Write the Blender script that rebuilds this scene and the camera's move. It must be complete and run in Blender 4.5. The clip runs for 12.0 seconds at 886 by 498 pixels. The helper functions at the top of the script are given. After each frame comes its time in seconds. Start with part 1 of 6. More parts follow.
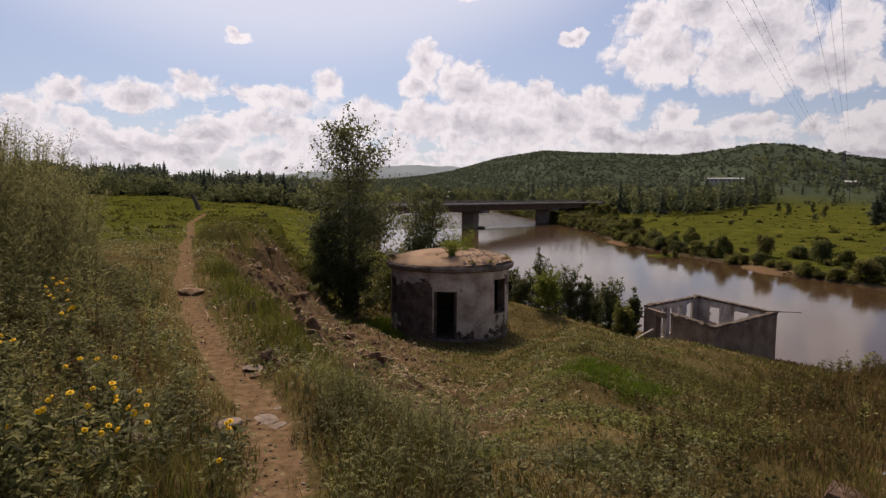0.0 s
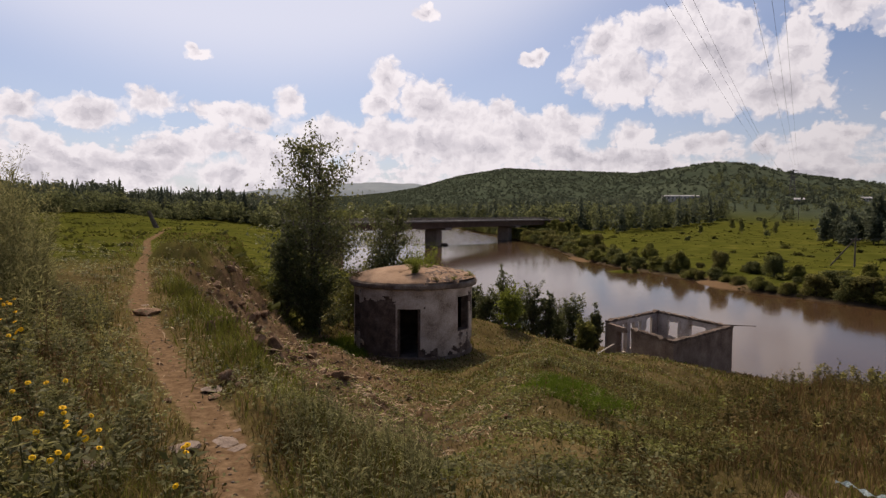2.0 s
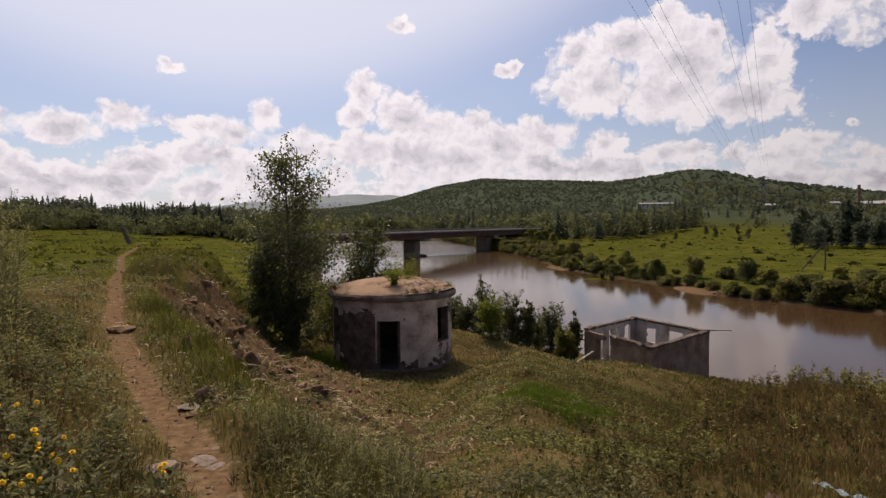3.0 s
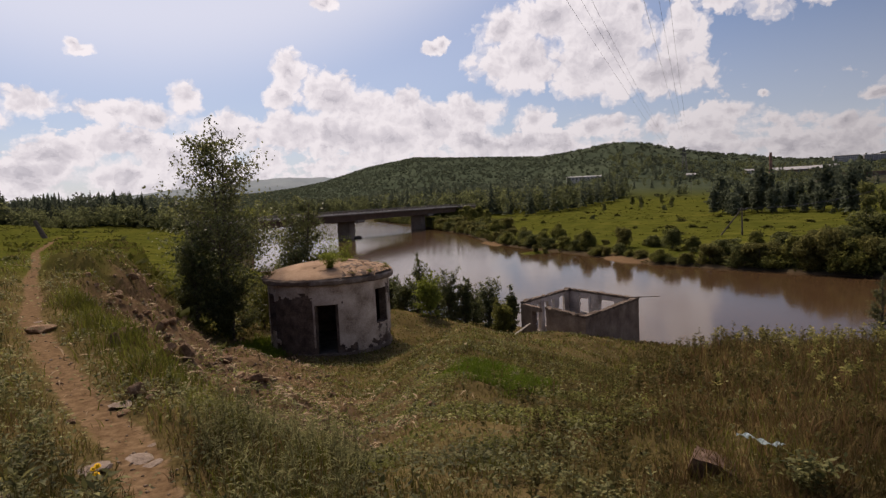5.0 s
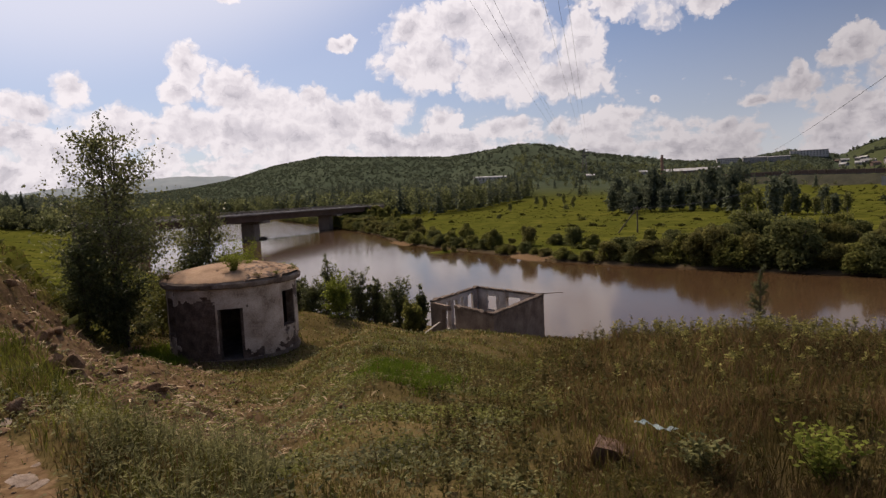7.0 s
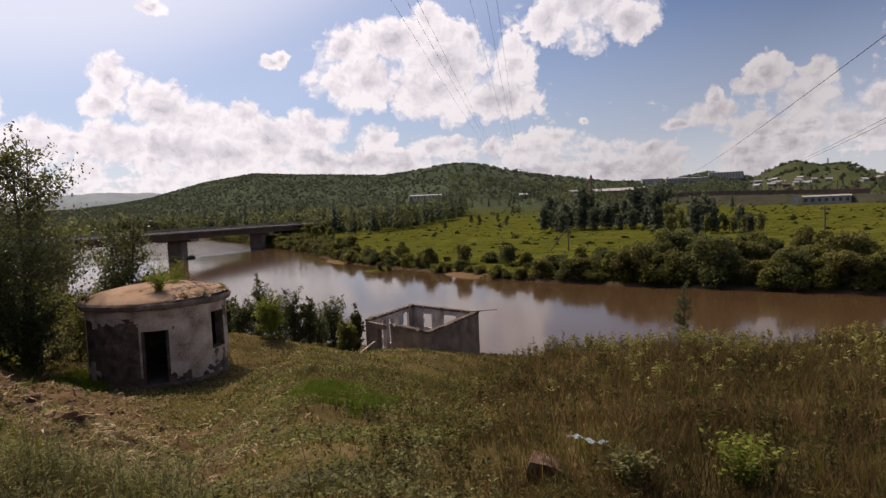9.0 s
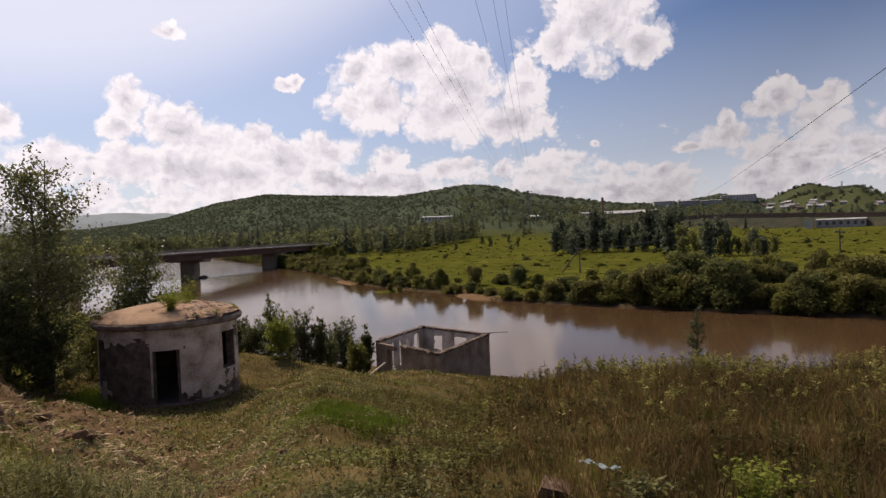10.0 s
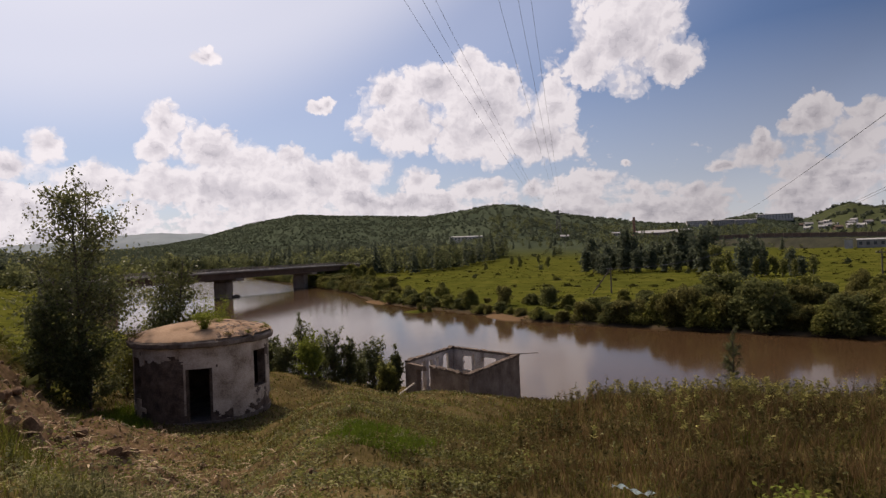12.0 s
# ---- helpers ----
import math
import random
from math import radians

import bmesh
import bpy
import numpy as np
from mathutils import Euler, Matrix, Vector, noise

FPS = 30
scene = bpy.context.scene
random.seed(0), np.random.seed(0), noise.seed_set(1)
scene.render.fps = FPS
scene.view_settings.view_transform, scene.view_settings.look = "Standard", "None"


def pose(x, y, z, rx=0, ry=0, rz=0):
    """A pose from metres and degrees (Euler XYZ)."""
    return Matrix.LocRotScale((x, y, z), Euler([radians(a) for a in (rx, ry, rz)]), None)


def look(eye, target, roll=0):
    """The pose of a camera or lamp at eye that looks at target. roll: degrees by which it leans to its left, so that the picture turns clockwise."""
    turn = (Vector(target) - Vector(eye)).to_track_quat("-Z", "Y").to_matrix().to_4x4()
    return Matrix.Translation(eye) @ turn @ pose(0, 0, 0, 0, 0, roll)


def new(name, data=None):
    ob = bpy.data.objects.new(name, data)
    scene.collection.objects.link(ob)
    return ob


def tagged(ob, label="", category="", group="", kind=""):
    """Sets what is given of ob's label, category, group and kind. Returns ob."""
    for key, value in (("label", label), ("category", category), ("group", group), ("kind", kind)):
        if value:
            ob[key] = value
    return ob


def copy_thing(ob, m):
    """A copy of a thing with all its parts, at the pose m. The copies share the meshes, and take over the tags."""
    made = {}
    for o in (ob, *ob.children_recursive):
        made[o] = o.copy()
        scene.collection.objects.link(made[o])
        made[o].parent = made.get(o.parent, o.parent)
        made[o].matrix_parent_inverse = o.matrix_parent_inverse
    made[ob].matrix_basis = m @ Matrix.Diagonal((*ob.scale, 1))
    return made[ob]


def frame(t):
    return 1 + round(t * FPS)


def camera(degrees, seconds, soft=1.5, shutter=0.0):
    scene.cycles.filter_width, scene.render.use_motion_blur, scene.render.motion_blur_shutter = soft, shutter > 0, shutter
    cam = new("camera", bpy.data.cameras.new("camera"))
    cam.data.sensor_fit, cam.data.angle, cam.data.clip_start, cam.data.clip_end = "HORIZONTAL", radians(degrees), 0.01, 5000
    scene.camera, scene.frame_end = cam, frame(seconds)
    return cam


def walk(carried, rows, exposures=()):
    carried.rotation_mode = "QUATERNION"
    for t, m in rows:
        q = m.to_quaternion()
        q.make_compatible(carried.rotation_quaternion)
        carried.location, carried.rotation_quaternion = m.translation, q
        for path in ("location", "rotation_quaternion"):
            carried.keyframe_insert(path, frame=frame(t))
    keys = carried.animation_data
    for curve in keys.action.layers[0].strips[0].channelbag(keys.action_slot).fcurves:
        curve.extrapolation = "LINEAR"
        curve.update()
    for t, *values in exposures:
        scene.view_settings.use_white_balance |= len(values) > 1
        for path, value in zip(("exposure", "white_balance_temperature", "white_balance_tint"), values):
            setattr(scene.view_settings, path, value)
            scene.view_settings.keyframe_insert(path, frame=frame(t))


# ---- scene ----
cam = camera(70.0, 12.0, soft=1.4)
# seconds, lean from straight down, roll and turn of the handheld camera, which stands on the spot
PATH = (
    (0.0, 85.00, -0.50, 0.04), (0.5, 85.01, -0.60, -0.70), (1.0, 85.32, -0.57, -1.54), (1.5, 85.87, -0.55, -2.42),
    (2.0, 86.58, -0.45, -3.30), (2.5, 87.16, -0.10, -4.23), (3.0, 87.56, 0.46, -5.29), (3.2, 87.55, 0.75, -6.02),
    (4.0, 86.60, 2.00, -8.20), (4.8, 85.64, 2.58, -10.55), (5.0, 85.54, 2.61, -11.25), (5.5, 85.32, 2.55, -13.26),
    (6.0, 85.28, 2.50, -15.26), (6.5, 85.22, 2.52, -17.34), (7.0, 85.14, 2.60, -19.49), (7.5, 85.11, 2.69, -21.63),
    (7.7, 85.10, 2.70, -22.60), (8.5, 85.72, 2.55, -25.15), (9.3, 87.15, 2.30, -25.15), (9.5, 87.57, 2.24, -24.87),
    (10.0, 88.51, 2.11, -24.34), (10.5, 89.27, 2.08, -23.68), (11.0, 89.82, 2.10, -23.02), (11.5, 90.20, 2.10, -22.37),
    (12.0, 90.41, 2.09, -21.67),
)
EYE = 10.0  # the water lies at z = 0
walk(cam, [(t, pose(0, 0, EYE, lean, roll, turn)) for t, lean, roll, turn in PATH], [(0.0, -0.07, 7250, 17), (2.5, -0.03, 7250, 17), (5.0, -0.08, 7250, 17), (7.5, 0.0, 7250, 17), (9.5, 0.10, 7250, 17), (12.0, -0.06, 7250, 17)])

# ---- light ----
SUN_TURN, SUN_UP = -14.0, 52.0
sun = new("sun", bpy.data.lights.new("sun", "SUN"))
sun.data.energy, sun.data.angle, sun.data.color = 3.25, radians(0.6), (1.0, 0.90, 0.76)
sun_way = Vector((math.sin(radians(SUN_TURN)) * math.cos(radians(SUN_UP)), math.cos(radians(SUN_TURN)) * math.cos(radians(SUN_UP)), math.sin(radians(SUN_UP))))
sun.matrix_world = look(sun_way * 100, (0, 0, 0))

# clouds of the day: turn and height in degrees, half width and half height
HEAPS = (
    (38.6, 17.9, 4.8, 4.1), (35.2, 16.0, 1.9, 2.0), (42.2, 15.2, 2.2, 1.8), (38.3, 21.0, 3.7, 2.5), (24.6, 16.5, 1.6, 1.3), (22.0, 15.0, 4.6, 1.9),
    (26.1, 13.4, 4.5, 3.1), (18.8, 11.4, 4.1, 2.3), (17.4, 14.4, 2.5, 1.5), (32.1, 12.5, 2.1, 2.5), (31.0, 9.6, 3.7, 2.0), (28.3, 15.1, 1.3, 1.2),
    (24.9, 10.5, 5.1, 2.5), (-1.8, 11.5, 1.8, 1.7), (-2.7, 9.5, 1.5, 1.3), (1.7, 9.5, 3.3, 1.8), (4.9, 8.3, 3.8, 1.9), (8.2, 8.8, 1.6, 1.2),
    (52.8, 9.8, 1.7, 1.4), (51.6, 9.0, 1.5, 0.8), (55.3, 7.3, 2.0, 2.4), (56.2, 9.3, 1.4, 1.0),
)
BANKS = (
    (11.1, 13.3, 1.0, 0.5), (11.7, 13.7, 0.7, 0.5), (10.1, 6.9, 4.5, 1.7), (14.6, 7.3, 2.3, 1.5), (-1.5, 6.4, 3.3, 1.9), (2.9, 5.9, 5.2, 1.8), (7.6, 5.4, 5.4, 1.8),
    (19.9, 6.7, 1.8, 1.1), (25.3, 5.7, 2.3, 1.0), (30.1, 5.5, 1.1, 0.9), (32.8, 5.0, 2.9, 1.0), (35.8, 6.2, 1.6, 0.8), (38.2, 7.3, 0.5, 0.25),
    (17.5, 4.6, 5.6, 1.0), (39.9, 3.4, 4.9, 0.8), (43.8, 4.6, 1.1, 0.8), (48.4, 7.2, 1.9, 1.1), (48.6, 8.3, 0.7, 0.8), (45.8, 6.6, 1.3, 0.4),
    (54.4, 4.2, 2.5, 1.5), (50.6, 3.9, 1.7, 0.8),
)
EVEN_LOWER = (
    (1.5, 16.9, 1.0, 0.5), (1.9, 17.2, 0.6, 0.5), (-10.1, 9.2, 1.3, 1.3), (-12.7, 7.6, 2.2, 1.0), (-15.5, 8.1, 2.6, 1.0), (-30.3, 7.6, 2.0, 1.1), (-25.6, 7.5, 2.6, 1.2),
    (-21.2, 8.8, 2.0, 1.0), (-17.4, 12.8, 1.1, 0.5), (-17.9, 13.2, 0.7, 0.5), (-19.0, 4.8, 2.2, 1.2), (-23.2, 3.4, 5.3, 1.3), (-33.0, 4.5, 2.7, 1.4), (-29.4, 3.0, 3.6, 1.2),
    (-15.1, 3.2, 4.3, 1.2), (-7.3, 6.3, 2.5, 1.8), (-11.3, 4.7, 3.4, 1.9), (62.0, 6.0, 4.0, 2.4), (72.0, 12.0, 7.0, 4.0), (-45.0, 9.0, 7.0, 3.0),
)
drift = random.Random(4)
# clouds out of view, added large to fill the shaded sides with light
UNSEEN_CLOUDS = [(76 + 23 * k + drift.uniform(-6, 6), drift.uniform(8, 34), drift.uniform(8, 14), drift.uniform(4, 8)) for k in range(10)]
CLOUDS = [(a, e, 1.05 * ra, 1.05 * re) for a, e, ra, re in HEAPS] + [(a, e, 1.12 * ra, 1.1 * re) for a, e, ra, re in BANKS + EVEN_LOWER] + UNSEEN_CLOUDS


def wire(tree, a, b):
    tree.links.new(a, b)


def node(tree, kind):
    return tree.nodes.new(kind)


def stored(tree, name):
    """A value kept at the mesh's points."""
    n = tree.nodes.new("ShaderNodeAttribute")
    n.attribute_name = name
    return n.outputs["Fac"]


def maths(tree, op, a, b=None, c=None, clamp=False):
    n = tree.nodes.new("ShaderNodeMath")
    n.operation, n.use_clamp = op, clamp
    for i, v in enumerate((a, b, c)):
        if v is None:
            continue
        if isinstance(v, (int, float)):
            n.inputs[i].default_value = v
        else:
            tree.links.new(v, n.inputs[i])
    return n.outputs[0]


def vmaths(tree, op, a, b=None, c=None, out=0):
    n = tree.nodes.new("ShaderNodeVectorMath")
    n.operation = op
    for i, v in enumerate((a, b, c)):
        if v is None:
            continue
        if isinstance(v, (tuple, list)):
            n.inputs[i].default_value = v
        else:
            tree.links.new(v, n.inputs[i])
    return n.outputs[out]


def ramp(tree, value, stops, mode="LINEAR"):
    n = tree.nodes.new("ShaderNodeValToRGB")
    n.color_ramp.interpolation = mode
    e = n.color_ramp.elements
    while len(e) < len(stops):
        e.new(0.5)
    for el, (at, c) in zip(e, stops):
        el.position = at
        el.color = (c, c, c, 1) if isinstance(c, (int, float)) else (*c, 1)
    tree.links.new(value, n.inputs[0])
    return n.outputs[0]


def blend(tree, fac, a, b, mode="MIX"):
    n = tree.nodes.new("ShaderNodeMix")
    n.data_type, n.blend_type, n.clamp_factor = "RGBA", mode, True
    for i, v in ((0, fac), (6, a), (7, b)):
        if isinstance(v, (int, float)):
            n.inputs[i].default_value = v
        elif isinstance(v, (tuple, list)):
            n.inputs[i].default_value = (*v, 1)
        else:
            tree.links.new(v, n.inputs[i])
    return n.outputs[2]


def noise_at(tree, where, scale, detail=4, rough=0.55, distort=0.0, out=0):
    n = tree.nodes.new("ShaderNodeTexNoise")
    n.inputs["Scale"].default_value, n.inputs["Detail"].default_value = scale, detail
    n.inputs["Roughness"].default_value, n.inputs["Distortion"].default_value = rough, distort
    if where is not None:
        tree.links.new(where, n.inputs["Vector"])
    return n.outputs[out]


world = bpy.data.worlds.new("world")
scene.world = world
world.use_nodes = True
wt = world.node_tree
wt.nodes.clear()
sky = node(wt, "ShaderNodeTexSky")
sky.sky_type, sky.sun_disc, sky.sun_elevation, sky.sun_rotation = "NISHITA", False, radians(SUN_UP), radians(SUN_TURN)
sky.altitude, sky.air_density, sky.dust_density, sky.ozone_density = 300.0, 1.0, 1.6, 1.0
way = vmaths(wt, "NORMALIZE", node(wt, "ShaderNodeTexCoord").outputs["Generated"])
parts = node(wt, "ShaderNodeSeparateXYZ")
wire(wt, way, parts.inputs[0])
turn_deg = maths(wt, "MULTIPLY", maths(wt, "ARCTAN2", parts.outputs[0], parts.outputs[1]), 57.2958)
up_deg = maths(wt, "MULTIPLY", maths(wt, "ARCSINE", parts.outputs[2]), 57.2958)
flat = node(wt, "ShaderNodeCombineXYZ")
wire(wt, turn_deg, flat.inputs[0]), wire(wt, up_deg, flat.inputs[1])
sway = noise_at(wt, flat.outputs[0], 0.16, 2, 0.5, out=1)
fine = noise_at(wt, flat.outputs[0], 0.75, 5, 0.6, out=1)
bent = vmaths(wt, "MULTIPLY_ADD", vmaths(wt, "SUBTRACT", sway, (0.5, 0.5, 0.5)), (1.6, 1.1, 0), flat.outputs[0])
bent = vmaths(wt, "MULTIPLY_ADD", vmaths(wt, "SUBTRACT", fine, (0.5, 0.5, 0.5)), (1.5, 1.2, 0), bent)
field = None
for ca, ce, ra, re in CLOUDS:
    d = vmaths(wt, "MULTIPLY_ADD", bent, (1 / ra, 1 / re, 0), (-ca / ra, -ce / re, 0))
    v = vmaths(wt, "LENGTH", d, out=1)
    if field is None:
        field = v
    else:
        field = maths(wt, "SMOOTH_MIN", field, v, 0.25)
low_bank = noise_at(wt, vmaths(wt, "MULTIPLY", flat.outputs[0], (1.0, 1.7, 0)), 0.16, 5, 0.6)
low_bank = maths(wt, "MULTIPLY_ADD", maths(wt, "SUBTRACT", 0.525, low_bank), 4.5, maths(wt, "MAXIMUM", 0.55, maths(wt, "MULTIPLY", maths(wt, "ABSOLUTE", maths(wt, "SUBTRACT", up_deg, 3.4)), 0.34)))
field = maths(wt, "SMOOTH_MIN", field, low_bank, 0.2)


def billow(where):
    """Heaped cloud tops: round lumps on round lumps, and a little ragged air between."""
    total = None
    for scale, weight in ((0.34, 0.60), (0.85, 0.44), (2.1, 0.24), (4.6, 0.11)):
        v = node(wt, "ShaderNodeTexVoronoi")
        v.feature = "SMOOTH_F1"
        v.inputs["Scale"].default_value = scale
        v.inputs["Smoothness"].default_value = 0.22
        wire(wt, where, v.inputs["Vector"])
        lump = maths(wt, "MULTIPLY", maths(wt, "SUBTRACT", 0.44, v.outputs["Distance"]), weight)
        total = lump if total is None else maths(wt, "ADD", total, lump)
    ragged = maths(wt, "MULTIPLY", maths(wt, "SUBTRACT", noise_at(wt, where, 0.9, 7, 0.6), 0.5), 0.42)
    return maths(wt, "ADD", total, ragged)


heap, heap_sun = billow(bent), billow(vmaths(wt, "ADD", bent, (-0.25, 0.45, 0)))
depth_c = maths(wt, "ADD", maths(wt, "SUBTRACT", 1.24, field), heap)
thin = noise_at(wt, flat.outputs[0], 0.22, 3, 0.5)
edge = maths(wt, "MULTIPLY_ADD", maths(wt, "SUBTRACT", thin, 0.40), 1.1, 0.12, clamp=True)
cover = ramp(wt, maths(wt, "DIVIDE", depth_c, maths(wt, "ADD", edge, 0.14)), ((0.0, 0.0), (0.5, 0.5), (1.0, 1.0)), "EASE")
relief = maths(wt, "MULTIPLY", maths(wt, "SUBTRACT", heap, heap_sun), 0.66)
# the thick middle of a cloud is grey, its thin rim lets the sun through
core = ramp(wt, depth_c, ((0.0, 0.86), (0.30, 0.97), (0.65, 0.90), (1.05, 0.72), (1.5, 0.58)), "EASE")
mottle = maths(wt, "MULTIPLY", maths(wt, "SUBTRACT", noise_at(wt, bent, 0.26, 3, 0.5), 0.5), 0.60)
white = maths(wt, "ADD", maths(wt, "ADD", core, relief), mottle, clamp=True)
cloud_tone = ramp(wt, white, ((0.10, (0.42, 0.445, 0.54)), (0.45, (0.56, 0.58, 0.68)), (0.75, (0.745, 0.765, 0.87)), (1.0, (0.94, 0.965, 1.065))))
# thin veil near the horizon and round the sun
veil_low = ramp(wt, maths(wt, "MULTIPLY", up_deg, 0.04), ((0.0, 0.50), (0.25, 0.26), (0.7, 0.0)))
sunward = vmaths(wt, "DOT_PRODUCT", way, tuple(sun_way), out=1)
round_sun = maths(wt, "MULTIPLY_ADD", sunward, 0.5, 0.5)  # 0 opposite the sun, 1 at it
veil_sun = ramp(wt, sunward, ((0.50, 0.0), (0.72, 0.24), (0.81, 0.64), (0.92, 0.9)), "EASE")
veil = maths(wt, "MAXIMUM", veil_low, veil_sun)
sky_tone = blend(wt, 1.0, sky.outputs[0], (0.055, 0.070, 0.094), "MULTIPLY")
# sky and clouds opposite the sun are brightened to lift the shaded sides
sky_tone = blend(wt, 1.0, sky_tone, ramp(wt, round_sun, ((0.35, 1.1), (0.70, 0.66), (0.84, 1.0))), "MULTIPLY")
sky_tone = blend(wt, veil, sky_tone, (0.895, 0.95, 1.075))
cloud_tone = blend(wt, 1.0, cloud_tone, ramp(wt, round_sun, ((0.30, 1.3), (0.55, 0.8), (0.675, 0.54), (0.80, 0.84), (0.925, 1.02))), "MULTIPLY")
both = blend(wt, cover, sky_tone, cloud_tone)
# the wide glare round the sun, above the view, added to fill shadows
glare = blend(wt, 1.0, (1.0, 0.97, 0.92), ramp(wt, sunward, ((0.86, 0.0), (0.98, 1.0)), "EASE"), "MULTIPLY")
both = vmaths(wt, "MULTIPLY_ADD", glare, (3.0, 3.0, 3.0), both)
back = node(wt, "ShaderNodeBackground")
back.inputs[1].default_value = 1.0
wire(wt, both, back.inputs[0])
wire(wt, back.outputs[0], node(wt, "ShaderNodeOutputWorld").inputs[0])


# ---- materials ----
def material(name, tones, rough=0.9, scale=4.0, fine_scale=40.0, bump=0.3, bump_far=0.02, spec=0.15, extra=None, metal=0.0, island=0.0, canopy=False):
    """A worn surface: a mix of tones by two sizes of noise, with fine relief."""
    m = bpy.data.materials.new(name)
    m.use_nodes = True
    t = m.node_tree
    p = t.nodes["Principled BSDF"]
    where = node(t, "ShaderNodeTexCoord").outputs["Object"]
    big, small = noise_at(t, where, scale, 5, 0.6), noise_at(t, where, fine_scale, 4, 0.6)
    mix = maths(t, "ADD", maths(t, "MULTIPLY", big, 0.62), maths(t, "MULTIPLY", small, 0.38))
    n = len(tones)
    tone = ramp(t, mix, [(0.36 + 0.28 * i / max(1, n - 1), c) for i, c in enumerate(tones)])
    if island:
        geo = node(t, "ShaderNodeNewGeometry").outputs["Random Per Island"]
        tone = blend(t, 1.0, tone, ramp(t, geo, ((0.0, 1 - island), (1.0, 1 + island))), "MULTIPLY")
    if extra:
        tone = extra(t, tone, where, big, small)
    wire(t, tone, p.inputs["Base Color"])
    p.inputs["Roughness"].default_value, p.inputs["Metallic"].default_value = rough, metal
    p.inputs["Specular IOR Level"].default_value = spec
    if canopy:
        b0 = node(t, "ShaderNodeBump")
        b0.inputs["Strength"].default_value, b0.inputs["Distance"].default_value = 0.2, 3.0
        wire(t, maths(t, "MULTIPLY", noise_at(t, where, 0.08, 3, 0.5), stored(t, "woods")), b0.inputs["Height"])
    if bump:
        b = node(t, "ShaderNodeBump")
        if canopy:
            wire(t, b0.outputs[0], b.inputs["Normal"])
        b.inputs["Strength"].default_value, b.inputs["Distance"].default_value = bump, bump_far
        wire(t, mix, b.inputs["Height"])
        wire(t, b.outputs[0], p.inputs["Normal"])
    return m


def leaf_material(name, dark, light, spread=0.35, through_part=0.35, rough=0.8, gloss=0.05):
    """Leaves: tone by leaf, with light coming through."""
    m = bpy.data.materials.new(name)
    m.use_nodes = True
    t = m.node_tree
    p = t.nodes["Principled BSDF"]
    geo = node(t, "ShaderNodeNewGeometry")
    tone = ramp(t, geo.outputs["Random Per Island"], ((0.0, dark), (1.0, light)))
    patch = noise_at(t, node(t, "ShaderNodeTexCoord").outputs["Object"], 0.6, 3)
    tone = blend(t, 1.0, tone, ramp(t, patch, ((0.3, 1 - spread), (0.7, 1 + spread))), "MULTIPLY")
    wire(t, tone, p.inputs["Base Color"])
    p.inputs["Roughness"].default_value, p.inputs["Specular IOR Level"].default_value = rough, gloss
    tr = node(t, "ShaderNodeBsdfTranslucent")
    wire(t, tone, tr.inputs[0])
    mix = node(t, "ShaderNodeMixShader")
    mix.inputs[0].default_value = through_part
    wire(t, p.outputs[0], mix.inputs[1]), wire(t, tr.outputs[0], mix.inputs[2])
    wire(t, mix.outputs[0], t.nodes["Material Output"].inputs[0])
    return m


PLASTER = material("weathered_plaster", ((0.20, 0.146, 0.108), (0.41, 0.325, 0.258), (0.56, 0.465, 0.385)), 0.92, 1.3, 22.0, 0.5, 0.03)
CONCRETE = material("old_concrete", ((0.075, 0.052, 0.040), (0.15, 0.112, 0.088), (0.25, 0.20, 0.165)), 0.95, 1.6, 30.0, 0.6, 0.04)
CORE = material("exposed_brickwork", ((0.055, 0.036, 0.027), (0.105, 0.072, 0.055), (0.18, 0.132, 0.103)), 0.95, 2.5, 18.0, 0.8, 0.06)
ROOFING = material("sandy_roof_screed", ((0.155, 0.092, 0.056), (0.27, 0.172, 0.108), (0.35, 0.235, 0.155)), 0.95, 1.0, 25.0, 0.5, 0.03)
BRIDGE_STEEL = material("brown_bridge_steel", ((0.060, 0.036, 0.028), (0.100, 0.064, 0.050)), 0.7, 0.4, 6.0, 0.2)
BRIDGE_CONCRETE = material("bridge_concrete", ((0.080, 0.060, 0.048), (0.150, 0.118, 0.098)), 0.9, 0.3, 3.0, 0.3, 0.1)
ASPHALT = material("asphalt", ((0.05, 0.05, 0.05), (0.07, 0.068, 0.066)), 0.9, 1.0, 20.0)
BARK = material("bark", ((0.05, 0.04, 0.032), (0.12, 0.10, 0.08)), 0.95, 6.0, 40.0, 0.8, 0.03)


# ---- ground ----
EDGE = ((-70, 170), (-21, 70), (-8.6, 34), (-6.7, 22), (-6.2, 18), (-2.6, 9.5), (-0.6, 4.6), (2, 2.2), (8, 1.5), (16, 0), (34, -18), (70, -60))
SHORE = ((-70, 760), (-50, 560), (-38, 330), (-31, 240), (-25, 180), (-17, 135), (-9, 100), (-1, 76), (6, 58), (12, 46), (18.5, 37.5), (24, 30), (33, 16), (50, -10), (140, -130), (300, -400))
FAR_SHORE = ((-90, 570), (0, 470), (29, 388), (35.5, 288), (38.5, 227), (40.5, 170), (37, 138), (38, 119), (42, 97), (43.5, 80), (48, 69), (54, 57.5), (60, 47), (64, 39), (78, 8), (160, -110), (330, -400))
HOUSE = (0.35, 31.0, 3.2)
TRAIL = ((0.3, -6), (-0.75, 0), (-0.95, 3.6), (-1.4, 4.9), (-2.35, 6.6), (-3.5, 8.9), (-5.2, 12.5), (-6.3, 15.5), (-8.2, 20), (-10.0, 25), (-14, 35), (-22, 60))


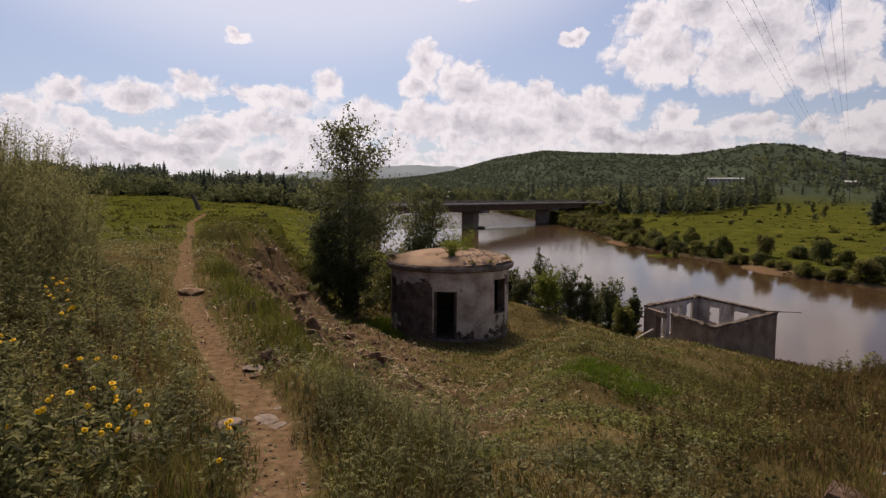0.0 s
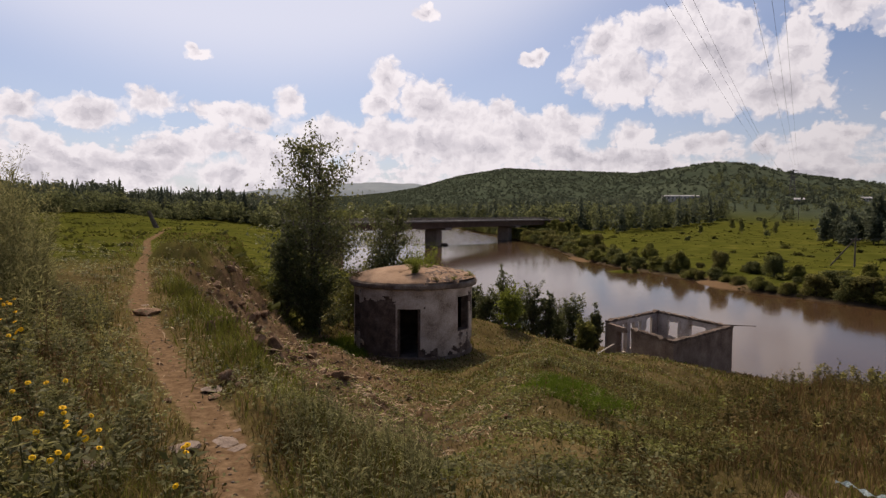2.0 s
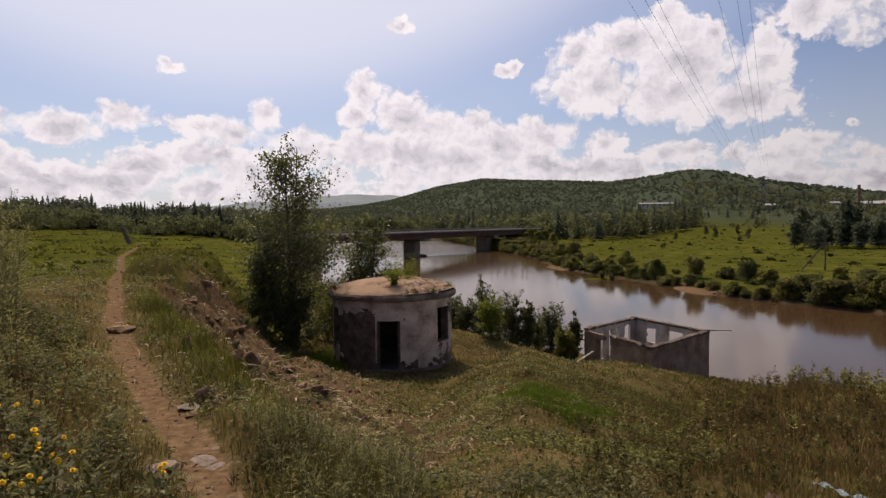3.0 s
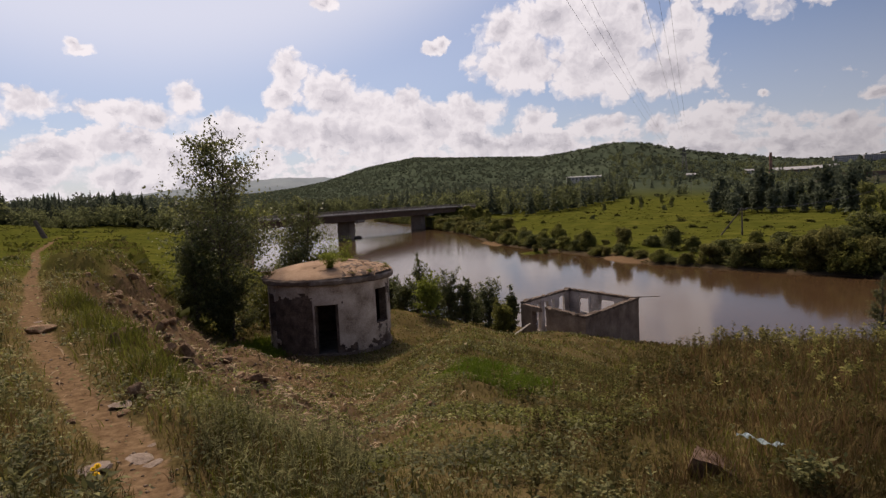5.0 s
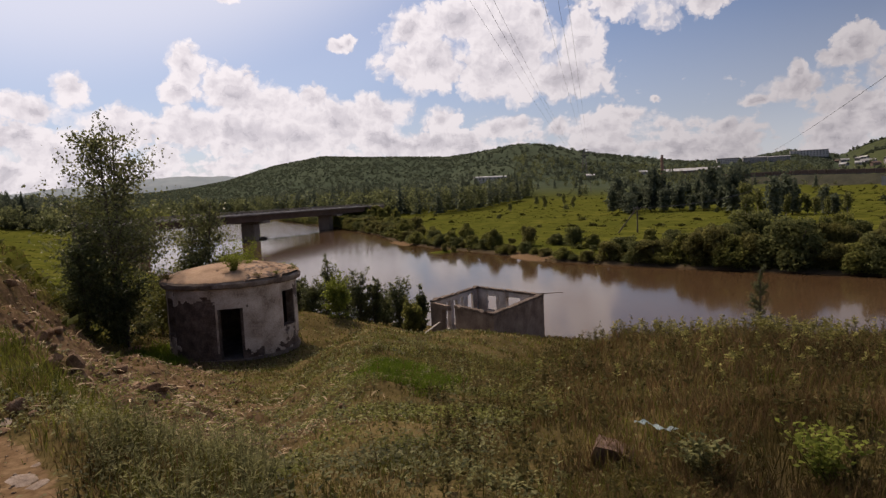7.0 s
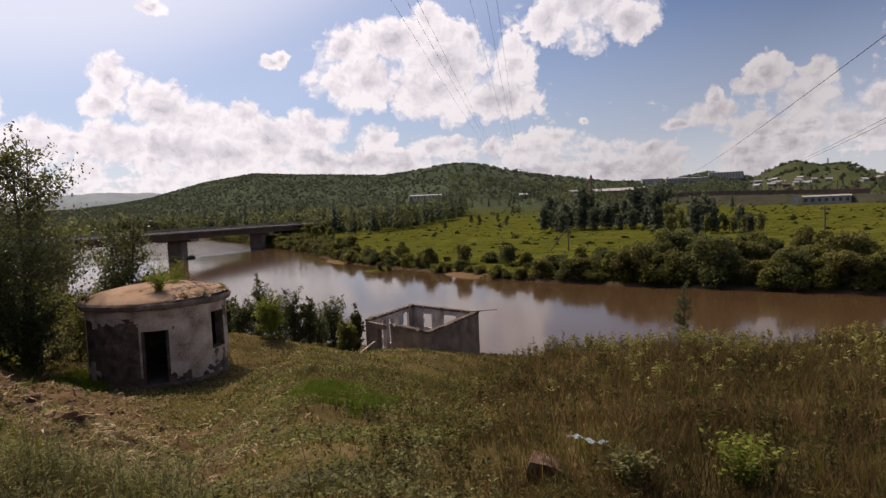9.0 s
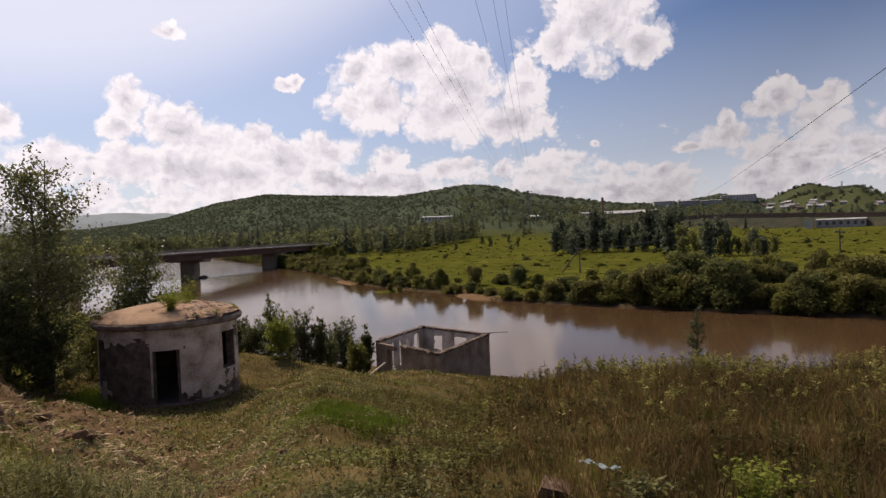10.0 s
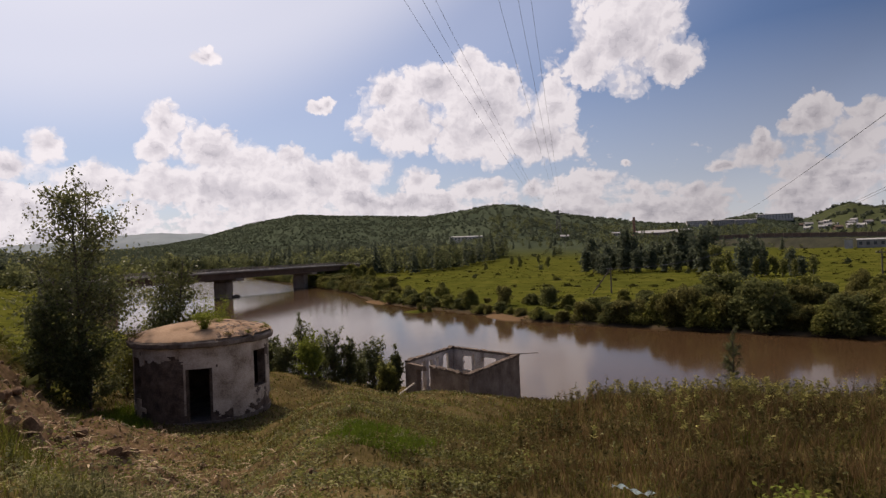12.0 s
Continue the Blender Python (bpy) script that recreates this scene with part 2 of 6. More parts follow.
def side(px, py, line):
    """Signed distance to a line, positive on its right."""
    best = np.full(np.shape(px), 1e9)
    sign = np.ones(np.shape(px))
    for (ax, ay), (bx, by) in zip(line[:-1], line[1:]):
        ux, uy = bx - ax, by - ay
        f = np.clip(((px - ax) * ux + (py - ay) * uy) / (ux * ux + uy * uy), 0, 1)
        d = np.hypot(px - ax - f * ux, py - ay - f * uy)
        c = (px - ax) * uy - (py - ay) * ux
        near = d < best - 1e-9
        best, sign = np.where(near, d, best), np.where(near, np.where(c < 0, -1, 1), sign)
    return best * sign


def ease(a, b, v):
    f = np.clip((v - a) / (b - a), 0, 1)
    return f * f * (3 - 2 * f)


def ripple(x, y, size, seed=0.0):
    """Soft uneven ground from a few crossed waves, about -1 to 1."""
    u, v = x / size + seed, y / size - seed * 0.7
    return (np.sin(u * 6.1 + 2.1 * np.sin(v * 3.7 + seed)) + np.sin(v * 5.3 + 1.9 * np.sin(u * 4.3)) + np.sin((u + v) * 9.7 + 1.3 * np.sin(u * 7.9 - v * 5.1))) / 3


def rubble_at(x, y):
    """How stony the bank right of the trail is."""
    s = -side(x, y, EDGE)
    return ease(-0.4, 0.8, s + 0.5 * ripple(x, y, 2.2)) * (1 - ease(5.0, 8.5, s + 1.8 * ripple(x, y, 3.1, 2.0))) * ease(5.0, 7, y) * (1 - ease(27, 33, y)) * (1 - ease(-1.0, 2.2, x + 0.8 * ripple(x, y, 2.6, 4.0)))


# sand and pebble bars in the river: centre, half lengths, height
BARS = ((43.4, 85.0, 1.7, 4.4, 0.34), (36.0, 131, 0.9, 6.5, 0.15), (37.0, 105, 3.0, 2.0, 0.22), (19, 199, 11, 0.8, 0.10))
RIDGE_TURN = (-180, -60, -40, -29, -22, -17, -11.3, -2.3, 0.8, 4.5, 8.8, 11.5, 14.6, 20.1, 23, 26.5, 28.5, 31.5, 34.4, 39.7, 44, 48, 51.5, 54.5, 56.1, 57.7, 60, 64, 75, 180)
RIDGE_UP = (0.6, 0.6, 0.5, 0.5, 0.5, 0.6, 0.9, 1.6, 2.15, 3.15, 3.9, 3.8, 3.7, 3.5, 3.85, 4.3, 4.1, 3.45, 3, 2.25, 2, 2.5, 1.8, 2.75, 2.3, 2.35, 1.6, 1.5, 1.2, 0.6)
RIDGE_FAR = (2600, 2600, 2600, 2600, 2600, 2600, 2700, 2600, 2300, 1900, 1700, 1700, 1650, 1500, 1350, 1250, 1200, 1200, 1200, 1200, 1250, 1400, 1550, 1592, 1600, 1600, 1600, 1600, 1800, 2600)


BROW_TURN = (25.5, 28, 30, 32.1, 37, 41.6, 46, 50.1, 53.9, 56.1, 62, 70)
BROW_UP = (0, 0.68, 0.62, 0.50, 0.27, 0.44, 0.28, 0.19, 0.12, 0.11, 0.08, 0)


def ground(x, y):
    """Height of the land."""
    x, y = np.asarray(x, float), np.asarray(y, float)
    s, b, far = -side(x, y, EDGE), side(x, y, SHORE), -side(x, y, FAR_SHORE)
    s = s + (0.35 * ripple(x, y, 5.0, 3.0) + 0.2 * ripple(x, y, 2.1, 9.0) + 0.3) * ease(5, 8, y) * (1 - ease(40, 60, y))
    r, a = np.hypot(x, y), np.degrees(np.arctan2(x, y))
    bench = np.where(b > 0, 0.25 + 0.125 * np.clip(b, 0, 40) + 0.6 * ease(0, 3, b), np.maximum(-1.5, 0.3 * b))
    af = np.degrees(np.arctan2(x, np.maximum(y, 0.1)))
    w = 7.6 + 12.4 * ease(2, 14, af) - 2.6 * ease(19, 26, y) * ease(-6, -10, af)
    k = (1 - np.clip(s / w, 0, 1)) ** (1.25 + 0.75 * ease(9, 15, y) * ease(2, -4, af))
    shoulder = ease(22, 42, af)
    level = 0.16 * ease(25, 33, af) - 0.11 * ease(35, 42, af) - 0.03 * ease(46, 54, af)
    k = k * (1 - shoulder) + (1 - ease(0, 1, (s / (14.0 + 2.5 * ease(27, 36, af)) - level) / (1 - level))) * shoulder
    z = bench + (8.3 - bench) * k
    # the bank left of the trail, and the uneven turf
    left = -side(x, y, TRAIL)
    z = z + 0.75 * ease(0.5, 4.5, left) * (1 - ease(12, 22, r)) + 0.55 * ease(21.3, 21.7, y + 0.15 * ripple(x, y, 1.1)) * (1 - ease(22.2, 28, y)) * ease(-8.8, -8.1, x) * (1 - ease(-6.4, -5.7, x))
    z = z + rubble_at(x, y) * (0.10 * ripple(x, y, 1.3, 7.0) + 0.05 * ripple(x, y, 0.45, 3.0))
    rough = ease(0.4, 3, np.abs(left)) * np.clip(b / 4, 0, 1)
    z = z + rough * (0.10 * ripple(x, y, 5.0) + 0.05 * ripple(x, y, 1.7, 2.0)) - 0.07 * (1 - ease(0.1, 0.45, np.abs(left)))
    hollow = 1 - ease(3.4, 7.0, np.hypot(x - HOUSE[0], y - HOUSE[1]))
    z = z * (1 - hollow) + (HOUSE[2] + 0.12 - 0.05 * (x - HOUSE[0])) * hollow
    z = z + 1.05 * np.exp(-(((x - 11.5) / 4.5) ** 2 + ((y - 27.5) / 4.5) ** 2))
    # the hump behind the round house, the dip before the ruin, and the brow above the river
    z = z + 1.25 * np.exp(-(((x - 4.3) / 2.6) ** 2 + ((y - 35.2) / 2.6) ** 2)) - 0.45 * np.exp(-(((x - 8.3) / 2.3) ** 2 + ((y - 29) / 4) ** 2))
    z = z + np.interp(a, BROW_TURN, BROW_UP) * np.exp(-(((r - 9.6) / np.where(r > 9.6, 2.0, 3.2)) ** 2))
    # the flood plain and the hills beyond the river
    plain = np.where(far > 0, 0.25 + 1.0 * ease(0, 5, far) + 0.3 * ripple(x, y, 60.0) * ease(4, 20, far) + 4.0 * ease(120, 500, far), np.maximum(-1.5, 0.3 * far))
    z = np.where((far > -1e3) & (b < 0), plain, z)
    top = EYE + np.interp(a, RIDGE_TURN, RIDGE_FAR) * np.tan(np.radians(np.interp(a, RIDGE_TURN, RIDGE_UP))) - 9.5
    rise = ease(0.22, 1.0, r / np.interp(a, RIDGE_TURN, RIDGE_FAR))
    z = z + np.where(r > 250, (top - z) * rise + 7.0 * ripple(x, y, 420.0) * ease(0.4, 0.7, rise) * (1 - ease(0.85, 1, rise)), 0)
    for bx, by, lx, ly, hb in BARS:
        lump = hb * (1.4 - ((x - bx) / lx) ** 2 - ((y - by) / ly) ** 2 + 0.4 * ripple(x, y, 6.0))
        z = np.where((x - bx) ** 2 + (y - by) ** 2 < 400, np.maximum(z, lump), z)
    canopy = ease(0.42, 0.6, r / np.interp(a, RIDGE_TURN, RIDGE_FAR)) * (1 - ease(51, 53, a)) * (r < 3200)
    z = z + canopy * (0.8 * ripple(x, y, 61.0, 5.0) + 0.6 * ripple(x, y, 23.0, 8.0))
    past = ease(1.0, 1.7, r / np.interp(a, RIDGE_TURN, RIDGE_FAR))
    return z * (1 - 0.7 * past)


def link_mesh(name, verts, faces, mat_list, smooth=False, indices=None, parent=None, label=""):
    """One mesh object from arrays; faces all with the same number of corners, or a list of such arrays."""
    me = bpy.data.meshes.new(name)
    groups = faces if isinstance(faces, list) else [faces]
    verts = np.asarray(verts, np.float32)
    loops = np.concatenate([np.asarray(g, np.int32).ravel() for g in groups])
    sizes = np.concatenate([np.full(len(g), np.shape(g)[1], np.int32) for g in groups])
    me.vertices.add(len(verts)), me.loops.add(len(loops)), me.polygons.add(len(sizes))
    me.vertices.foreach_set("co", verts.ravel())
    me.loops.foreach_set("vertex_index", loops)
    me.polygons.foreach_set("loop_start", np.concatenate(([0], np.cumsum(sizes)[:-1])).astype(np.int32))
    if smooth:
        me.polygons.foreach_set("use_smooth", np.ones(len(sizes), bool))
    for m in mat_list:
        me.materials.append(m)
    if indices is not None:
        me.polygons.foreach_set("material_index", np.asarray(indices, np.int32))
    me.update(calc_edges=True)
    me.validate()
    ob = new(name, me)
    if parent is not None:
        ob.parent = parent
    if label:
        tagged(ob, label)
    return ob


def part(name, bm, mat, parent, label=""):
    """Links a bmesh as one mesh under a thing or under a part."""
    me = bpy.data.meshes.new(name)
    bm.to_mesh(me)
    bm.free()
    me.materials.append(mat)
    ob = new(name, me)
    ob.parent = parent
    if label:
        tagged(ob, label)
    return ob


def thing(name, at, label, category, group="", turn=0.0):
    ob = new(name)
    ob.empty_display_size = 0.2
    ob.matrix_world = pose(*at, 0, 0, turn)
    return tagged(ob, label, category, group)


def box(bm, a, b, bevel=0.0, turn=None):
    """Adds a box between two corners, with softened edges."""
    r = bmesh.ops.create_cube(bm, size=1)
    c = [(p + q) / 2 for p, q in zip(a, b)]
    m = Matrix.Translation(c) @ Matrix.Diagonal([abs(q - p) for p, q in zip(a, b)] + [1])
    bmesh.ops.transform(bm, matrix=(turn or Matrix()) @ m, verts=r["verts"])
    if bevel:
        edges = list({e for v in r["verts"] for e in v.link_edges})
        bmesh.ops.bevel(bm, geom=edges, offset=bevel, segments=1, affect="EDGES")
    return bm


def soil_tone(t, tone, where, big, small):
    """Bare trail and rubble among grassy soil."""
    bare = stored(t, "bare")
    rubble = stored(t, "rubble")
    wild = stored(t, "meadow")
    grit = noise_at(t, where, 9.0, 6, 0.7)
    patch = noise_at(t, where, 0.035, 4, 0.6)
    field_tone = ramp(t, noise_at(t, where, 0.25, 6, 0.7), ((0.35, (0.040, 0.044, 0.008)), (0.5, (0.068, 0.070, 0.012)), (0.65, (0.104, 0.096, 0.022))))
    field_tone = blend(t, ramp(t, patch, ((0.4, 0.0), (0.65, 0.6))), field_tone, (0.046, 0.052, 0.010))
    # wooded ground takes blue-grey haze into its colour, darkened like the shaded trees
    woods_here = stored(t, "woods")
    field_tone = blend(t, woods_here, field_tone, ramp(t, maths(t, "ADD", maths(t, "MULTIPLY", noise_at(t, where, 0.011, 4, 0.6), 0.5), maths(t, "MULTIPLY", noise_at(t, where, 0.06, 6, 0.8), 0.5)), ((0.40, (0.038, 0.048, 0.031)), (0.50, (0.048, 0.059, 0.038)), (0.60, (0.060, 0.071, 0.045)))))
    tone = blend(t, wild, tone, field_tone)
    dirt = ramp(t, grit, ((0.3, (0.068, 0.041, 0.022)), (0.5, (0.130, 0.082, 0.046)), (0.7, (0.205, 0.138, 0.082))))
    stones = ramp(t, noise_at(t, where, 5.0, 6, 0.75), ((0.35, (0.050, 0.030, 0.018)), (0.52, (0.115, 0.070, 0.042)), (0.72, (0.21, 0.14, 0.09))))
    tone = blend(t, maths(t, "MULTIPLY", rubble, ramp(t, grit, ((0.38, 0.25), (0.55, 1.0)))), tone, stones)
    tone = blend(t, stored(t, "wet"), tone, ramp(t, grit, ((0.3, (0.035, 0.026, 0.016)), (0.7, (0.085, 0.062, 0.040)))))
    return blend(t, ramp(t, maths(t, "ADD", bare, maths(t, "MULTIPLY", maths(t, "SUBTRACT", grit, 0.5), 1.5)), ((0.35, 0.0), (0.6, 1.0))), tone, dirt)


SOIL = material("turf_and_soil", ((0.044, 0.033, 0.014), (0.082, 0.061, 0.026), (0.140, 0.100, 0.047)), 0.95, 0.8, 14.0, 0.6, 0.05, spec=0.0, extra=soil_tone, canopy=True)
turns = np.radians(np.concatenate((np.arange(-180, -48, 3.0), np.arange(-48, 70, 0.3), np.arange(70, 180, 3.0))))
rings = np.concatenate((np.linspace(0.4, 3, 14), np.geomspace(3.1, 90, 250), np.geomspace(92, 4600, 150)))
tt, rr = np.meshgrid(turns, rings)
gx, gy = (rr * np.sin(tt)).ravel(), (rr * np.cos(tt)).ravel()
gz = ground(gx, gy)
nt, nr = len(turns), len(rings)
ii, jj = np.meshgrid(np.arange(nt), np.arange(nr - 1))
k0, k1 = (jj * nt + ii).ravel(), (jj * nt + (ii + 1) % nt).ravel()
quads = np.stack((k0, k1, k1 + nt, k0 + nt), 1)[:, ::-1]
fan = np.stack((np.full(nt, nt * nr), np.arange(nt), (np.arange(nt) + 1) % nt), 1)
land = link_mesh("ground", np.vstack((np.stack((gx, gy, gz), 1), [(0, 0, ground(0, 0))])), [quads, fan], [SOIL], smooth=True)
tagged(land, "grassy river bank with a trail, flood plain and wooded hills", "ground", kind="structure")


gone = np.append(gx, 0.0), np.append(gy, 0.0)
off = np.abs(side(*gone, TRAIL))
shore_off = np.minimum(np.abs(side(*gone, SHORE)), np.abs(side(*gone, FAR_SHORE)))
on_bar = np.max([np.exp(-((gone[0] - bx) / (lx + 1)) ** 2 - ((gone[1] - by) / (ly + 1)) ** 2) * (q < 2) for q, (bx, by, lx, ly, _) in enumerate(BARS)], axis=0)
for key, values in (("wet", np.maximum(1 - ease(0.6, 2.2, shore_off), 0)), ("bare", np.maximum(1 - ease(0.03, 0.29, off), 1.2 * on_bar)), ("rubble", rubble_at(*gone)), ("woods", ease(0.30, 0.42, np.hypot(*gone) / np.interp(np.degrees(np.arctan2(*gone)), RIDGE_TURN, RIDGE_FAR)) * (1 - 0.35 * ease(51, 53, np.degrees(np.arctan2(*gone))))), ("meadow", np.maximum(np.maximum(ease(40, 70, np.hypot(*gone)), ease(17, 28, np.hypot(*gone)) * ease(-5, -11, np.degrees(np.arctan2(*gone))) * (1 - rubble_at(*gone))), (side(*gone, SHORE) < 0) * 1.0))):
    land.data.attributes.new(key, "FLOAT", "POINT").data.foreach_set("value", np.asarray(values, np.float32))


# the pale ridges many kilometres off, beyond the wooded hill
FAR_RIDGE = bpy.data.materials.new("hazed_far_ridge")
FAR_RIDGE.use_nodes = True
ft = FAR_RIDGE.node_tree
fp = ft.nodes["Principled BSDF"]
# haze is painted in: a pale blue base colour that also glows
haze_tone = ramp(ft, noise_at(ft, node(ft, "ShaderNodeTexCoord").outputs["Object"], 0.006, 5, 0.6), ((0.35, (0.085, 0.105, 0.118)), (0.65, (0.115, 0.135, 0.145))))
wire(ft, haze_tone, fp.inputs["Base Color"]), wire(ft, haze_tone, fp.inputs["Emission Color"])
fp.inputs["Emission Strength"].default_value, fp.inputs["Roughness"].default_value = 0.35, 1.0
ridge_a = np.radians(np.linspace(-34, 9, 260))
ridge_up = np.interp(np.degrees(ridge_a), (-34, -22, -18.5, -15.5, -11.3, -8, -5, -2.3, 0.8, 9), (0.2, 0.55, 1.0, 1.45, 1.85, 2.0, 2.42, 2.60, 2.40, 1.4))
ridge_z = EYE + 4300 * np.tan(np.radians(ridge_up)) + 5 * ripple(ridge_a * 4300, 0 * ridge_a, 700.0) + 3 * ripple(ridge_a * 4300, 0 * ridge_a, 160.0, 4.0)
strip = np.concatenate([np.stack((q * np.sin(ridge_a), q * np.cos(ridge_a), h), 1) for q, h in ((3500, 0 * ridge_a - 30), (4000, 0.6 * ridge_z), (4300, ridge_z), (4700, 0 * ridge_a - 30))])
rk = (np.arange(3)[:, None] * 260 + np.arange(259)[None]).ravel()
tagged(link_mesh("backdrop", strip, np.stack((rk, rk + 1, rk + 261, rk + 260), 1)[:, ::-1], [FAR_RIDGE], smooth=True), "wooded ridge on the horizon, pale blue from painted haze and a faint glow", "hills", kind="structure")

# ---- river ----
def water_material():
    m = bpy.data.materials.new("muddy_water")
    m.use_nodes = True
    t = m.node_tree
    p = t.nodes["Principled BSDF"]
    where = node(t, "ShaderNodeTexCoord").outputs["Object"]
    stretched = vmaths(t, "MULTIPLY", where, (0.6, 0.25, 1.0))
    wide = noise_at(t, stretched, 0.06, 3)
    wire(t, ramp(t, wide, ((0.35, (0.052, 0.029, 0.014)), (0.65, (0.074, 0.043, 0.022)))), p.inputs["Base Color"])
    p.inputs["Roughness"].default_value, p.inputs["IOR"].default_value = 0.09, 1.215
    b = node(t, "ShaderNodeBump")
    b.inputs["Strength"].default_value, b.inputs["Distance"].default_value = 0.25, 0.05
    calm = ramp(t, noise_at(t, stretched, 0.09, 3), ((0.42, 0.12), (0.62, 1.0)))
    # broken, faster water upstream of the bridge
    shallow = node(t, "ShaderNodeSeparateXYZ")
    wire(t, where, shallow.inputs[0])
    upstream = ramp(t, maths(t, "MULTIPLY_ADD", maths(t, "ADD", shallow.outputs[1], maths(t, "MULTIPLY", shallow.outputs[0], -0.8)), 0.002, maths(t, "MULTIPLY", noise_at(t, where, 0.05, 3), 0.05)), ((0.375, 0.0), (0.395, 1.0)))
    calm = maths(t, "MULTIPLY_ADD", upstream, 14.0, calm)
    waves = maths(t, "MULTIPLY", noise_at(t, stretched, 2.2, 4, 0.6), calm)
    wire(t, waves, b.inputs["Height"])
    wire(t, b.outputs[0], p.inputs["Normal"])
    return m


WATER = water_material()
wx, wy = np.meshgrid(np.linspace(-420, 420, 60), np.linspace(-420, 640, 60))
wi, wj = np.meshgrid(np.arange(59), np.arange(59))
wk = (wj * 60 + wi).ravel()
river = link_mesh("water", np.stack((wx.ravel(), wy.ravel(), np.zeros(3600)), 1), np.stack((wk, wk + 1, wk + 61, wk + 60), 1), [WATER], smooth=True)
tagged(river, "calm muddy brown river reflecting the sky", "river", kind="structure")


def unit(v):
    return v / np.maximum(np.linalg.norm(v, axis=-1, keepdims=True), 1e-9)


def tube_arrays(points, radii, sides=6):
    """A tapering tube along points."""
    points = np.asarray(points, float)
    ways = unit(np.gradient(points, axis=0))
    side_a = unit(np.cross(ways, np.array([0.31, 0.17, 0.93])) + 1e-6)
    side_b = np.cross(ways, side_a)
    turn = np.linspace(0, 2 * np.pi, sides, endpoint=False)
    ring = points[:, None, :] + np.asarray(radii)[:, None, None] * (side_a[:, None, :] * np.cos(turn)[None, :, None] + side_b[:, None, :] * np.sin(turn)[None, :, None])
    n = len(points)
    i, j = np.meshgrid(np.arange(sides), np.arange(n - 1))
    a, b = (j * sides + i).ravel(), (j * sides + (i + 1) % sides).ravel()
    return ring.reshape(-1, 3), np.stack((a, b, b + sides, a + sides), 1)


# ---- ruined buildings ----
def shell(name, solid, nu, nz, place, mat, parent, label="", closed=False):
    """A wall of small cells, each there or not, with inner and outer faces and raw edges: place(u, z, depth) for depth 0 outside, 1 inside."""
    here = np.array([[solid((i + 0.5) / nu, (j + 0.5) / nz) for j in range(nz)] for i in range(nu)])
    bm = bmesh.new()
    made = {}

    def vert(i, j, d):
        i = i % nu if closed else i
        if (i, j, d) not in made:
            made[i, j, d] = bm.verts.new(place(i / nu, j / nz, d))
        return made[i, j, d]

    def there(i, j):
        if closed:
            i %= nu
        return 0 <= i < nu and 0 <= j < nz and here[i][j]

    for i in range(nu):
        for j in range(nz):
            if not here[i][j]:
                continue
            bm.faces.new((vert(i, j, 0), vert(i + 1, j, 0), vert(i + 1, j + 1, 0), vert(i, j + 1, 0)))
            bm.faces.new((vert(i, j + 1, 1), vert(i + 1, j + 1, 1), vert(i + 1, j, 1), vert(i, j, 1)))
            for di, dj, e in ((-1, 0, ((0, 0), (0, 1))), (1, 0, ((1, 1), (1, 0))), (0, -1, ((1, 0), (0, 0))), (0, 1, ((0, 1), (1, 1)))):
                if not there(i + di, j + dj):
                    (ai, aj), (ci, cj) = e
                    bm.faces.new((vert(i + ai, j + aj, 0), vert(i + ci, j + cj, 0), vert(i + ci, j + cj, 1), vert(i + ai, j + aj, 1)))
    bmesh.ops.recalc_face_normals(bm, faces=bm.faces)
    return part(name, bm, mat, parent, label)


def worn(*p):
    """Fractal noise, about -1 to 1."""
    return noise.fractal(Vector(p), 0.8, 2.0, 4)


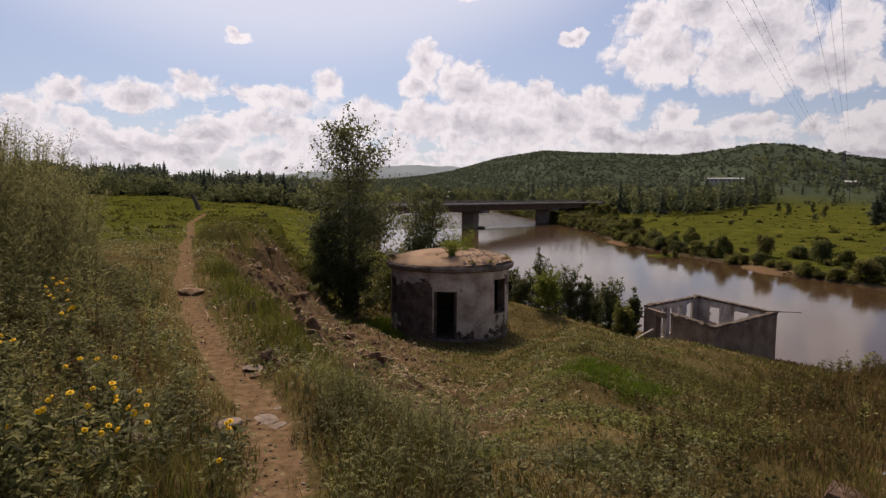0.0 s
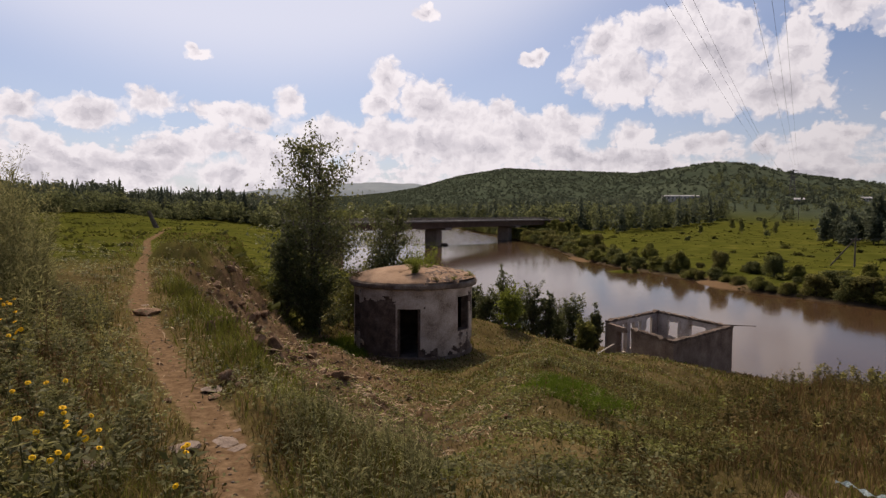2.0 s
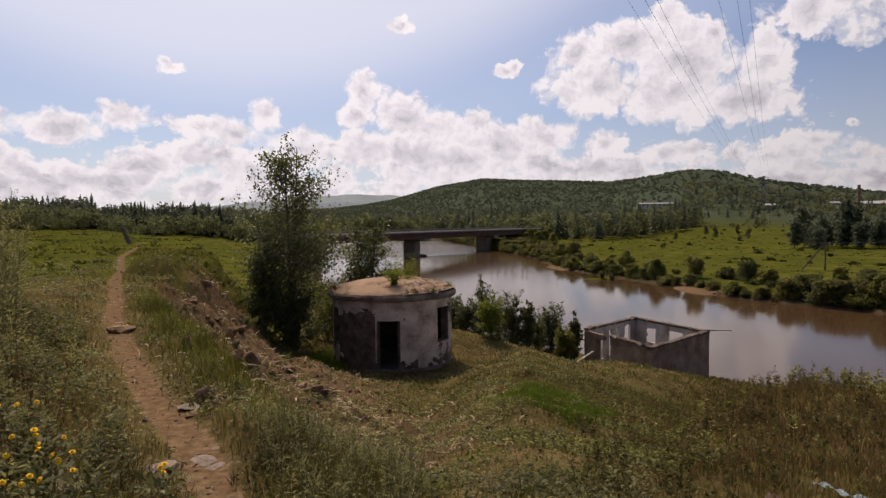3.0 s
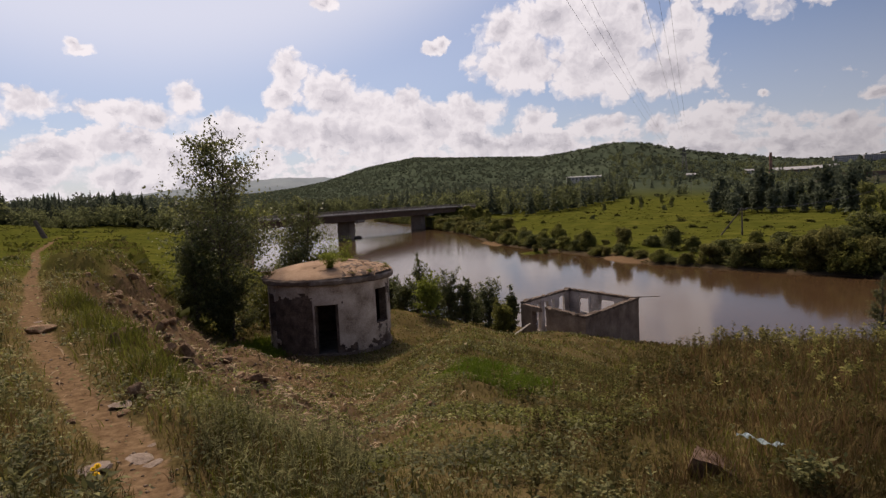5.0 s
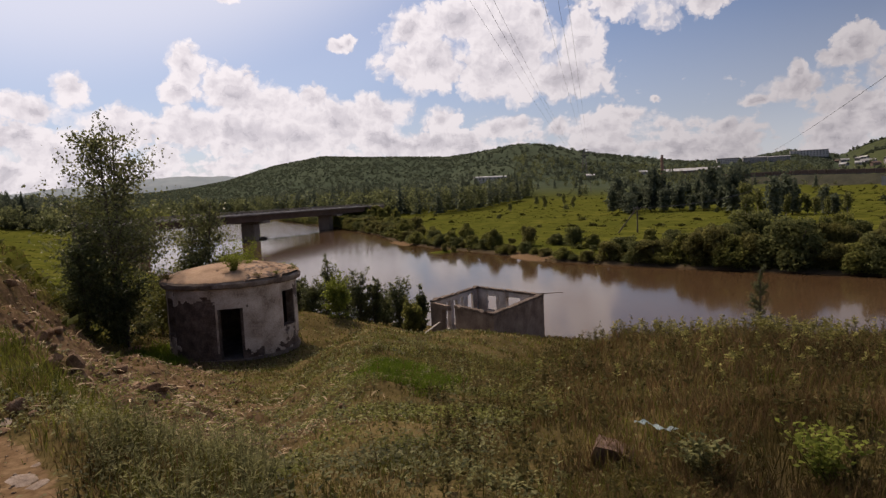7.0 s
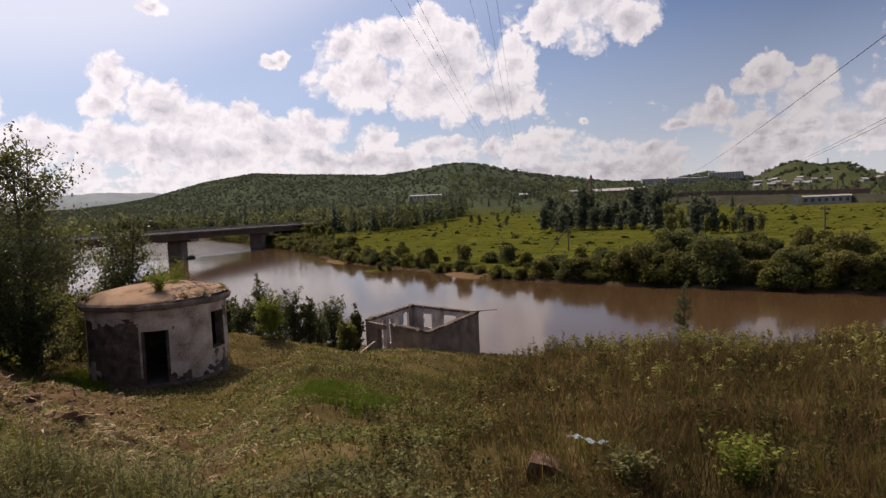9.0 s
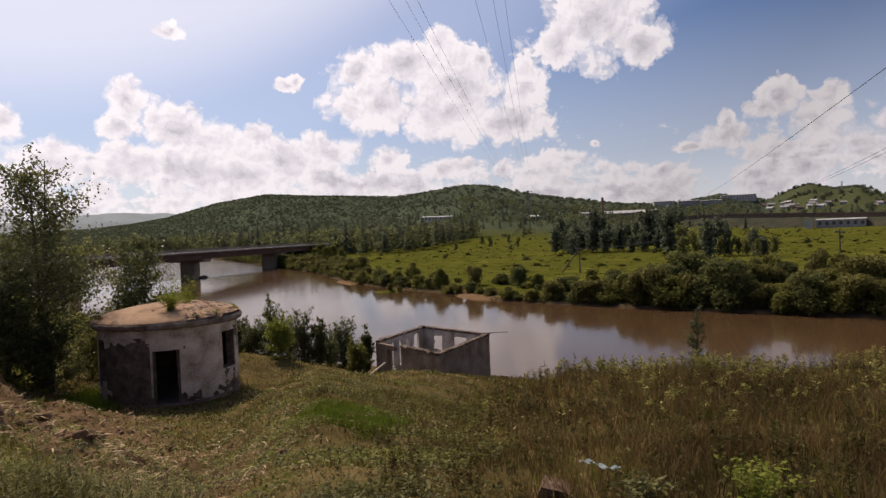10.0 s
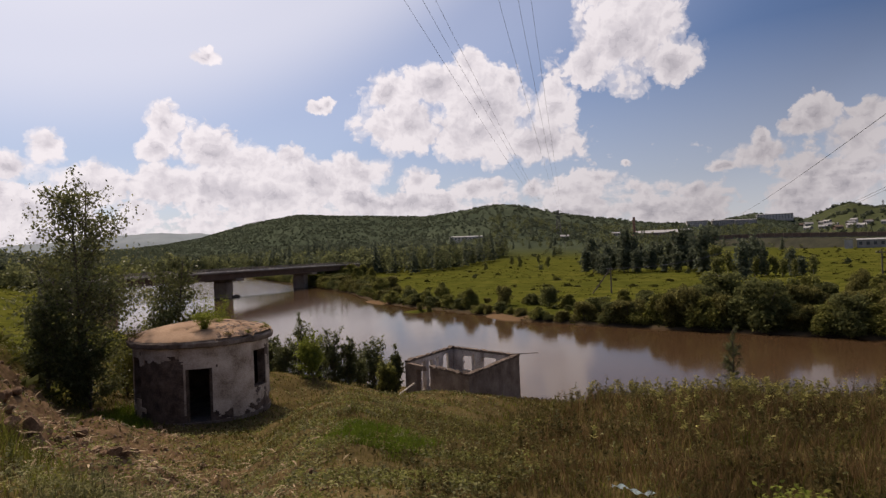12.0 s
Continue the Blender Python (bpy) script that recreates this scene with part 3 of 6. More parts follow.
def pump_house():
    home = thing("pump_house", HOUSE, "derelict round concrete pump house with cracked domed roof", "building")
    tall, r_out = 3.35, 2.84

    def opening(a, z):
        """Door and windows, a in degrees from the river path side, z from the floor."""
        return (abs(a + 5) < 9.8 and z < 2.42) or (abs(a - 55) < 10.5 and 1.3 < z < 2.85) or (abs(a + 72) < 10.0 and 1.2 < z < 2.85)

    def angle(u):
        return (u * 360 + 180) % 360 - 180

    def ring(r):
        def place(u, z, d):
            a, h = radians(angle(u)), z * tall
            rad = r[d] + 0.012 * worn(math.sin(a) * 3, math.cos(a) * 3, h * 1.5)
            return (rad * math.sin(a), -rad * math.cos(a), h)
        return place

    def core(u, z):
        return not opening(angle(u), z * tall)

    def coat(u, z):
        a, h = angle(u), z * tall
        if opening(a - math.copysign(0.8, a + 5), h) or opening(a, h + 0.06):
            return False
        bad = worn(math.sin(radians(a)) * 2.4, math.cos(radians(a)) * 2.4, h * 0.9) + (0.85 if -62 < a < -17 and h < 2.75 - 0.4 * worn(a * 0.06, 5.0, 1.0) else 0) + 0.3 * (-62 < a < -10) + 0.6 * (h < 0.6 + 0.25 * worn(a * 0.05, 2.0, 0)) - 0.25 * (10 < a < 60) - 0.3 * (h > 2.8)
        return bad < 0.42

    shell("wall", core, 180, 42, ring((r_out, r_out - 0.34)), CORE, home, "dark exposed masonry", closed=True)
    shell("plaster_coat", coat, 240, 60, ring((r_out + 0.045, r_out + 0.002)), PLASTER, home, "peeling grey plaster", closed=True)
    # roof: an overhanging slab with broken rim and a low dome of cracked screed
    bm = bmesh.new()
    n, prof = 96, ((2.5, 3.30), (3.04, 3.27), (3.11, 3.33), (3.13, 3.48), (3.05, 3.56), (2.4, 3.60))
    loops = []
    for k, (r, z) in enumerate(prof):
        ringv = []
        for i in range(n):
            a = 2 * math.pi * i / n
            chip = 0.16 * max(0, worn(math.sin(a) * 5, math.cos(a) * 5, 3.0)) + 0.05 * worn(math.sin(a) * 9, math.cos(a) * 9, k)
            rad = r - (chip if r > 2.9 else 0)
            ringv.append(bm.verts.new((rad * math.sin(a), -rad * math.cos(a), z + 0.045 * worn(math.sin(a) * 7, math.cos(a) * 7, k + 5))))
        loops.append(ringv)
    for lo, hi in zip(loops[:-1], loops[1:]):
        for i in range(n):
            bm.faces.new((lo[i], lo[(i + 1) % n], hi[(i + 1) % n], hi[i]))
    bmesh.ops.recalc_face_normals(bm, faces=bm.faces)
    part("roof_slab", bm, CONCRETE, home, "crumbling concrete roof rim")
    bm = bmesh.new()
    dome, n, m = [], 200, 84
    seeds = [(random.uniform(-0.6, 3.0), random.uniform(-3.0, 3.0)) for _ in range(26)]
    tips = [(random.uniform(-0.035, 0.035), random.uniform(-0.03, 0.03)) for _ in seeds]
    for j in range(m + 1):
        row = []
        for i in range(n):
            a, r = 2 * math.pi * i / n, 3.05 * (1 - j / m) + 0.01
            x, y = r * math.sin(a), -r * math.cos(a)
            h = 3.56 + 0.56 * max(0, 1 - (r / 3.05) ** 2) ** 0.8 + 0.012 * worn(x * 2, y * 2, 0)
            split = 0.0
            if x > -0.55 + 0.25 * worn(y * 1.5, 3.0, 0):
                wx, wy = x + 0.14 * worn(x * 2, y * 2, 5), y + 0.14 * worn(x * 2, y * 2, 8)
                near = sorted((math.hypot(wx - p, wy - q), k) for k, (p, q) in enumerate(seeds))
                tip = tips[near[0][1]]
                gap = near[1][0] - near[0][0]
                split = max(0, 1 - gap / 0.075)
                h += tip[0] + tip[1] * x - 0.09 * split
            row.append((bm.verts.new((x, y, h)), split))
        dome.append(row)
    for lo, hi in zip(dome[:-1], dome[1:]):
        for i in range(n):
            q = (lo[i], lo[(i + 1) % n], hi[(i + 1) % n], hi[i])
            f = bm.faces.new([v for v, _ in q])
            mid = q[0][0].co
            f.material_index = 1 if sum(c for _, c in q) > 1.6 or (mid.x > 0.5 and worn(mid.x * 3, mid.y * 3, 2.0) + 0.25 * (mid.y < 0) > 0.42) else 0
            f.smooth = True
    bm.faces.new([v for v, _ in dome[-1]])
    bmesh.ops.recalc_face_normals(bm, faces=bm.faces)
    part("roof_dome", bm, ROOFING, home, "sandy brown cracked screed dome").data.materials.append(CORE)
    # floor and the step of the foundation
    bm = bmesh.new()
    bmesh.ops.create_cone(bm, cap_ends=True, segments=48, radius1=2.95, radius2=2.92, depth=0.9, matrix=Matrix.Translation((0, 0, -0.25)))
    part("foundation", bm, CONCRETE, home)
    return home


pump_house()

RUIN_TOP = 3.8
RUIN = {"back": (15.9, 39.0), "left": (11.4, 35.3), "right": (17.9, 33.4), "front": (12.85, 29.4)}


def ruin():
    home = thing("roofless_ruin", (14.5, 34.3, 0.0), "roofless concrete ruin with broken window openings beside the river", "ruin")
    ox, oy = 14.5, 34.3
    low = 0.2
    tall = RUIN_TOP - low
    t = 0.22

    def wall(a, b, gaps, mat, name="wall", jag=0.10):
        (ax, ay), (bx, by) = RUIN[a], RUIN[b]
        length = math.hypot(bx - ax, by - ay)
        ux, uy = (bx - ax) / length, (by - ay) / length
        cx, cy = ox - (ax + bx) / 2, oy - (ay + by) / 2
        nx, ny = (-uy, ux) if -uy * cx + ux * cy > 0 else (uy, -ux)

        def place(u, z, d):
            k = d * t
            end = (t if d else 0.0)
            along = end + (length - 2 * end) * u
            wob = 0.015 * worn(u * length * 2, z * 6, d * 3 + ax)
            return (ax - ox + ux * along + nx * (k + wob), ay - oy + uy * along + ny * (k + wob), low + z * tall)

        def solid(u, z):
            h, x = z * tall, u * length
            if h > tall - 0.05 - jag * max(0, worn(x * 1.5, 7.0, ax)):
                return False
            e = 0.06 * worn(x * 3, h * 3, ay)
            for x0, x1, h0, h1 in gaps:
                if x0 + e < x < x1 + e and h0 + e < h < h1 + e:
                    return False
            return True

        return shell(name, solid, int(length / 0.09), int(tall / 0.09), place, mat, home)

    wall("front", "right", (), PLASTER_RUIN)
    wall("left", "front", ((1.15, 2.0, 0.8, 3.2), (1.8, 2.35, 0.8, 4.0), (2.3, 2.6, 2.2, 4.0)), PLASTER_RUIN)
    wall("left", "back", ((0.5, 1.0, 1.6, 3.3), (1.35, 1.9, 1.6, 3.3), (2.3, 2.85, 1.7, 3.3), (3.2, 3.65, 1.7, 3.3), (4.25, 5.0, 1.5, 3.3)), WHITEWASH)
    wall("back", "right", ((1.1, 2.0, 2.2, 3.2), (2.15, 2.3, 2.6, 3.3), (3.0, 4.3, 2.25, 3.25), (4.9, 5.2, 2.7, 3.3)), WHITEWASH)
    # the ring beam on the walls
    for a, b in (("front", "right"), ("left", "front"), ("left", "back"), ("back", "right")):
        (ax, ay), (bx, by) = RUIN[a], RUIN[b]
        length = math.hypot(bx - ax, by - ay)
        bm = bmesh.new()
        n = 40
        f0, f1 = ((0.42, 1.0) if (a, b) == ("left", "front") else (0.0, 1.0))
        turn = math.atan2(by - ay, bx - ax)
        rows = []
        for i in range(n + 1):
            f = f0 + (f1 - f0) * i / n
            x, y = ax - ox + (bx - ax) * f, ay - oy + (by - ay) * f
            q = 0.07 * worn(f * length * 3.5, ax, 1.0)
            cxn, cyn = -math.sin(turn), math.cos(turn)
            inward = 1 if cxn * (ox - ax) + cyn * (oy - ay) > 0 else -1
            pts = ((-0.04, -0.07), (0.26 + q, -0.07), (0.26 + q, 0.05 + q), (-0.04 - q * 0.5, 0.05 + q))
            rows.append([bm.verts.new((x + cxn * inward * p, y + cyn * inward * p, RUIN_TOP + h)) for p, h in pts])
        for lo, hi in zip(rows[:-1], rows[1:]):
            for k in range(4):
                bm.faces.new((lo[k], lo[(k + 1) % 4], hi[(k + 1) % 4], hi[k]))
        bm.faces.new(rows[0]), bm.faces.new(rows[-1])
        bmesh.ops.recalc_face_normals(bm, faces=bm.faces)
        part("ring_beam", bm, RING, home, "rusty brown concrete ring beam")
    bm = bmesh.new()
    vs = [bm.verts.new((RUIN[k][0] - ox, RUIN[k][1] - oy, 1.0)) for k in ("front", "right", "back", "left")]
    bm.faces.new(vs)
    r = bmesh.ops.extrude_face_region(bm, geom=bm.faces[:])
    bmesh.ops.translate(bm, verts=[v for v in r["geom"] if isinstance(v, bmesh.types.BMVert)], vec=(0, 0, -1.4))
    bmesh.ops.recalc_face_normals(bm, faces=bm.faces)
    part("floor_slab", bm, CONCRETE, home)
    cx, cy = RUIN["right"][0] - ox, RUIN["right"][1] - oy
    for k, (dx, dy, dz) in enumerate(((1.15, -0.25, 0.10), (0.7, 0.2, 0.02))):
        q = np.linspace(0, 1, 6)
        link_mesh("rebar", *tube_arrays(np.stack((cx - 0.4 + dx * q * 1.35, cy + 0.2 * k + dy * q, RUIN_TOP + 0.05 + dz * q - 0.08 * q ** 2), 1), np.full(6, 0.022), 6), [RING], True, parent=home, label="bent rusty reinforcing bar")
    return home


RING = material("dirty_ring_beam", ((0.045, 0.031, 0.024), (0.10, 0.072, 0.056), (0.19, 0.145, 0.115)), 0.95, 2.2, 18.0, 0.7, 0.05)
PLASTER_RUIN = material("stained_ruin_plaster", ((0.088, 0.060, 0.045), (0.165, 0.119, 0.092), (0.25, 0.19, 0.15)), 0.93, 1.2, 16.0, 0.5, 0.03)
WHITEWASH = material("flaking_whitewash", ((0.22, 0.17, 0.14), (0.45, 0.385, 0.335), (0.60, 0.53, 0.475)), 0.93, 1.4, 14.0, 0.5, 0.03)
ruin()


# ---- bridge ----
def bridge():
    p1, way_b = Vector((7.9, 185.0, 0)), Vector((0.585, 0.811, 0))
    turn = math.degrees(math.atan2(way_b.y, way_b.x))
    home = thing("road_bridge", p1, "brown steel girder road bridge on concrete piers across the river", "bridge", turn=turn)
    k0, k1 = -46.0, 80.0
    for y in (-4.4, -1.5, 1.5, 4.4):
        part("girder", box(box(box(bmesh.new(), (k0, y - 0.12, 5.30), (k1, y + 0.12, 6.6)), (k0, y - 0.4, 5.20), (k1, y + 0.4, 5.30)), (k0, y - 0.4, 6.6), (k1, y + 0.4, 6.68)), BRIDGE_STEEL, home)
    part("deck", box(bmesh.new(), (k0 - 8, -5.6, 6.7), (k1 + 8, 5.6, 7.05), 0.05), BRIDGE_CONCRETE, home)
    part("road_surface", box(bmesh.new(), (k0 - 8, -4.2, 7.054), (k1 + 9, 4.2, 7.12)), ASPHALT, home)
    for y in (-5.3, 5.3):
        part("kerb_beam", box(bmesh.new(), (k0 - 8, y - 0.3, 7.054), (k1 + 8, y + 0.3, 7.3), 0.04), PALE_KERB, home)
        for h in (7.62, 7.95):
            part("rail", box(bmesh.new(), (k0 - 8, y - 0.05, h - 0.06), (k1 + 8, y + 0.05, h + 0.06)), RAIL, home)
        for i in range(61):
            x = k0 - 8 + (k1 - k0 + 16) * i / 60
            part("rail_post", box(bmesh.new(), (x - 0.06, y - 0.06, 7.3), (x + 0.06, y + 0.06, 8.0)), RAIL, home)
    for x in (0.0, 46.0):
        pier = part("pier", box(bmesh.new(), (x - 1.5, -2.2, -2.0), (x + 1.5, 2.2, 4.5), 0.3), PIER_CONCRETE, home)
        part("cap", box(bmesh.new(), (x - 1.8, -5.4, 4.5), (x + 1.8, 5.4, 5.18), 0.1), PIER_CONCRETE, pier)
    for a, b in ((k0 - 8, k0 + 0.4), (k1 - 0.4, k1 + 8)):
        part("abutment", box(bmesh.new(), (a, -5.6, -1.0), (b, 5.6, 6.68), 0.1), BRIDGE_CONCRETE, home)


PIER_CONCRETE = material("pier_concrete", ((0.13, 0.10, 0.085), (0.22, 0.178, 0.15)), 0.9, 0.3, 3.0, 0.3, 0.1)
PALE_KERB = material("pale_kerb_concrete", ((0.26, 0.22, 0.19), (0.42, 0.37, 0.33)), 0.9, 0.3, 3.0, 0.2)
RAIL = material("weathered_rail", ((0.12, 0.095, 0.08), (0.24, 0.20, 0.175)), 0.6, 1.0, 10.0)
bridge()


def driftwood():
    """A snag of logs lodged at the foot of the pier."""
    home = thing("driftwood", (10.9, 184.6, 0.0), "dark snag of driftwood lodged against the bridge pier", "driftwood")
    for k, (w, h, turn) in enumerate(((3.4, 0.9, 12), (2.6, 0.7, -24), (2.2, 1.2, 50))):
        bm = bmesh.new()
        bmesh.ops.create_icosphere(bm, subdivisions=3, radius=0.5)
        for v in bm.verts:
            v.co += v.co.normalized() * 0.16 * worn(v.co.x * 3 + k, v.co.y * 3, v.co.z * 3)
        bmesh.ops.transform(bm, matrix=pose(0.5 * k - 0.4, 0.3 * k, 0.15, 0, 6 * k - 5, turn) @ Matrix.Diagonal((w, 0.9, h, 1)), verts=bm.verts)
        part("log", bm, BARK, home)


driftwood()


# ---- growing things ----
rng = np.random.default_rng(7)


def at_angle(turn, r):
    a = np.radians(turn)
    return r * np.sin(a), r * np.cos(a)


def leaf_arrays(centre, size, along, facing, slim=0.5):
    """Leaves as bent diamonds: tip along one way, blade across another."""
    along = unit(along)
    across = unit(np.cross(facing, along))
    lift = unit(np.cross(along, across))
    s = size[:, None]
    v = np.stack((centre, centre + along * s * 0.45 + across * s * slim * 0.5 + lift * s * 0.1, centre + along * s, centre + along * s * 0.45 - across * s * slim * 0.5 + lift * s * 0.1), 1)
    n = len(centre)
    return v.reshape(-1, 3), np.arange(4 * n).reshape(n, 4)


def joined(pieces):
    """Puts several vertex and face arrays together."""
    vs, fs, k = [], [], 0
    for v, f in pieces:
        vs.append(v), fs.append(f + k)
        k += len(v)
    return np.vstack(vs), np.vstack(fs)


def spread_copies(template, pos, turn, scale):
    """Many turned and scaled copies of one small shape, as one pair of arrays."""
    v, f = template
    c, s = np.cos(turn)[:, None], np.sin(turn)[:, None]
    x, y, z = v[None, :, 0] * scale[:, 0:1], v[None, :, 1] * scale[:, 0:1], v[None, :, 2] * scale[:, 1:2]
    out = np.stack((x * c - y * s + pos[:, 0:1], x * s + y * c + pos[:, 1:2], z + pos[:, 2:3]), 2)
    n = len(pos)
    return out.reshape(-1, 3), (f[None] + (np.arange(n) * len(v))[:, None, None]).reshape(-1, f.shape[1])


LEAF_TREE = leaf_material("dull_green_tree_leaf", (0.066, 0.076, 0.028), (0.175, 0.175, 0.068), 0.25, 0.5, 0.45, 0.28)
LEAF_ALDER = leaf_material("dark_shrub_leaf", (0.056, 0.066, 0.026), (0.135, 0.142, 0.058), 0.3, 0.46, 0.55, 0.15)
LEAF_BANK = leaf_material("dark_olive_bush_leaf", (0.075, 0.084, 0.030), (0.160, 0.162, 0.062), 0.35, 0.5)
LEAF_FRESH = leaf_material("fresh_green_leaf", (0.120, 0.145, 0.022), (0.22, 0.24, 0.05), 0.2, 0.45)
LEAF_BIRCH = leaf_material("birch_leaf", (0.100, 0.106, 0.034), (0.190, 0.186, 0.068), 0.25, 0.5)
LEAF_OLIVE = leaf_material("olive_bush_leaf", (0.098, 0.094, 0.030), (0.200, 0.180, 0.062), 0.35, 0.55)
LEAF_WILLOW = leaf_material("willow_leaf", (0.105, 0.112, 0.030), (0.215, 0.205, 0.060), 0.3, 0.55)
LEAF_WORMWOOD = leaf_material("grey_green_wormwood_leaf", (0.092, 0.092, 0.036), (0.290, 0.268, 0.120), 0.3, 0.46)
LEAF_WEED = leaf_material("weed_leaf", (0.042, 0.048, 0.016), (0.230, 0.215, 0.085), 0.45, 0.40, 0.6, 0.10)
MEADOW_GREEN = leaf_material("meadow_grass_green", (0.046, 0.050, 0.009), (0.092, 0.090, 0.018), 0.3, 0.25)
MEADOW_OLIVE = leaf_material("meadow_grass_olive", (0.042, 0.045, 0.009), (0.082, 0.079, 0.018), 0.3, 0.25)
GRASS_BROWN = leaf_material("dry_brown_grass", (0.070, 0.042, 0.017), (0.200, 0.125, 0.060), 0.35, 0.38)
LEAF_CREEP = leaf_material("creeping_weed_leaf", (0.070, 0.080, 0.018), (0.190, 0.185, 0.052), 0.35, 0.42)
LEAF_BROW = leaf_material("dark_brow_weed_leaf", (0.038, 0.034, 0.011), (0.135, 0.110, 0.038), 0.4, 0.42)
LEAF_PALE = leaf_material("pale_weed_leaf", (0.120, 0.115, 0.030), (0.330, 0.290, 0.100), 0.3, 0.42)
GRASS_DRY = leaf_material("olive_grass", (0.058, 0.046, 0.014), (0.195, 0.146, 0.055), 0.5, 0.42)
GRASS_GREEN = leaf_material("green_grass", (0.060, 0.068, 0.012), (0.160, 0.158, 0.032), 0.4, 0.42)
GRASS_LUSH = leaf_material("lush_grass", (0.065, 0.098, 0.010), (0.110, 0.150, 0.018), 0.25, 0.45)
# far woods' haze is lightened into both leaf colours, blue-grey in the needles
NEEDLES = leaf_material("conifer_needles", (0.062, 0.075, 0.050), (0.118, 0.132, 0.084), 0.25, 0.5)
WOODLAND = leaf_material("birch_wood_leaf", (0.084, 0.095, 0.043), (0.168, 0.174, 0.076), 0.3, 0.5)
# hill forest leaves carry the blue-grey of distant haze in their colour
HAZED_HILL_WOOD = leaf_material("hill_forest", (0.074, 0.088, 0.056), (0.090, 0.104, 0.065), 0.12, 0.40)
BIRCH_BARK = material("pale_birch_bark", ((0.16, 0.13, 0.10), (0.36, 0.31, 0.26), (0.50, 0.46, 0.41)), 0.8, 3.0, 20.0, 0.3)


def plant_arrays(seed, height, profile, limbs, leaf_count, leaf, limb_up=(30, 65), sigma=0.16, stems=1, base=0.12, lean=0.03, slim=0.5, stem_r=0.011, clump=1.0, splay=0.12):
    """Trunk, branches and leaves of a tree or shrub: profile(f) is the crown's half width at f of the height."""
    g = np.random.default_rng(seed)
    trunks, arms, nodes = [], [], []
    for k in range(stems):
        tall = height * (1 if k == 0 else g.uniform(0.72, 0.96))
        n = 9
        f = np.linspace(0, 1, n)
        out_a, out_r = g.uniform(0, 6.28), (0 if stems == 1 else splay * height * g.uniform(0.4, 1.0))
        wob = np.cumsum(g.normal(0, lean * height / n, (n, 2)), axis=0) * f[:, None]
        pts = np.stack((wob[:, 0] + out_r * np.cos(out_a) * f, wob[:, 1] + out_r * np.sin(out_a) * f, f * tall - 0.25 * (f == 0)), 1)
        trunks.append(tube_arrays(pts, height * stem_r * (1 - 0.9 * f) + 0.008, 7))
        for i in range(max(3, limbs // stems)):
            fl = base + (0.97 - base) * ((i + g.uniform(0, 1)) / (limbs // stems))
            at = np.array([np.interp(fl, f, pts[:, m]) for m in range(3)])
            a, up = g.uniform(0, 6.28), np.radians(g.uniform(*limb_up))
            far = max(0.12, profile(fl)) * g.uniform(0.65, 1.1)
            way_l = np.array([np.cos(a) * np.cos(up), np.sin(a) * np.cos(up), np.sin(up)])
            m = 5
            q = np.linspace(0, 1, m)[:, None]
            line = at + way_l * q * far / max(0.3, np.cos(up)) + np.array([0, 0, -0.18 * far]) * q ** 2 + g.normal(0, 0.03 * far, (m, 3)) * q
            arms.append(tube_arrays(line, height * stem_r * 0.38 * (1 - fl * 0.7) * (1 - 0.85 * q[:, 0]) + 0.003, 5))
            nodes.append((line, far))
    weight = np.array([far for _, far in nodes]) ** clump
    pick = g.choice(len(nodes), leaf_count, p=weight / weight.sum())
    f = g.uniform(0.15, 1.05, leaf_count) ** 0.8
    lines = np.array([n[0] for n in nodes])
    fars = np.array([n[1] for n in nodes])[pick]
    spot = f * 4
    lo = np.clip(spot.astype(int), 0, 3)
    centre = lines[pick, lo] + (lines[pick, lo + 1] - lines[pick, lo]) * (spot - lo)[:, None]
    centre = centre + g.normal(0, 1, (leaf_count, 3)) * (sigma * fars)[:, None] * np.array([1, 1, 0.8])
    along = g.normal(0, 1, (leaf_count, 3)) + np.array([0, 0, -0.35])
    leaves = leaf_arrays(centre, leaf * g.uniform(0.6, 1.25, leaf_count), along, g.normal(0, 1, (leaf_count, 3)), slim)
    return joined(trunks), joined(arms), leaves


def woody(name, at, label, category, mats, group="", **how):
    """A tree or shrub as a thing with trunk, branches and crown."""
    trunk, arms, leaves = plant_arrays(**how)
    home = thing(name, at, label, category, group)
    link_mesh("trunk" if category == "tree" else "stem", *trunk, [mats[0]], True, parent=home)
    link_mesh("branchwork", *arms, [mats[0]], True, parent=home)
    link_mesh("crown", *leaves, [mats[1]], parent=home)
    return home


def on_ground(x, y, sink=0.03):
    return (float(x), float(y), float(ground(x, y)) - sink)


def bush_shape(seed, lumps, leaves, leaf, wide=0.5):
    """A rounded bush about one metre tall: leaves on the outside of many round lumps, facing outwards."""
    g = np.random.default_rng(seed)
    h = g.uniform(0.12, 0.80, lumps)
    a, out = g.uniform(0, 6.28, lumps), np.sqrt(g.uniform(0, 1, lumps)) * wide * np.sqrt(np.maximum(0.05, 1 - h ** 2)) * 0.8
    c = np.stack((np.cos(a) * out, np.sin(a) * out, h), 1)
    size = g.uniform(0.13, 0.24, lumps) * (1.15 - 0.5 * h)
    k = g.integers(0, lumps, leaves)
    way_out = unit(g.normal(0, 1, (leaves, 3)) + np.array([0, 0, 0.25]))
    p = c[k] + way_out * (size[k] * g.uniform(0.75, 1.1, leaves))[:, None]
    p[:, 2] = np.maximum(p[:, 2], 0.01)
    return leaf_arrays(p, leaf * g.uniform(0.6, 1.3, leaves), g.normal(0, 1, (leaves, 3)), way_out + g.normal(0, 0.35, (leaves, 3)), 0.75)


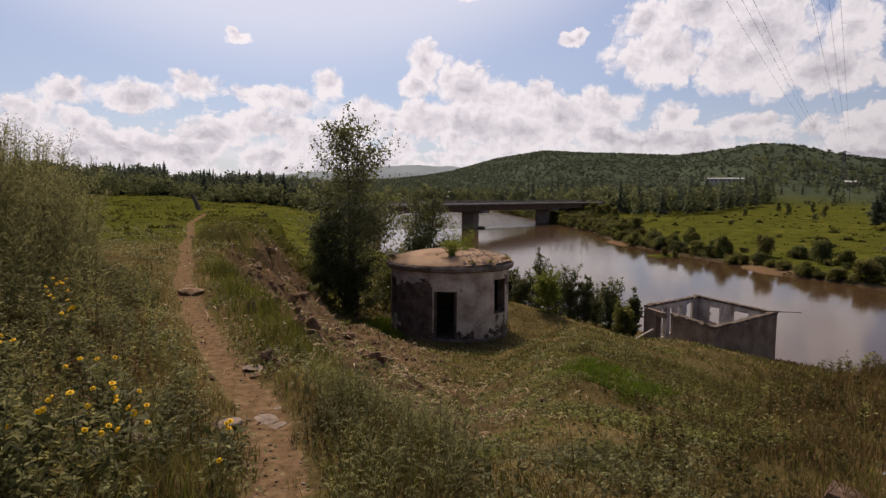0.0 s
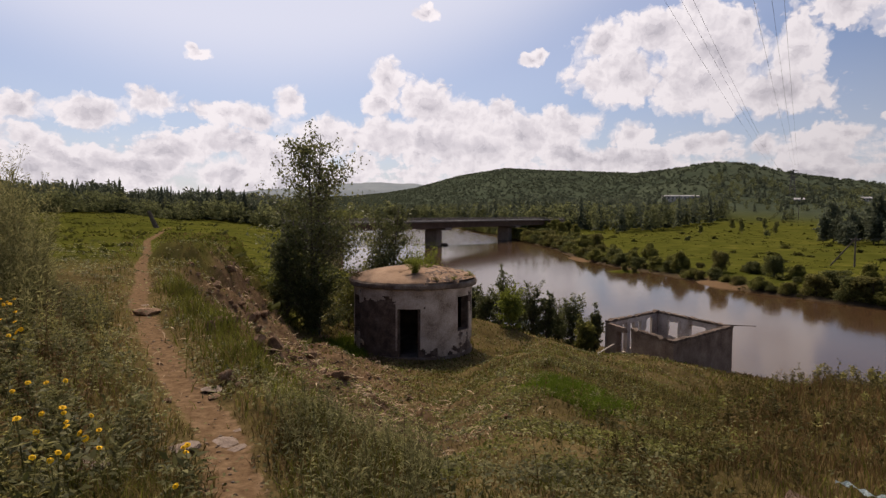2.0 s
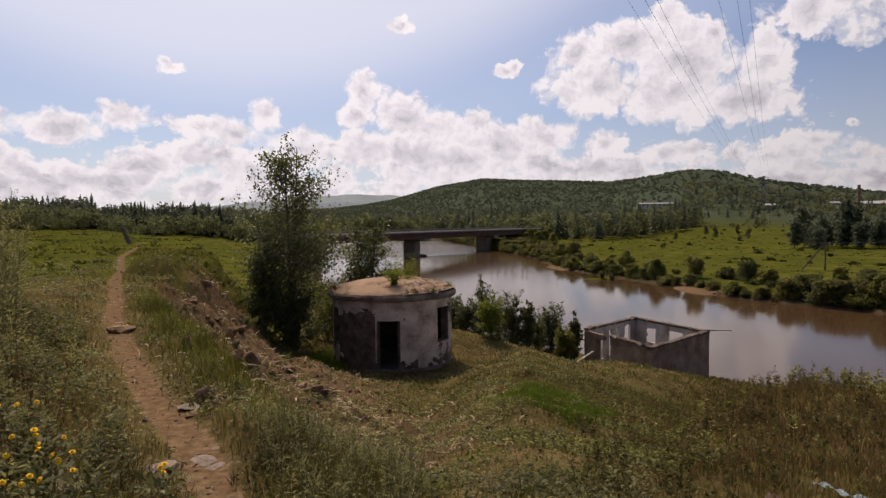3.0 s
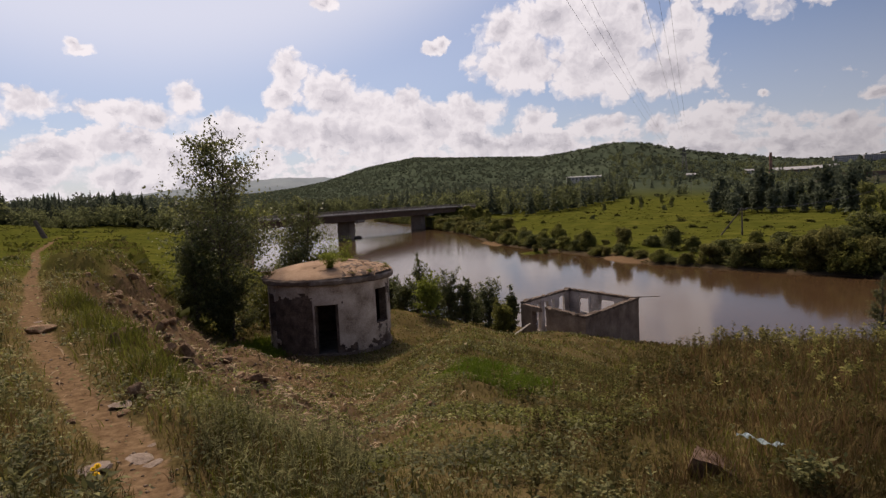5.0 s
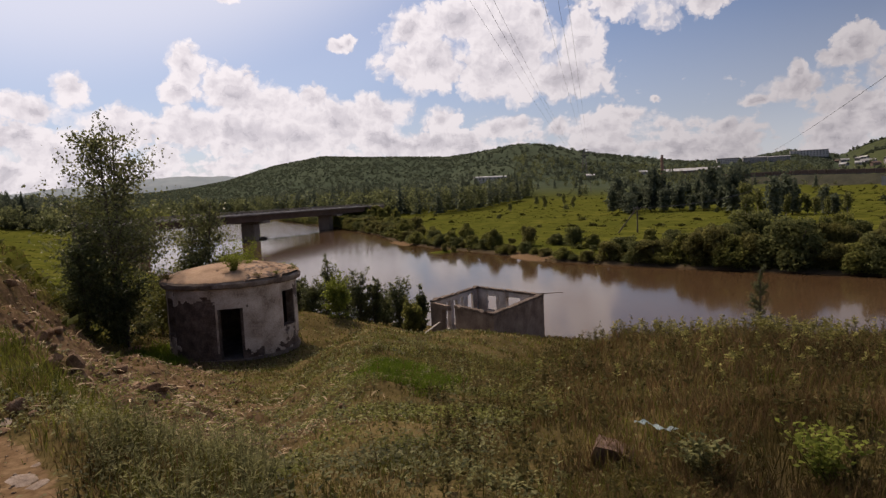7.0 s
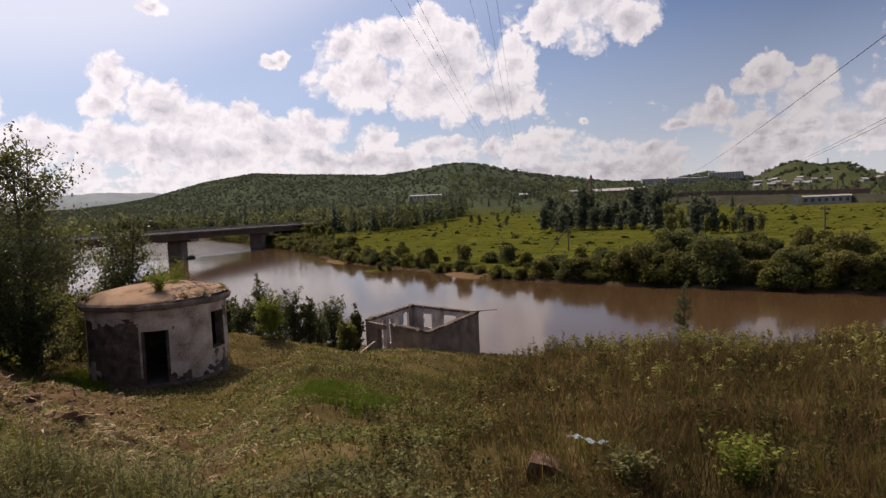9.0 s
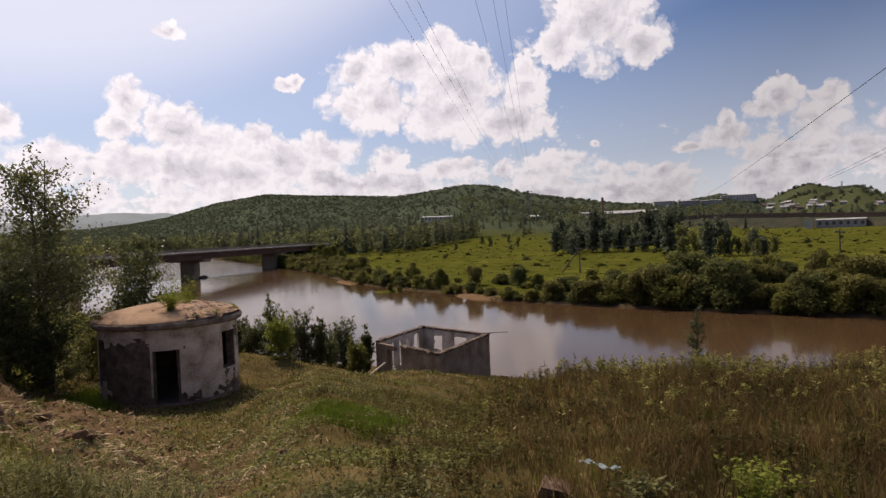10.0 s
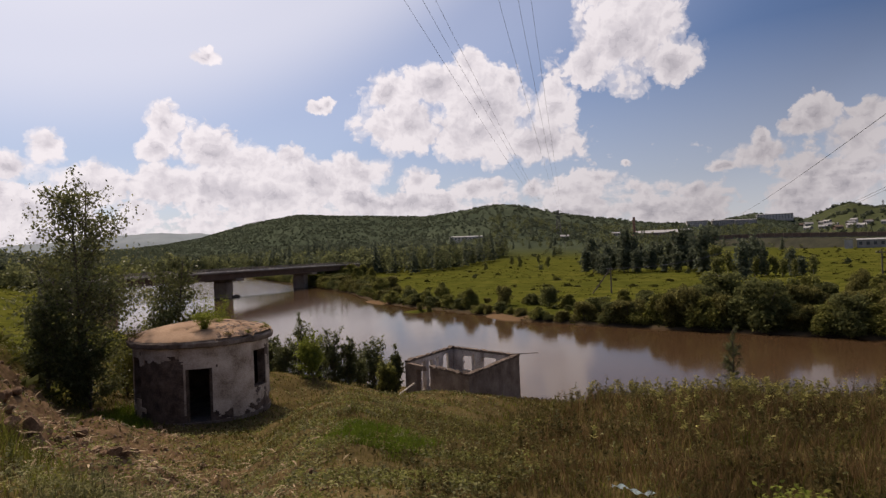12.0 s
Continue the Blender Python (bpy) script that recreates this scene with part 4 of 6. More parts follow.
def round_bush(name, at, label, group, mat, h, wide, seed, leaves=3200, leaf=0.05, lumps=24):
    """A dense bush with its own stems and crown."""
    home = thing(name, at, label, "shrub", group)
    g = np.random.default_rng(seed)
    q = np.linspace(0, 1, 5)[:, None]
    for _ in range(4):
        link_mesh("stem", *tube_arrays(q * np.array([g.normal(0, 0.2 * wide), g.normal(0, 0.2 * wide), g.uniform(0.6, 0.92) * h]) - np.array([0, 0, 0.2]) * (q == 0), 0.04 - 0.03 * q[:, 0], 5), [BARK], True, parent=home)
    v, f = bush_shape(seed, lumps, leaves, leaf, 0.5)
    link_mesh("crown", v * np.array([2 * wide, 2 * wide, h]), f, [mat], parent=home)
    return home


TREE_FOOT = 3.7
# the tall tree above the round house, and the slighter one behind its roof
woody("tree", (-4.7, 32.4, TREE_FOOT), "tall slender poplar with loose dark green crown on the bank", "tree", (BARK, LEAF_TREE), seed=11, height=10.1,
      profile=lambda f: 2.65 * (1 - max(0, f - 0.40) / 0.74) ** 0.8 * min(1, 0.70 + f), limbs=130, leaf_count=15000, leaf=0.16, limb_up=(18, 60), sigma=0.16, stems=2, base=0.03, lean=0.02, slim=0.66, clump=1.15, splay=0.05)
woody("tree", (-5.9, 31.6, TREE_FOOT + 0.8), "bushy dark alder leaning out of the rubble bank", "tree", (BARK, LEAF_ALDER), seed=12, height=4.2, profile=lambda f: 1.2 * (1 - 0.5 * f), limbs=60, leaf_count=6000, leaf=0.15, stems=4, base=0.05, slim=0.6)
woody("shrub", (-4.3, 31.6, TREE_FOOT), "dense dark shrub at the foot of the tall tree", "shrub", (BARK, LEAF_ALDER), seed=16, height=2.8, profile=lambda f: 1.25 * (1 - 0.5 * f), limbs=50, leaf_count=5000, leaf=0.14, stems=5, base=0.02, slim=0.6)
woody("tree", on_ground(-1.15, 40.5), "thin young poplar with sparse leaves behind the roof", "tree", (BARK, LEAF_TREE), seed=13, height=7.6, profile=lambda f: 1.65 * (1 - 0.8 * max(0, f - 0.3)), limbs=70, leaf_count=6500, leaf=0.18, sigma=0.16, stems=2, base=0.2, slim=0.66)
woody("shrub", on_ground(-3.2, 35.6), "bushy green willow shrub beside the tall tree", "shrub", (BARK, LEAF_WILLOW), seed=14, height=2.6, profile=lambda f: 1.1 * (1 - 0.4 * f), limbs=50, leaf_count=4500, leaf=0.14, stems=4, base=0.05, slim=0.4)
woody("shrub", on_ground(0.9, 39.5), "pale green willow thicket behind the round house", "shrub", (BARK, LEAF_FRESH), seed=15, height=3.9, profile=lambda f: 1.5 * (1 - 0.5 * f), limbs=70, leaf_count=8000, leaf=0.17, limb_up=(55, 84), stems=7, base=0.1, slim=0.28)

# shrubs along the near shore between the two ruins: turn, distance, height, half width
for k, (a, r, h, w, m) in enumerate(((6.5, 38.5, 3.0, 0.8, LEAF_ALDER), (8.4, 40.0, 4.3, 1.0, LEAF_ALDER), (9.6, 34.8, 2.1, 0.95, LEAF_FRESH), (11.6, 40.5, 3.7, 0.95, LEAF_ALDER), (12.7, 39.5, 3.2, 0.7, LEAF_ALDER), (10.2, 42.5, 2.8, 1.2, LEAF_ALDER),
                                       (15.0, 39.0, 3.0, 1.2, LEAF_ALDER), (17.0, 38.0, 3.0, 0.55, LEAF_ALDER), (13.8, 42.0, 2.2, 1.1, LEAF_ALDER), (16.2, 36.6, 1.6, 0.7, LEAF_WILLOW), (7.3, 37.0, 1.8, 0.9, LEAF_ALDER))):
    x, y = at_angle(a, r)
    woody("shrub", on_ground(x, y), "bright green sapling on the grassy slope" if m is LEAF_FRESH else "dark green alder shrub at the water's edge", "shrub", (BARK, m), "shrubs along the near shore", seed=30 + k, height=h,
          profile=lambda f, w=w: 0.8 * w * (0.75 + 0.5 * f) * (1 - max(0, f - 0.35) / 0.72) ** 0.7, limbs=64, leaf_count=3600, leaf=0.15, limb_up=(28, 72), sigma=0.15, stems=4, base=0.03, slim=0.55, splay=0.14, clump=1.2)
for k, (x, y, h, w) in enumerate(((-2.9, 37.6, 3.4, 1.1), (-1.9, 39.0, 3.8, 1.2), (0.2, 38.6, 3.8, 1.0))):
    round_bush("shrub", on_ground(x, y), "olive green willow thicket behind the round house", "", (LEAF_WILLOW, LEAF_ALDER, LEAF_WILLOW)[k], h, w, 130 + k, 3600, 0.055)
x, y = at_angle(46.0, 14.2)
woody("shrub", on_ground(x, y), "small feathery sapling on the brow above the river", "shrub", (BARK, LEAF_ALDER), seed=50, height=2.3, profile=lambda f: 0.46 * (1 - 0.85 * f), limbs=60, leaf_count=5200, leaf=0.05, limb_up=(35, 70), stems=1, base=0.05, slim=0.3)

# far bank: willow bushes, a few shapes set out along the shore
bushes = []
for k in range(6):
    m = (LEAF_WILLOW, LEAF_OLIVE, LEAF_BANK, LEAF_WILLOW, LEAF_OLIVE, LEAF_BANK)[k]
    home = thing("willow_bush", (0, 0, 0), "dark rounded alder bush on the far river bank" if m is LEAF_BANK else "rounded olive green willow bush on the far river bank", "bush", "bushes on the far bank")
    g = np.random.default_rng(60 + k)
    q = np.linspace(0, 1, 5)[:, None]
    link_mesh("stem", *joined([tube_arrays(q * np.array([g.normal(0, 0.5), g.normal(0, 0.5), g.uniform(1.6, 2.6)]) - np.array([0, 0, 0.2]) * (q == 0), 0.05 - 0.035 * q[:, 0], 5) for _ in range(6)]), [BARK], True, parent=home)
    v, f = bush_shape(60 + k, 26, 5200, 0.062)
    link_mesh("crown", v * np.array([3.1, 3.1, 3.0]), f, [m], parent=home)
    bushes.append(home)


def along_line(line, d):
    """The point at a distance along a line, and the way on from it."""
    for (ax, ay), (bx, by) in zip(line[:-1], line[1:]):
        n = math.hypot(bx - ax, by - ay)
        if d <= n:
            return ax + (bx - ax) * d / n, ay + (by - ay) * d / n, (bx - ax) / n, (by - ay) / n
        d -= n
    return bx, by, (bx - ax) / n, (by - ay) / n


spots = []
run = 250.0
while run < 620:
    x, y, ux, uy = along_line(FAR_SHORE, run)
    a, r = math.degrees(math.atan2(x, y)), math.hypot(x, y)
    big = 0.35 + 0.65 * rng.random() ** 1.6
    if a > 32:
        big = 0.55 + 0.85 * rng.random() ** 1.3 + 0.3 * float(ease(38, 44, a))
    elif r > 160:
        big = 0.8 + 0.5 * rng.random()
    inland = rng.uniform(0.2, 1.6) + 0.6 * big
    if not (60 < r and a > 64):
        spots.append((x - uy * inland, y + ux * inland, big))
        if a > 40 or rng.random() < 0.6:
            more = inland + rng.uniform(3, 8)
            spots.append((x - uy * more, y + ux * more, big * rng.uniform(0.75, 1.2)))
    run += 1.6 + 1.1 * rng.random() + (0.4 if a < 32 else 0)
for k, (x, y, big) in enumerate(spots):
    far = float(-side(np.array(x), np.array(y), FAR_SHORE))
    if far < 0.1:
        continue
    m = pose(*on_ground(x, y, 0.1), 0, 0, rng.uniform(0, 360)) @ Matrix.Diagonal((big * rng.uniform(1.05, 1.6), big * rng.uniform(1.05, 1.6), big * rng.uniform(0.65, 1.05) * (1.0 + 0.3 * float(ease(34, 42, math.degrees(math.atan2(x, y))))), 1))
    proto = bushes[int(rng.integers(0, 6))]
    copy_thing(proto, m)
# the tall old bushes behind the shore
for k, (a, r, grow) in enumerate(((41.5, 92, 1.25), (43.0, 95, 1.4), (45.0, 98, 1.55), (46.4, 96, 1.3), (48.2, 94, 1.4), (49.6, 98, 1.3), (51.8, 92, 1.8), (52.7, 90, 1.6), (55.8, 90, 1.5), (57.2, 92, 1.4), (50.8, 104, 1.5), (44.2, 108, 1.3), (37.5, 98, 1.1), (39.3, 96, 1.2), (19.4, 110.5, 0.55), (20.2, 109.5, 0.45))):
    x, y = at_angle(a, r)
    copy_thing(bushes[(0, 2, 1, 4, 5, 3)[k % 6]], pose(*on_ground(x, y, 0.1), 0, 0, 67.0 * k) @ Matrix.Diagonal((0.8 * grow, 0.8 * grow, 0.85 * grow, 1)))
for k, (a, r) in enumerate(((24.0, 108), (27.0, 103), (31.0, 100), (21.5, 124), (54.9, 88), (46.5, 96))):
    x, y = at_angle(a, r)
    bushes[k].matrix_world = pose(*on_ground(x, y, 0.1), 0, 0, 40.0 * k) @ Matrix.Diagonal((1.0, 1.0, 1.15 if k != 4 else 1.8, 1))


# ---- woods ----
def conifer_shape(seed, whorls=13, arms=7):
    """A spruce or larch, one metre tall: whorls of drooping boughs round a thin stem."""
    g = np.random.default_rng(seed)
    v, f = [], []
    for i in range(whorls):
        h = 0.10 + 0.88 * i / (whorls - 1)
        wide = 0.20 * (1 - h) ** 0.75 + 0.012
        for j in range(arms):
            a, w = 6.283 * (j + g.uniform(-0.4, 0.4)) / arms + i, wide * g.uniform(0.7, 1.2)
            spanned = 0.34
            k = len(v)
            v += [(0, 0, h + 0.06), (np.cos(a - spanned) * w, np.sin(a - spanned) * w, h - 0.03 * g.uniform(0.3, 1.6)), (np.cos(a) * w * 1.15, np.sin(a) * w * 1.15, h - 0.05), (np.cos(a + spanned) * w, np.sin(a + spanned) * w, h - 0.03 * g.uniform(0.3, 1.6))]
            f.append((k, k + 1, k + 2, k + 3))
    return np.array(v), np.array(f)


def broadleaf_shape(seed, leaves=130, slender=0.20):
    """A birch or aspen, one metre tall, of loose leaf masses."""
    g = np.random.default_rng(seed)
    lumps = [(g.normal(0, slender * 0.45), g.normal(0, slender * 0.45), h) for h in np.linspace(0.3, 0.9, 9)]
    c = np.array([lumps[i] for i in g.integers(0, 9, leaves)]) + g.normal(0, 1, (leaves, 3)) * np.array([slender * 0.42, slender * 0.42, 0.065])
    c[:, 2] = np.clip(c[:, 2], 0.12, 1.0)
    return leaf_arrays(c, g.uniform(0.06, 0.12, leaves), g.normal(0, 1, (leaves, 3)), g.normal(0, 1, (leaves, 3)), 0.8)


def wood(name, label, mat, shapes, pos, tall, wide=(0.8, 1.25)):
    """A stretch of woodland as one object."""
    which = rng.integers(0, len(shapes), len(pos))
    pieces = []
    for k, shape in enumerate(shapes):
        p, h = pos[which == k], tall[which == k]
        if len(p):
            pieces.append(spread_copies(shape, p, rng.uniform(0, 6.28, len(p)), np.stack((h * rng.uniform(*wide, len(p)), h), 1)))
    return tagged(link_mesh(name, *joined(pieces), [mat]), label, "woods", kind="stuff")


def belt(n, a0, a1, r0, r1, keep=None):
    """Scattered standing places between two turns and two distances."""
    a, r = rng.uniform(a0, a1, n), np.sqrt(rng.uniform(r0 ** 2, r1 ** 2, n))
    x, y = at_angle(a, r)
    ok = np.ones(n, bool) if keep is None else keep(x, y, a, r)
    x, y = x[ok], y[ok]
    return np.stack((x, y, ground(x, y) - 0.2), 1)


CONES = [conifer_shape(k) for k in range(4)]
LUMPS = [bush_shape(k, 9, 110, 0.30, 0.45) for k in range(30, 34)]
ROUNDS_SMALL = [bush_shape(k, 4, 14, 0.75, 0.4) for k in range(34, 38)]
ROUNDS = [broadleaf_shape(k) for k in range(20, 24)]
dry = lambda x, y, a, r: (side(x, y, SHORE) > 8) | (-side(x, y, FAR_SHORE) > 8)
left_wood = belt(1500, -52, -5, 255, 345, lambda x, y, a, r: side(x, y, SHORE) > 15)
wood("pine_wood", "dark pine and larch wood behind the meadow", NEEDLES, CONES + ROUNDS[:2], left_wood, rng.uniform(8.5, 13.2, len(left_wood)))
left_front = belt(420, -52, -6, 236, 262, lambda x, y, a, r: side(x, y, SHORE) > 15)
wood("birch_wood", "young birches along the meadow's edge", WOODLAND, ROUNDS, left_front, rng.uniform(3.5, 8.5, len(left_front)), (0.8, 1.4))
mid_wood = belt(2000, -8, 27.5, 265, 560, lambda x, y, a, r: (-side(x, y, FAR_SHORE) > 12) & (r > 285 + 95 * ease(19, 27, a) + 40 * ease(14, 5, a)) & ((a < 20.5) | (r < 455)))
half = rng.random(len(mid_wood)) < 0.36
wood("mixed_wood", "dark conifers in the mixed wood beyond the bridge", NEEDLES, CONES + ROUNDS[:2], mid_wood[half], rng.uniform(10.5, 18, half.sum()))
wood("mixed_wood", "birches and aspens in the wood beyond the bridge", WOODLAND, ROUNDS, mid_wood[~half], rng.uniform(8.5, 14.5, (~half).sum()))
far_wood = belt(1500, 26, 66, 400, 760, lambda x, y, a, r: (r > 430 + 40 * ripple(x, y, 150.0)) & (rng.random(len(r)) < np.where(a > 50.5, 0.30, 0.8)) & ((a < 21.5) | (a > 26) | (r < 470)))
half = rng.random(len(far_wood)) < 0.4
wood("scattered_wood", "scattered conifers below the town", NEEDLES, CONES, far_wood[half], rng.uniform(5, 9, half.sum()))
wood("scattered_wood", "scattered birches and bushes below the town", WOODLAND, ROUNDS, far_wood[~half], rng.uniform(3, 7.5, (~half).sum()), (1.0, 1.8))
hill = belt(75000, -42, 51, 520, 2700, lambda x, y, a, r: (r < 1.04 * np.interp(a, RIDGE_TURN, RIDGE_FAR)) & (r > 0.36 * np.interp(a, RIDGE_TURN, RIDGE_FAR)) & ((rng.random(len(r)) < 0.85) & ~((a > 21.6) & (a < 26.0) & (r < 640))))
wood("hill_forest", "dense green forest covering the far hills, greyed by painted haze", HAZED_HILL_WOOD, ROUNDS_SMALL, hill, rng.uniform(1.6, 2.8, len(hill)), (1.2, 1.8))
knoll = belt(1500, 52.5, 58.5, 1480, 1640)
wood("hill_forest", "dark pines on the bare hill's top", NEEDLES, ROUNDS_SMALL, knoll[(knoll[:, 2] > EYE + 52) & (ripple(knoll[:, 0], knoll[:, 1], 160.0) > -0.25)], rng.uniform(5, 9, ((knoll[:, 2] > EYE + 52) & (ripple(knoll[:, 0], knoll[:, 1], 160.0) > -0.25)).sum()), (0.9, 1.5))
scrub = belt(700, 14, 66, 95, 460, lambda x, y, a, r: (-side(x, y, FAR_SHORE) > 4) & (rng.random(len(r)) < 0.25 + 0.75 * ((ripple(x, y, 55.0, 3.0) > 0.25) | (a > 47))))
wood("meadow_scrub", "low olive willow scrub scattered over the flood plain", MEADOW_OLIVE, LUMPS, scrub, rng.uniform(0.35, 1.1, len(scrub)), (1.2, 3.2))
scrub = belt(45, 14, 66, 120, 440, lambda x, y, a, r: (-side(x, y, FAR_SHORE) > 8) & (ripple(x, y, 80.0, 6.0) > 0.0))
wood("meadow_scrub", "dark bushes scattered over the flood plain", LEAF_ALDER, LUMPS, scrub, rng.uniform(0.9, 2.8, len(scrub)), (0.8, 1.5))
scrub = belt(420, 50.6, 63, 440, 1500, lambda x, y, a, r: (r > 520) & (rng.random(len(r)) < 0.25 + 0.75 * (ripple(x, y, 210.0, 2.0) > 0.15)))
wood("village_trees", "dark garden trees and bushes round the far houses", NEEDLES, LUMPS, scrub, rng.uniform(2.5, 7.0, len(scrub)), (0.8, 1.5))


# single trees on the flood plain: a clump of dark pines, then pale-stemmed birches
def plain_tree(name, label, at, tall, kind, seed):
    home = thing(name, at, label, "tree", "trees on the flood plain")
    g = np.random.default_rng(seed)
    if kind == "pine":
        v, f = joined([broadleaf_shape(seed, 420, 0.17), conifer_shape(seed, 16, 8)])
        v = v * np.array([tall, tall, tall * 0.95]) + np.array([0, 0, tall * 0.05])
        mat, bark = NEEDLES, BARK
    else:
        v, f = broadleaf_shape(seed, 520, 0.16)
        v = v * np.array([tall, tall, tall])
        mat, bark = LEAF_BIRCH, BIRCH_BARK
    q = np.linspace(0, 1, 5)
    pts = np.stack((0.02 * tall * q * g.uniform(-1, 1), 0.02 * tall * q * g.uniform(-1, 1), q * tall * 0.9 - 0.3 * (q == 0)), 1)
    link_mesh("trunk", *tube_arrays(pts, tall * 0.012 * (1 - 0.85 * q) + 0.02, 6), [bark], True, parent=home)
    link_mesh("crown", v, f, [mat], parent=home)
    return home


pines = [plain_tree("pine", "dark green pine in the clump on the meadow", (0, 0, 0), 11.0, "pine", 80 + k) for k in range(3)]
birches = [plain_tree("birch", "slender birch with pale trunk among the bushes", (0, 0, 0), 10.0, "birch", 90 + k) for k in range(3)]


def set_out(protos, places):
    for k, (a, r, grow) in enumerate(places):
        x, y = at_angle(a, r)
        m = pose(*on_ground(x, y, 0.15), 0, 0, 77.0 * k) @ Matrix.Diagonal((grow, grow, grow * (0.95 + 0.1 * (k % 3)), 1))
        if k < len(protos):
            protos[k].matrix_world = m
        else:
            copy_thing(protos[k % len(protos)], m)


for a, r, grow in ((11.4, 246, 1.5), (11.9, 240, 1.2), (12.4, 246, 1.7), (12.9, 238, 1.4), (13.4, 246, 1.8), (13.9, 240, 1.5), (14.5, 244, 1.7), (15.2, 240, 1.4)):
    x, y = at_angle(a, r)
    copy_thing(bushes[0], pose(*on_ground(x, y, 0.1), 0, 0, 50.0 * a) @ Matrix.Diagonal((grow, grow, grow, 1)))
set_out(pines, [(34.5 + 0.36 * k + rng.uniform(-0.2, 0.2), 208 + 22 * rng.random() + (12 if k % 3 else 0), rng.uniform(0.62, 1.15)) for k in range(30)] + [(36.0, 200, 0.8), (43.9, 190, 0.95), (47.8, 178, 1.1), (48.3, 182, 0.95), (47.1, 158, 0.72), (50.6, 170, 0.70), (51.2, 168, 0.62)])
set_out(birches, [(45.0 + 0.42 * k + rng.uniform(-0.3, 0.3), 165 + 30 * rng.random(), rng.uniform(0.55, 0.85)) for k in range(18)] + [(27.8, 330, 1.0), (28.6, 300, 0.7), (30.2, 320, 0.8), (25.5, 290, 0.75), (31.0, 290, 0.6)])

# tussocks of the flood plain and the meadow
tuft = joined([leaf_arrays(g.normal(0, 0.12, (9, 3)) * np.array([1, 1, 0]), g.uniform(0.5, 1.0, 9), g.normal(0, 0.35, (9, 3)) + np.array([0, 0, 1.0]), g.normal(0, 1, (9, 3)), 0.3) for g in (np.random.default_rng(5),)])
plain = belt(20000, 2, 66, 48, 420, lambda x, y, a, r: (-side(x, y, FAR_SHORE) > 0.4) & (rng.random(len(r)) < 65 / r + 0.5 * (-side(x, y, FAR_SHORE) < 2.0)))
lush = ripple(plain[:, 0], plain[:, 1], 45.0) > -0.15
for sel, mat, text in ((lush, MEADOW_GREEN, "green meadow grass tussocks on the flood plain"), (~lush, MEADOW_OLIVE, "olive meadow grass tussocks on the flood plain")):
    p = plain[sel]
    tagged(link_mesh("meadow_grass", *spread_copies(tuft, p, rng.uniform(0, 6.28, len(p)), np.stack((rng.uniform(0.8, 2.0, len(p)), rng.uniform(0.2, 0.6, len(p))), 1)), [mat]), text, "grass", kind="stuff")
near_plain = belt(16000, -52, 0, 24, 260, lambda x, y, a, r: (side(x, y, SHORE) > 3) & (rng.random(len(r)) < 45 / r) & (np.abs(side(x, y, TRAIL)) > 0.5))
tagged(link_mesh("meadow_grass", *spread_copies(tuft, near_plain, rng.uniform(0, 6.28, len(near_plain)), np.stack((rng.uniform(0.5, 1.6, len(near_plain)), rng.uniform(0.2, 0.5, len(near_plain))), 1)), [MEADOW_GREEN]), "short green grass of the upper meadow", "grass", kind="stuff")


# ---- turf at the feet ----
def blades(n, r0, r1, a0, a1, tall, thick, keep):
    """Curved grass blades scattered over the ground, thinner and denser towards the camera's bank."""
    r = np.exp(rng.uniform(np.log(r0), np.log(r1), n))
    a = rng.uniform(a0, a1, n)
    x, y = at_angle(a, r)
    # gather into tufts
    x, y = x + rng.normal(0, 0.02, n) * r ** 0.5, y + rng.normal(0, 0.02, n) * r ** 0.5
    ok = rng.random(n) < keep(x, y, r, a)
    x, y, r = x[ok], y[ok], r[ok]
    z = ground(x, y)
    h = tall(x, y, r, len(x)) * rng.uniform(0.5, 1.15, len(x))
    w = thick * (0.35 + r / 9.0) * rng.uniform(0.6, 1.3, len(x))
    turn = rng.uniform(0, 6.28, len(x))
    across = np.stack((np.cos(turn), np.sin(turn), 0 * turn), 1)
    bend_a = rng.uniform(0, 6.28, len(x))
    bend = np.stack((np.cos(bend_a), np.sin(bend_a), 0 * turn), 1) * (h * rng.uniform(0.1, 0.75, len(x)))[:, None]
    foot = np.stack((x, y, z - 0.02), 1)
    up = np.array([0, 0, 1.0])
    mid = foot + up * (h * 0.55)[:, None] + bend * 0.3
    tip = foot + up * (h * 0.95)[:, None] + bend
    wa = across * w[:, None]
    v = np.stack((foot - wa, foot + wa, mid + wa * 0.8, mid - wa * 0.8, tip), 1).reshape(-1, 3)
    k = (np.arange(len(x)) * 5)[:, None]
    return v, [k + np.array([[0, 1, 2, 3]]), k + np.array([[3, 2, 4]])]


def bare_here(x, y):
    return 1 - ease(0.13, 0.34, np.abs(side(x, y, TRAIL)) + 0.14 * ripple(x, y, 0.8) + 0.12 * ripple(x, y, 0.33, 2.0))


def indoors(x, y):
    return (np.hypot(x - HOUSE[0], y - HOUSE[1]) < 2.9) | ((np.abs(x - 14.5) < 2.6) & (np.abs(y - 34.3) < 2.8))


LUSH_SPOTS = ((2.75, 10.1, 0.75, 1.5), (3.2, 11.6, 0.6, 1.0), (2.45, 8.7, 0.45, 0.9))


def lush_here(x, y):
    out = 0 * x
    for cx, cy, sx, sy in LUSH_SPOTS:
        out = np.maximum(out, np.exp(-((x - cx) / sx) ** 2 - ((y - cy) / sy) ** 2))
    return out


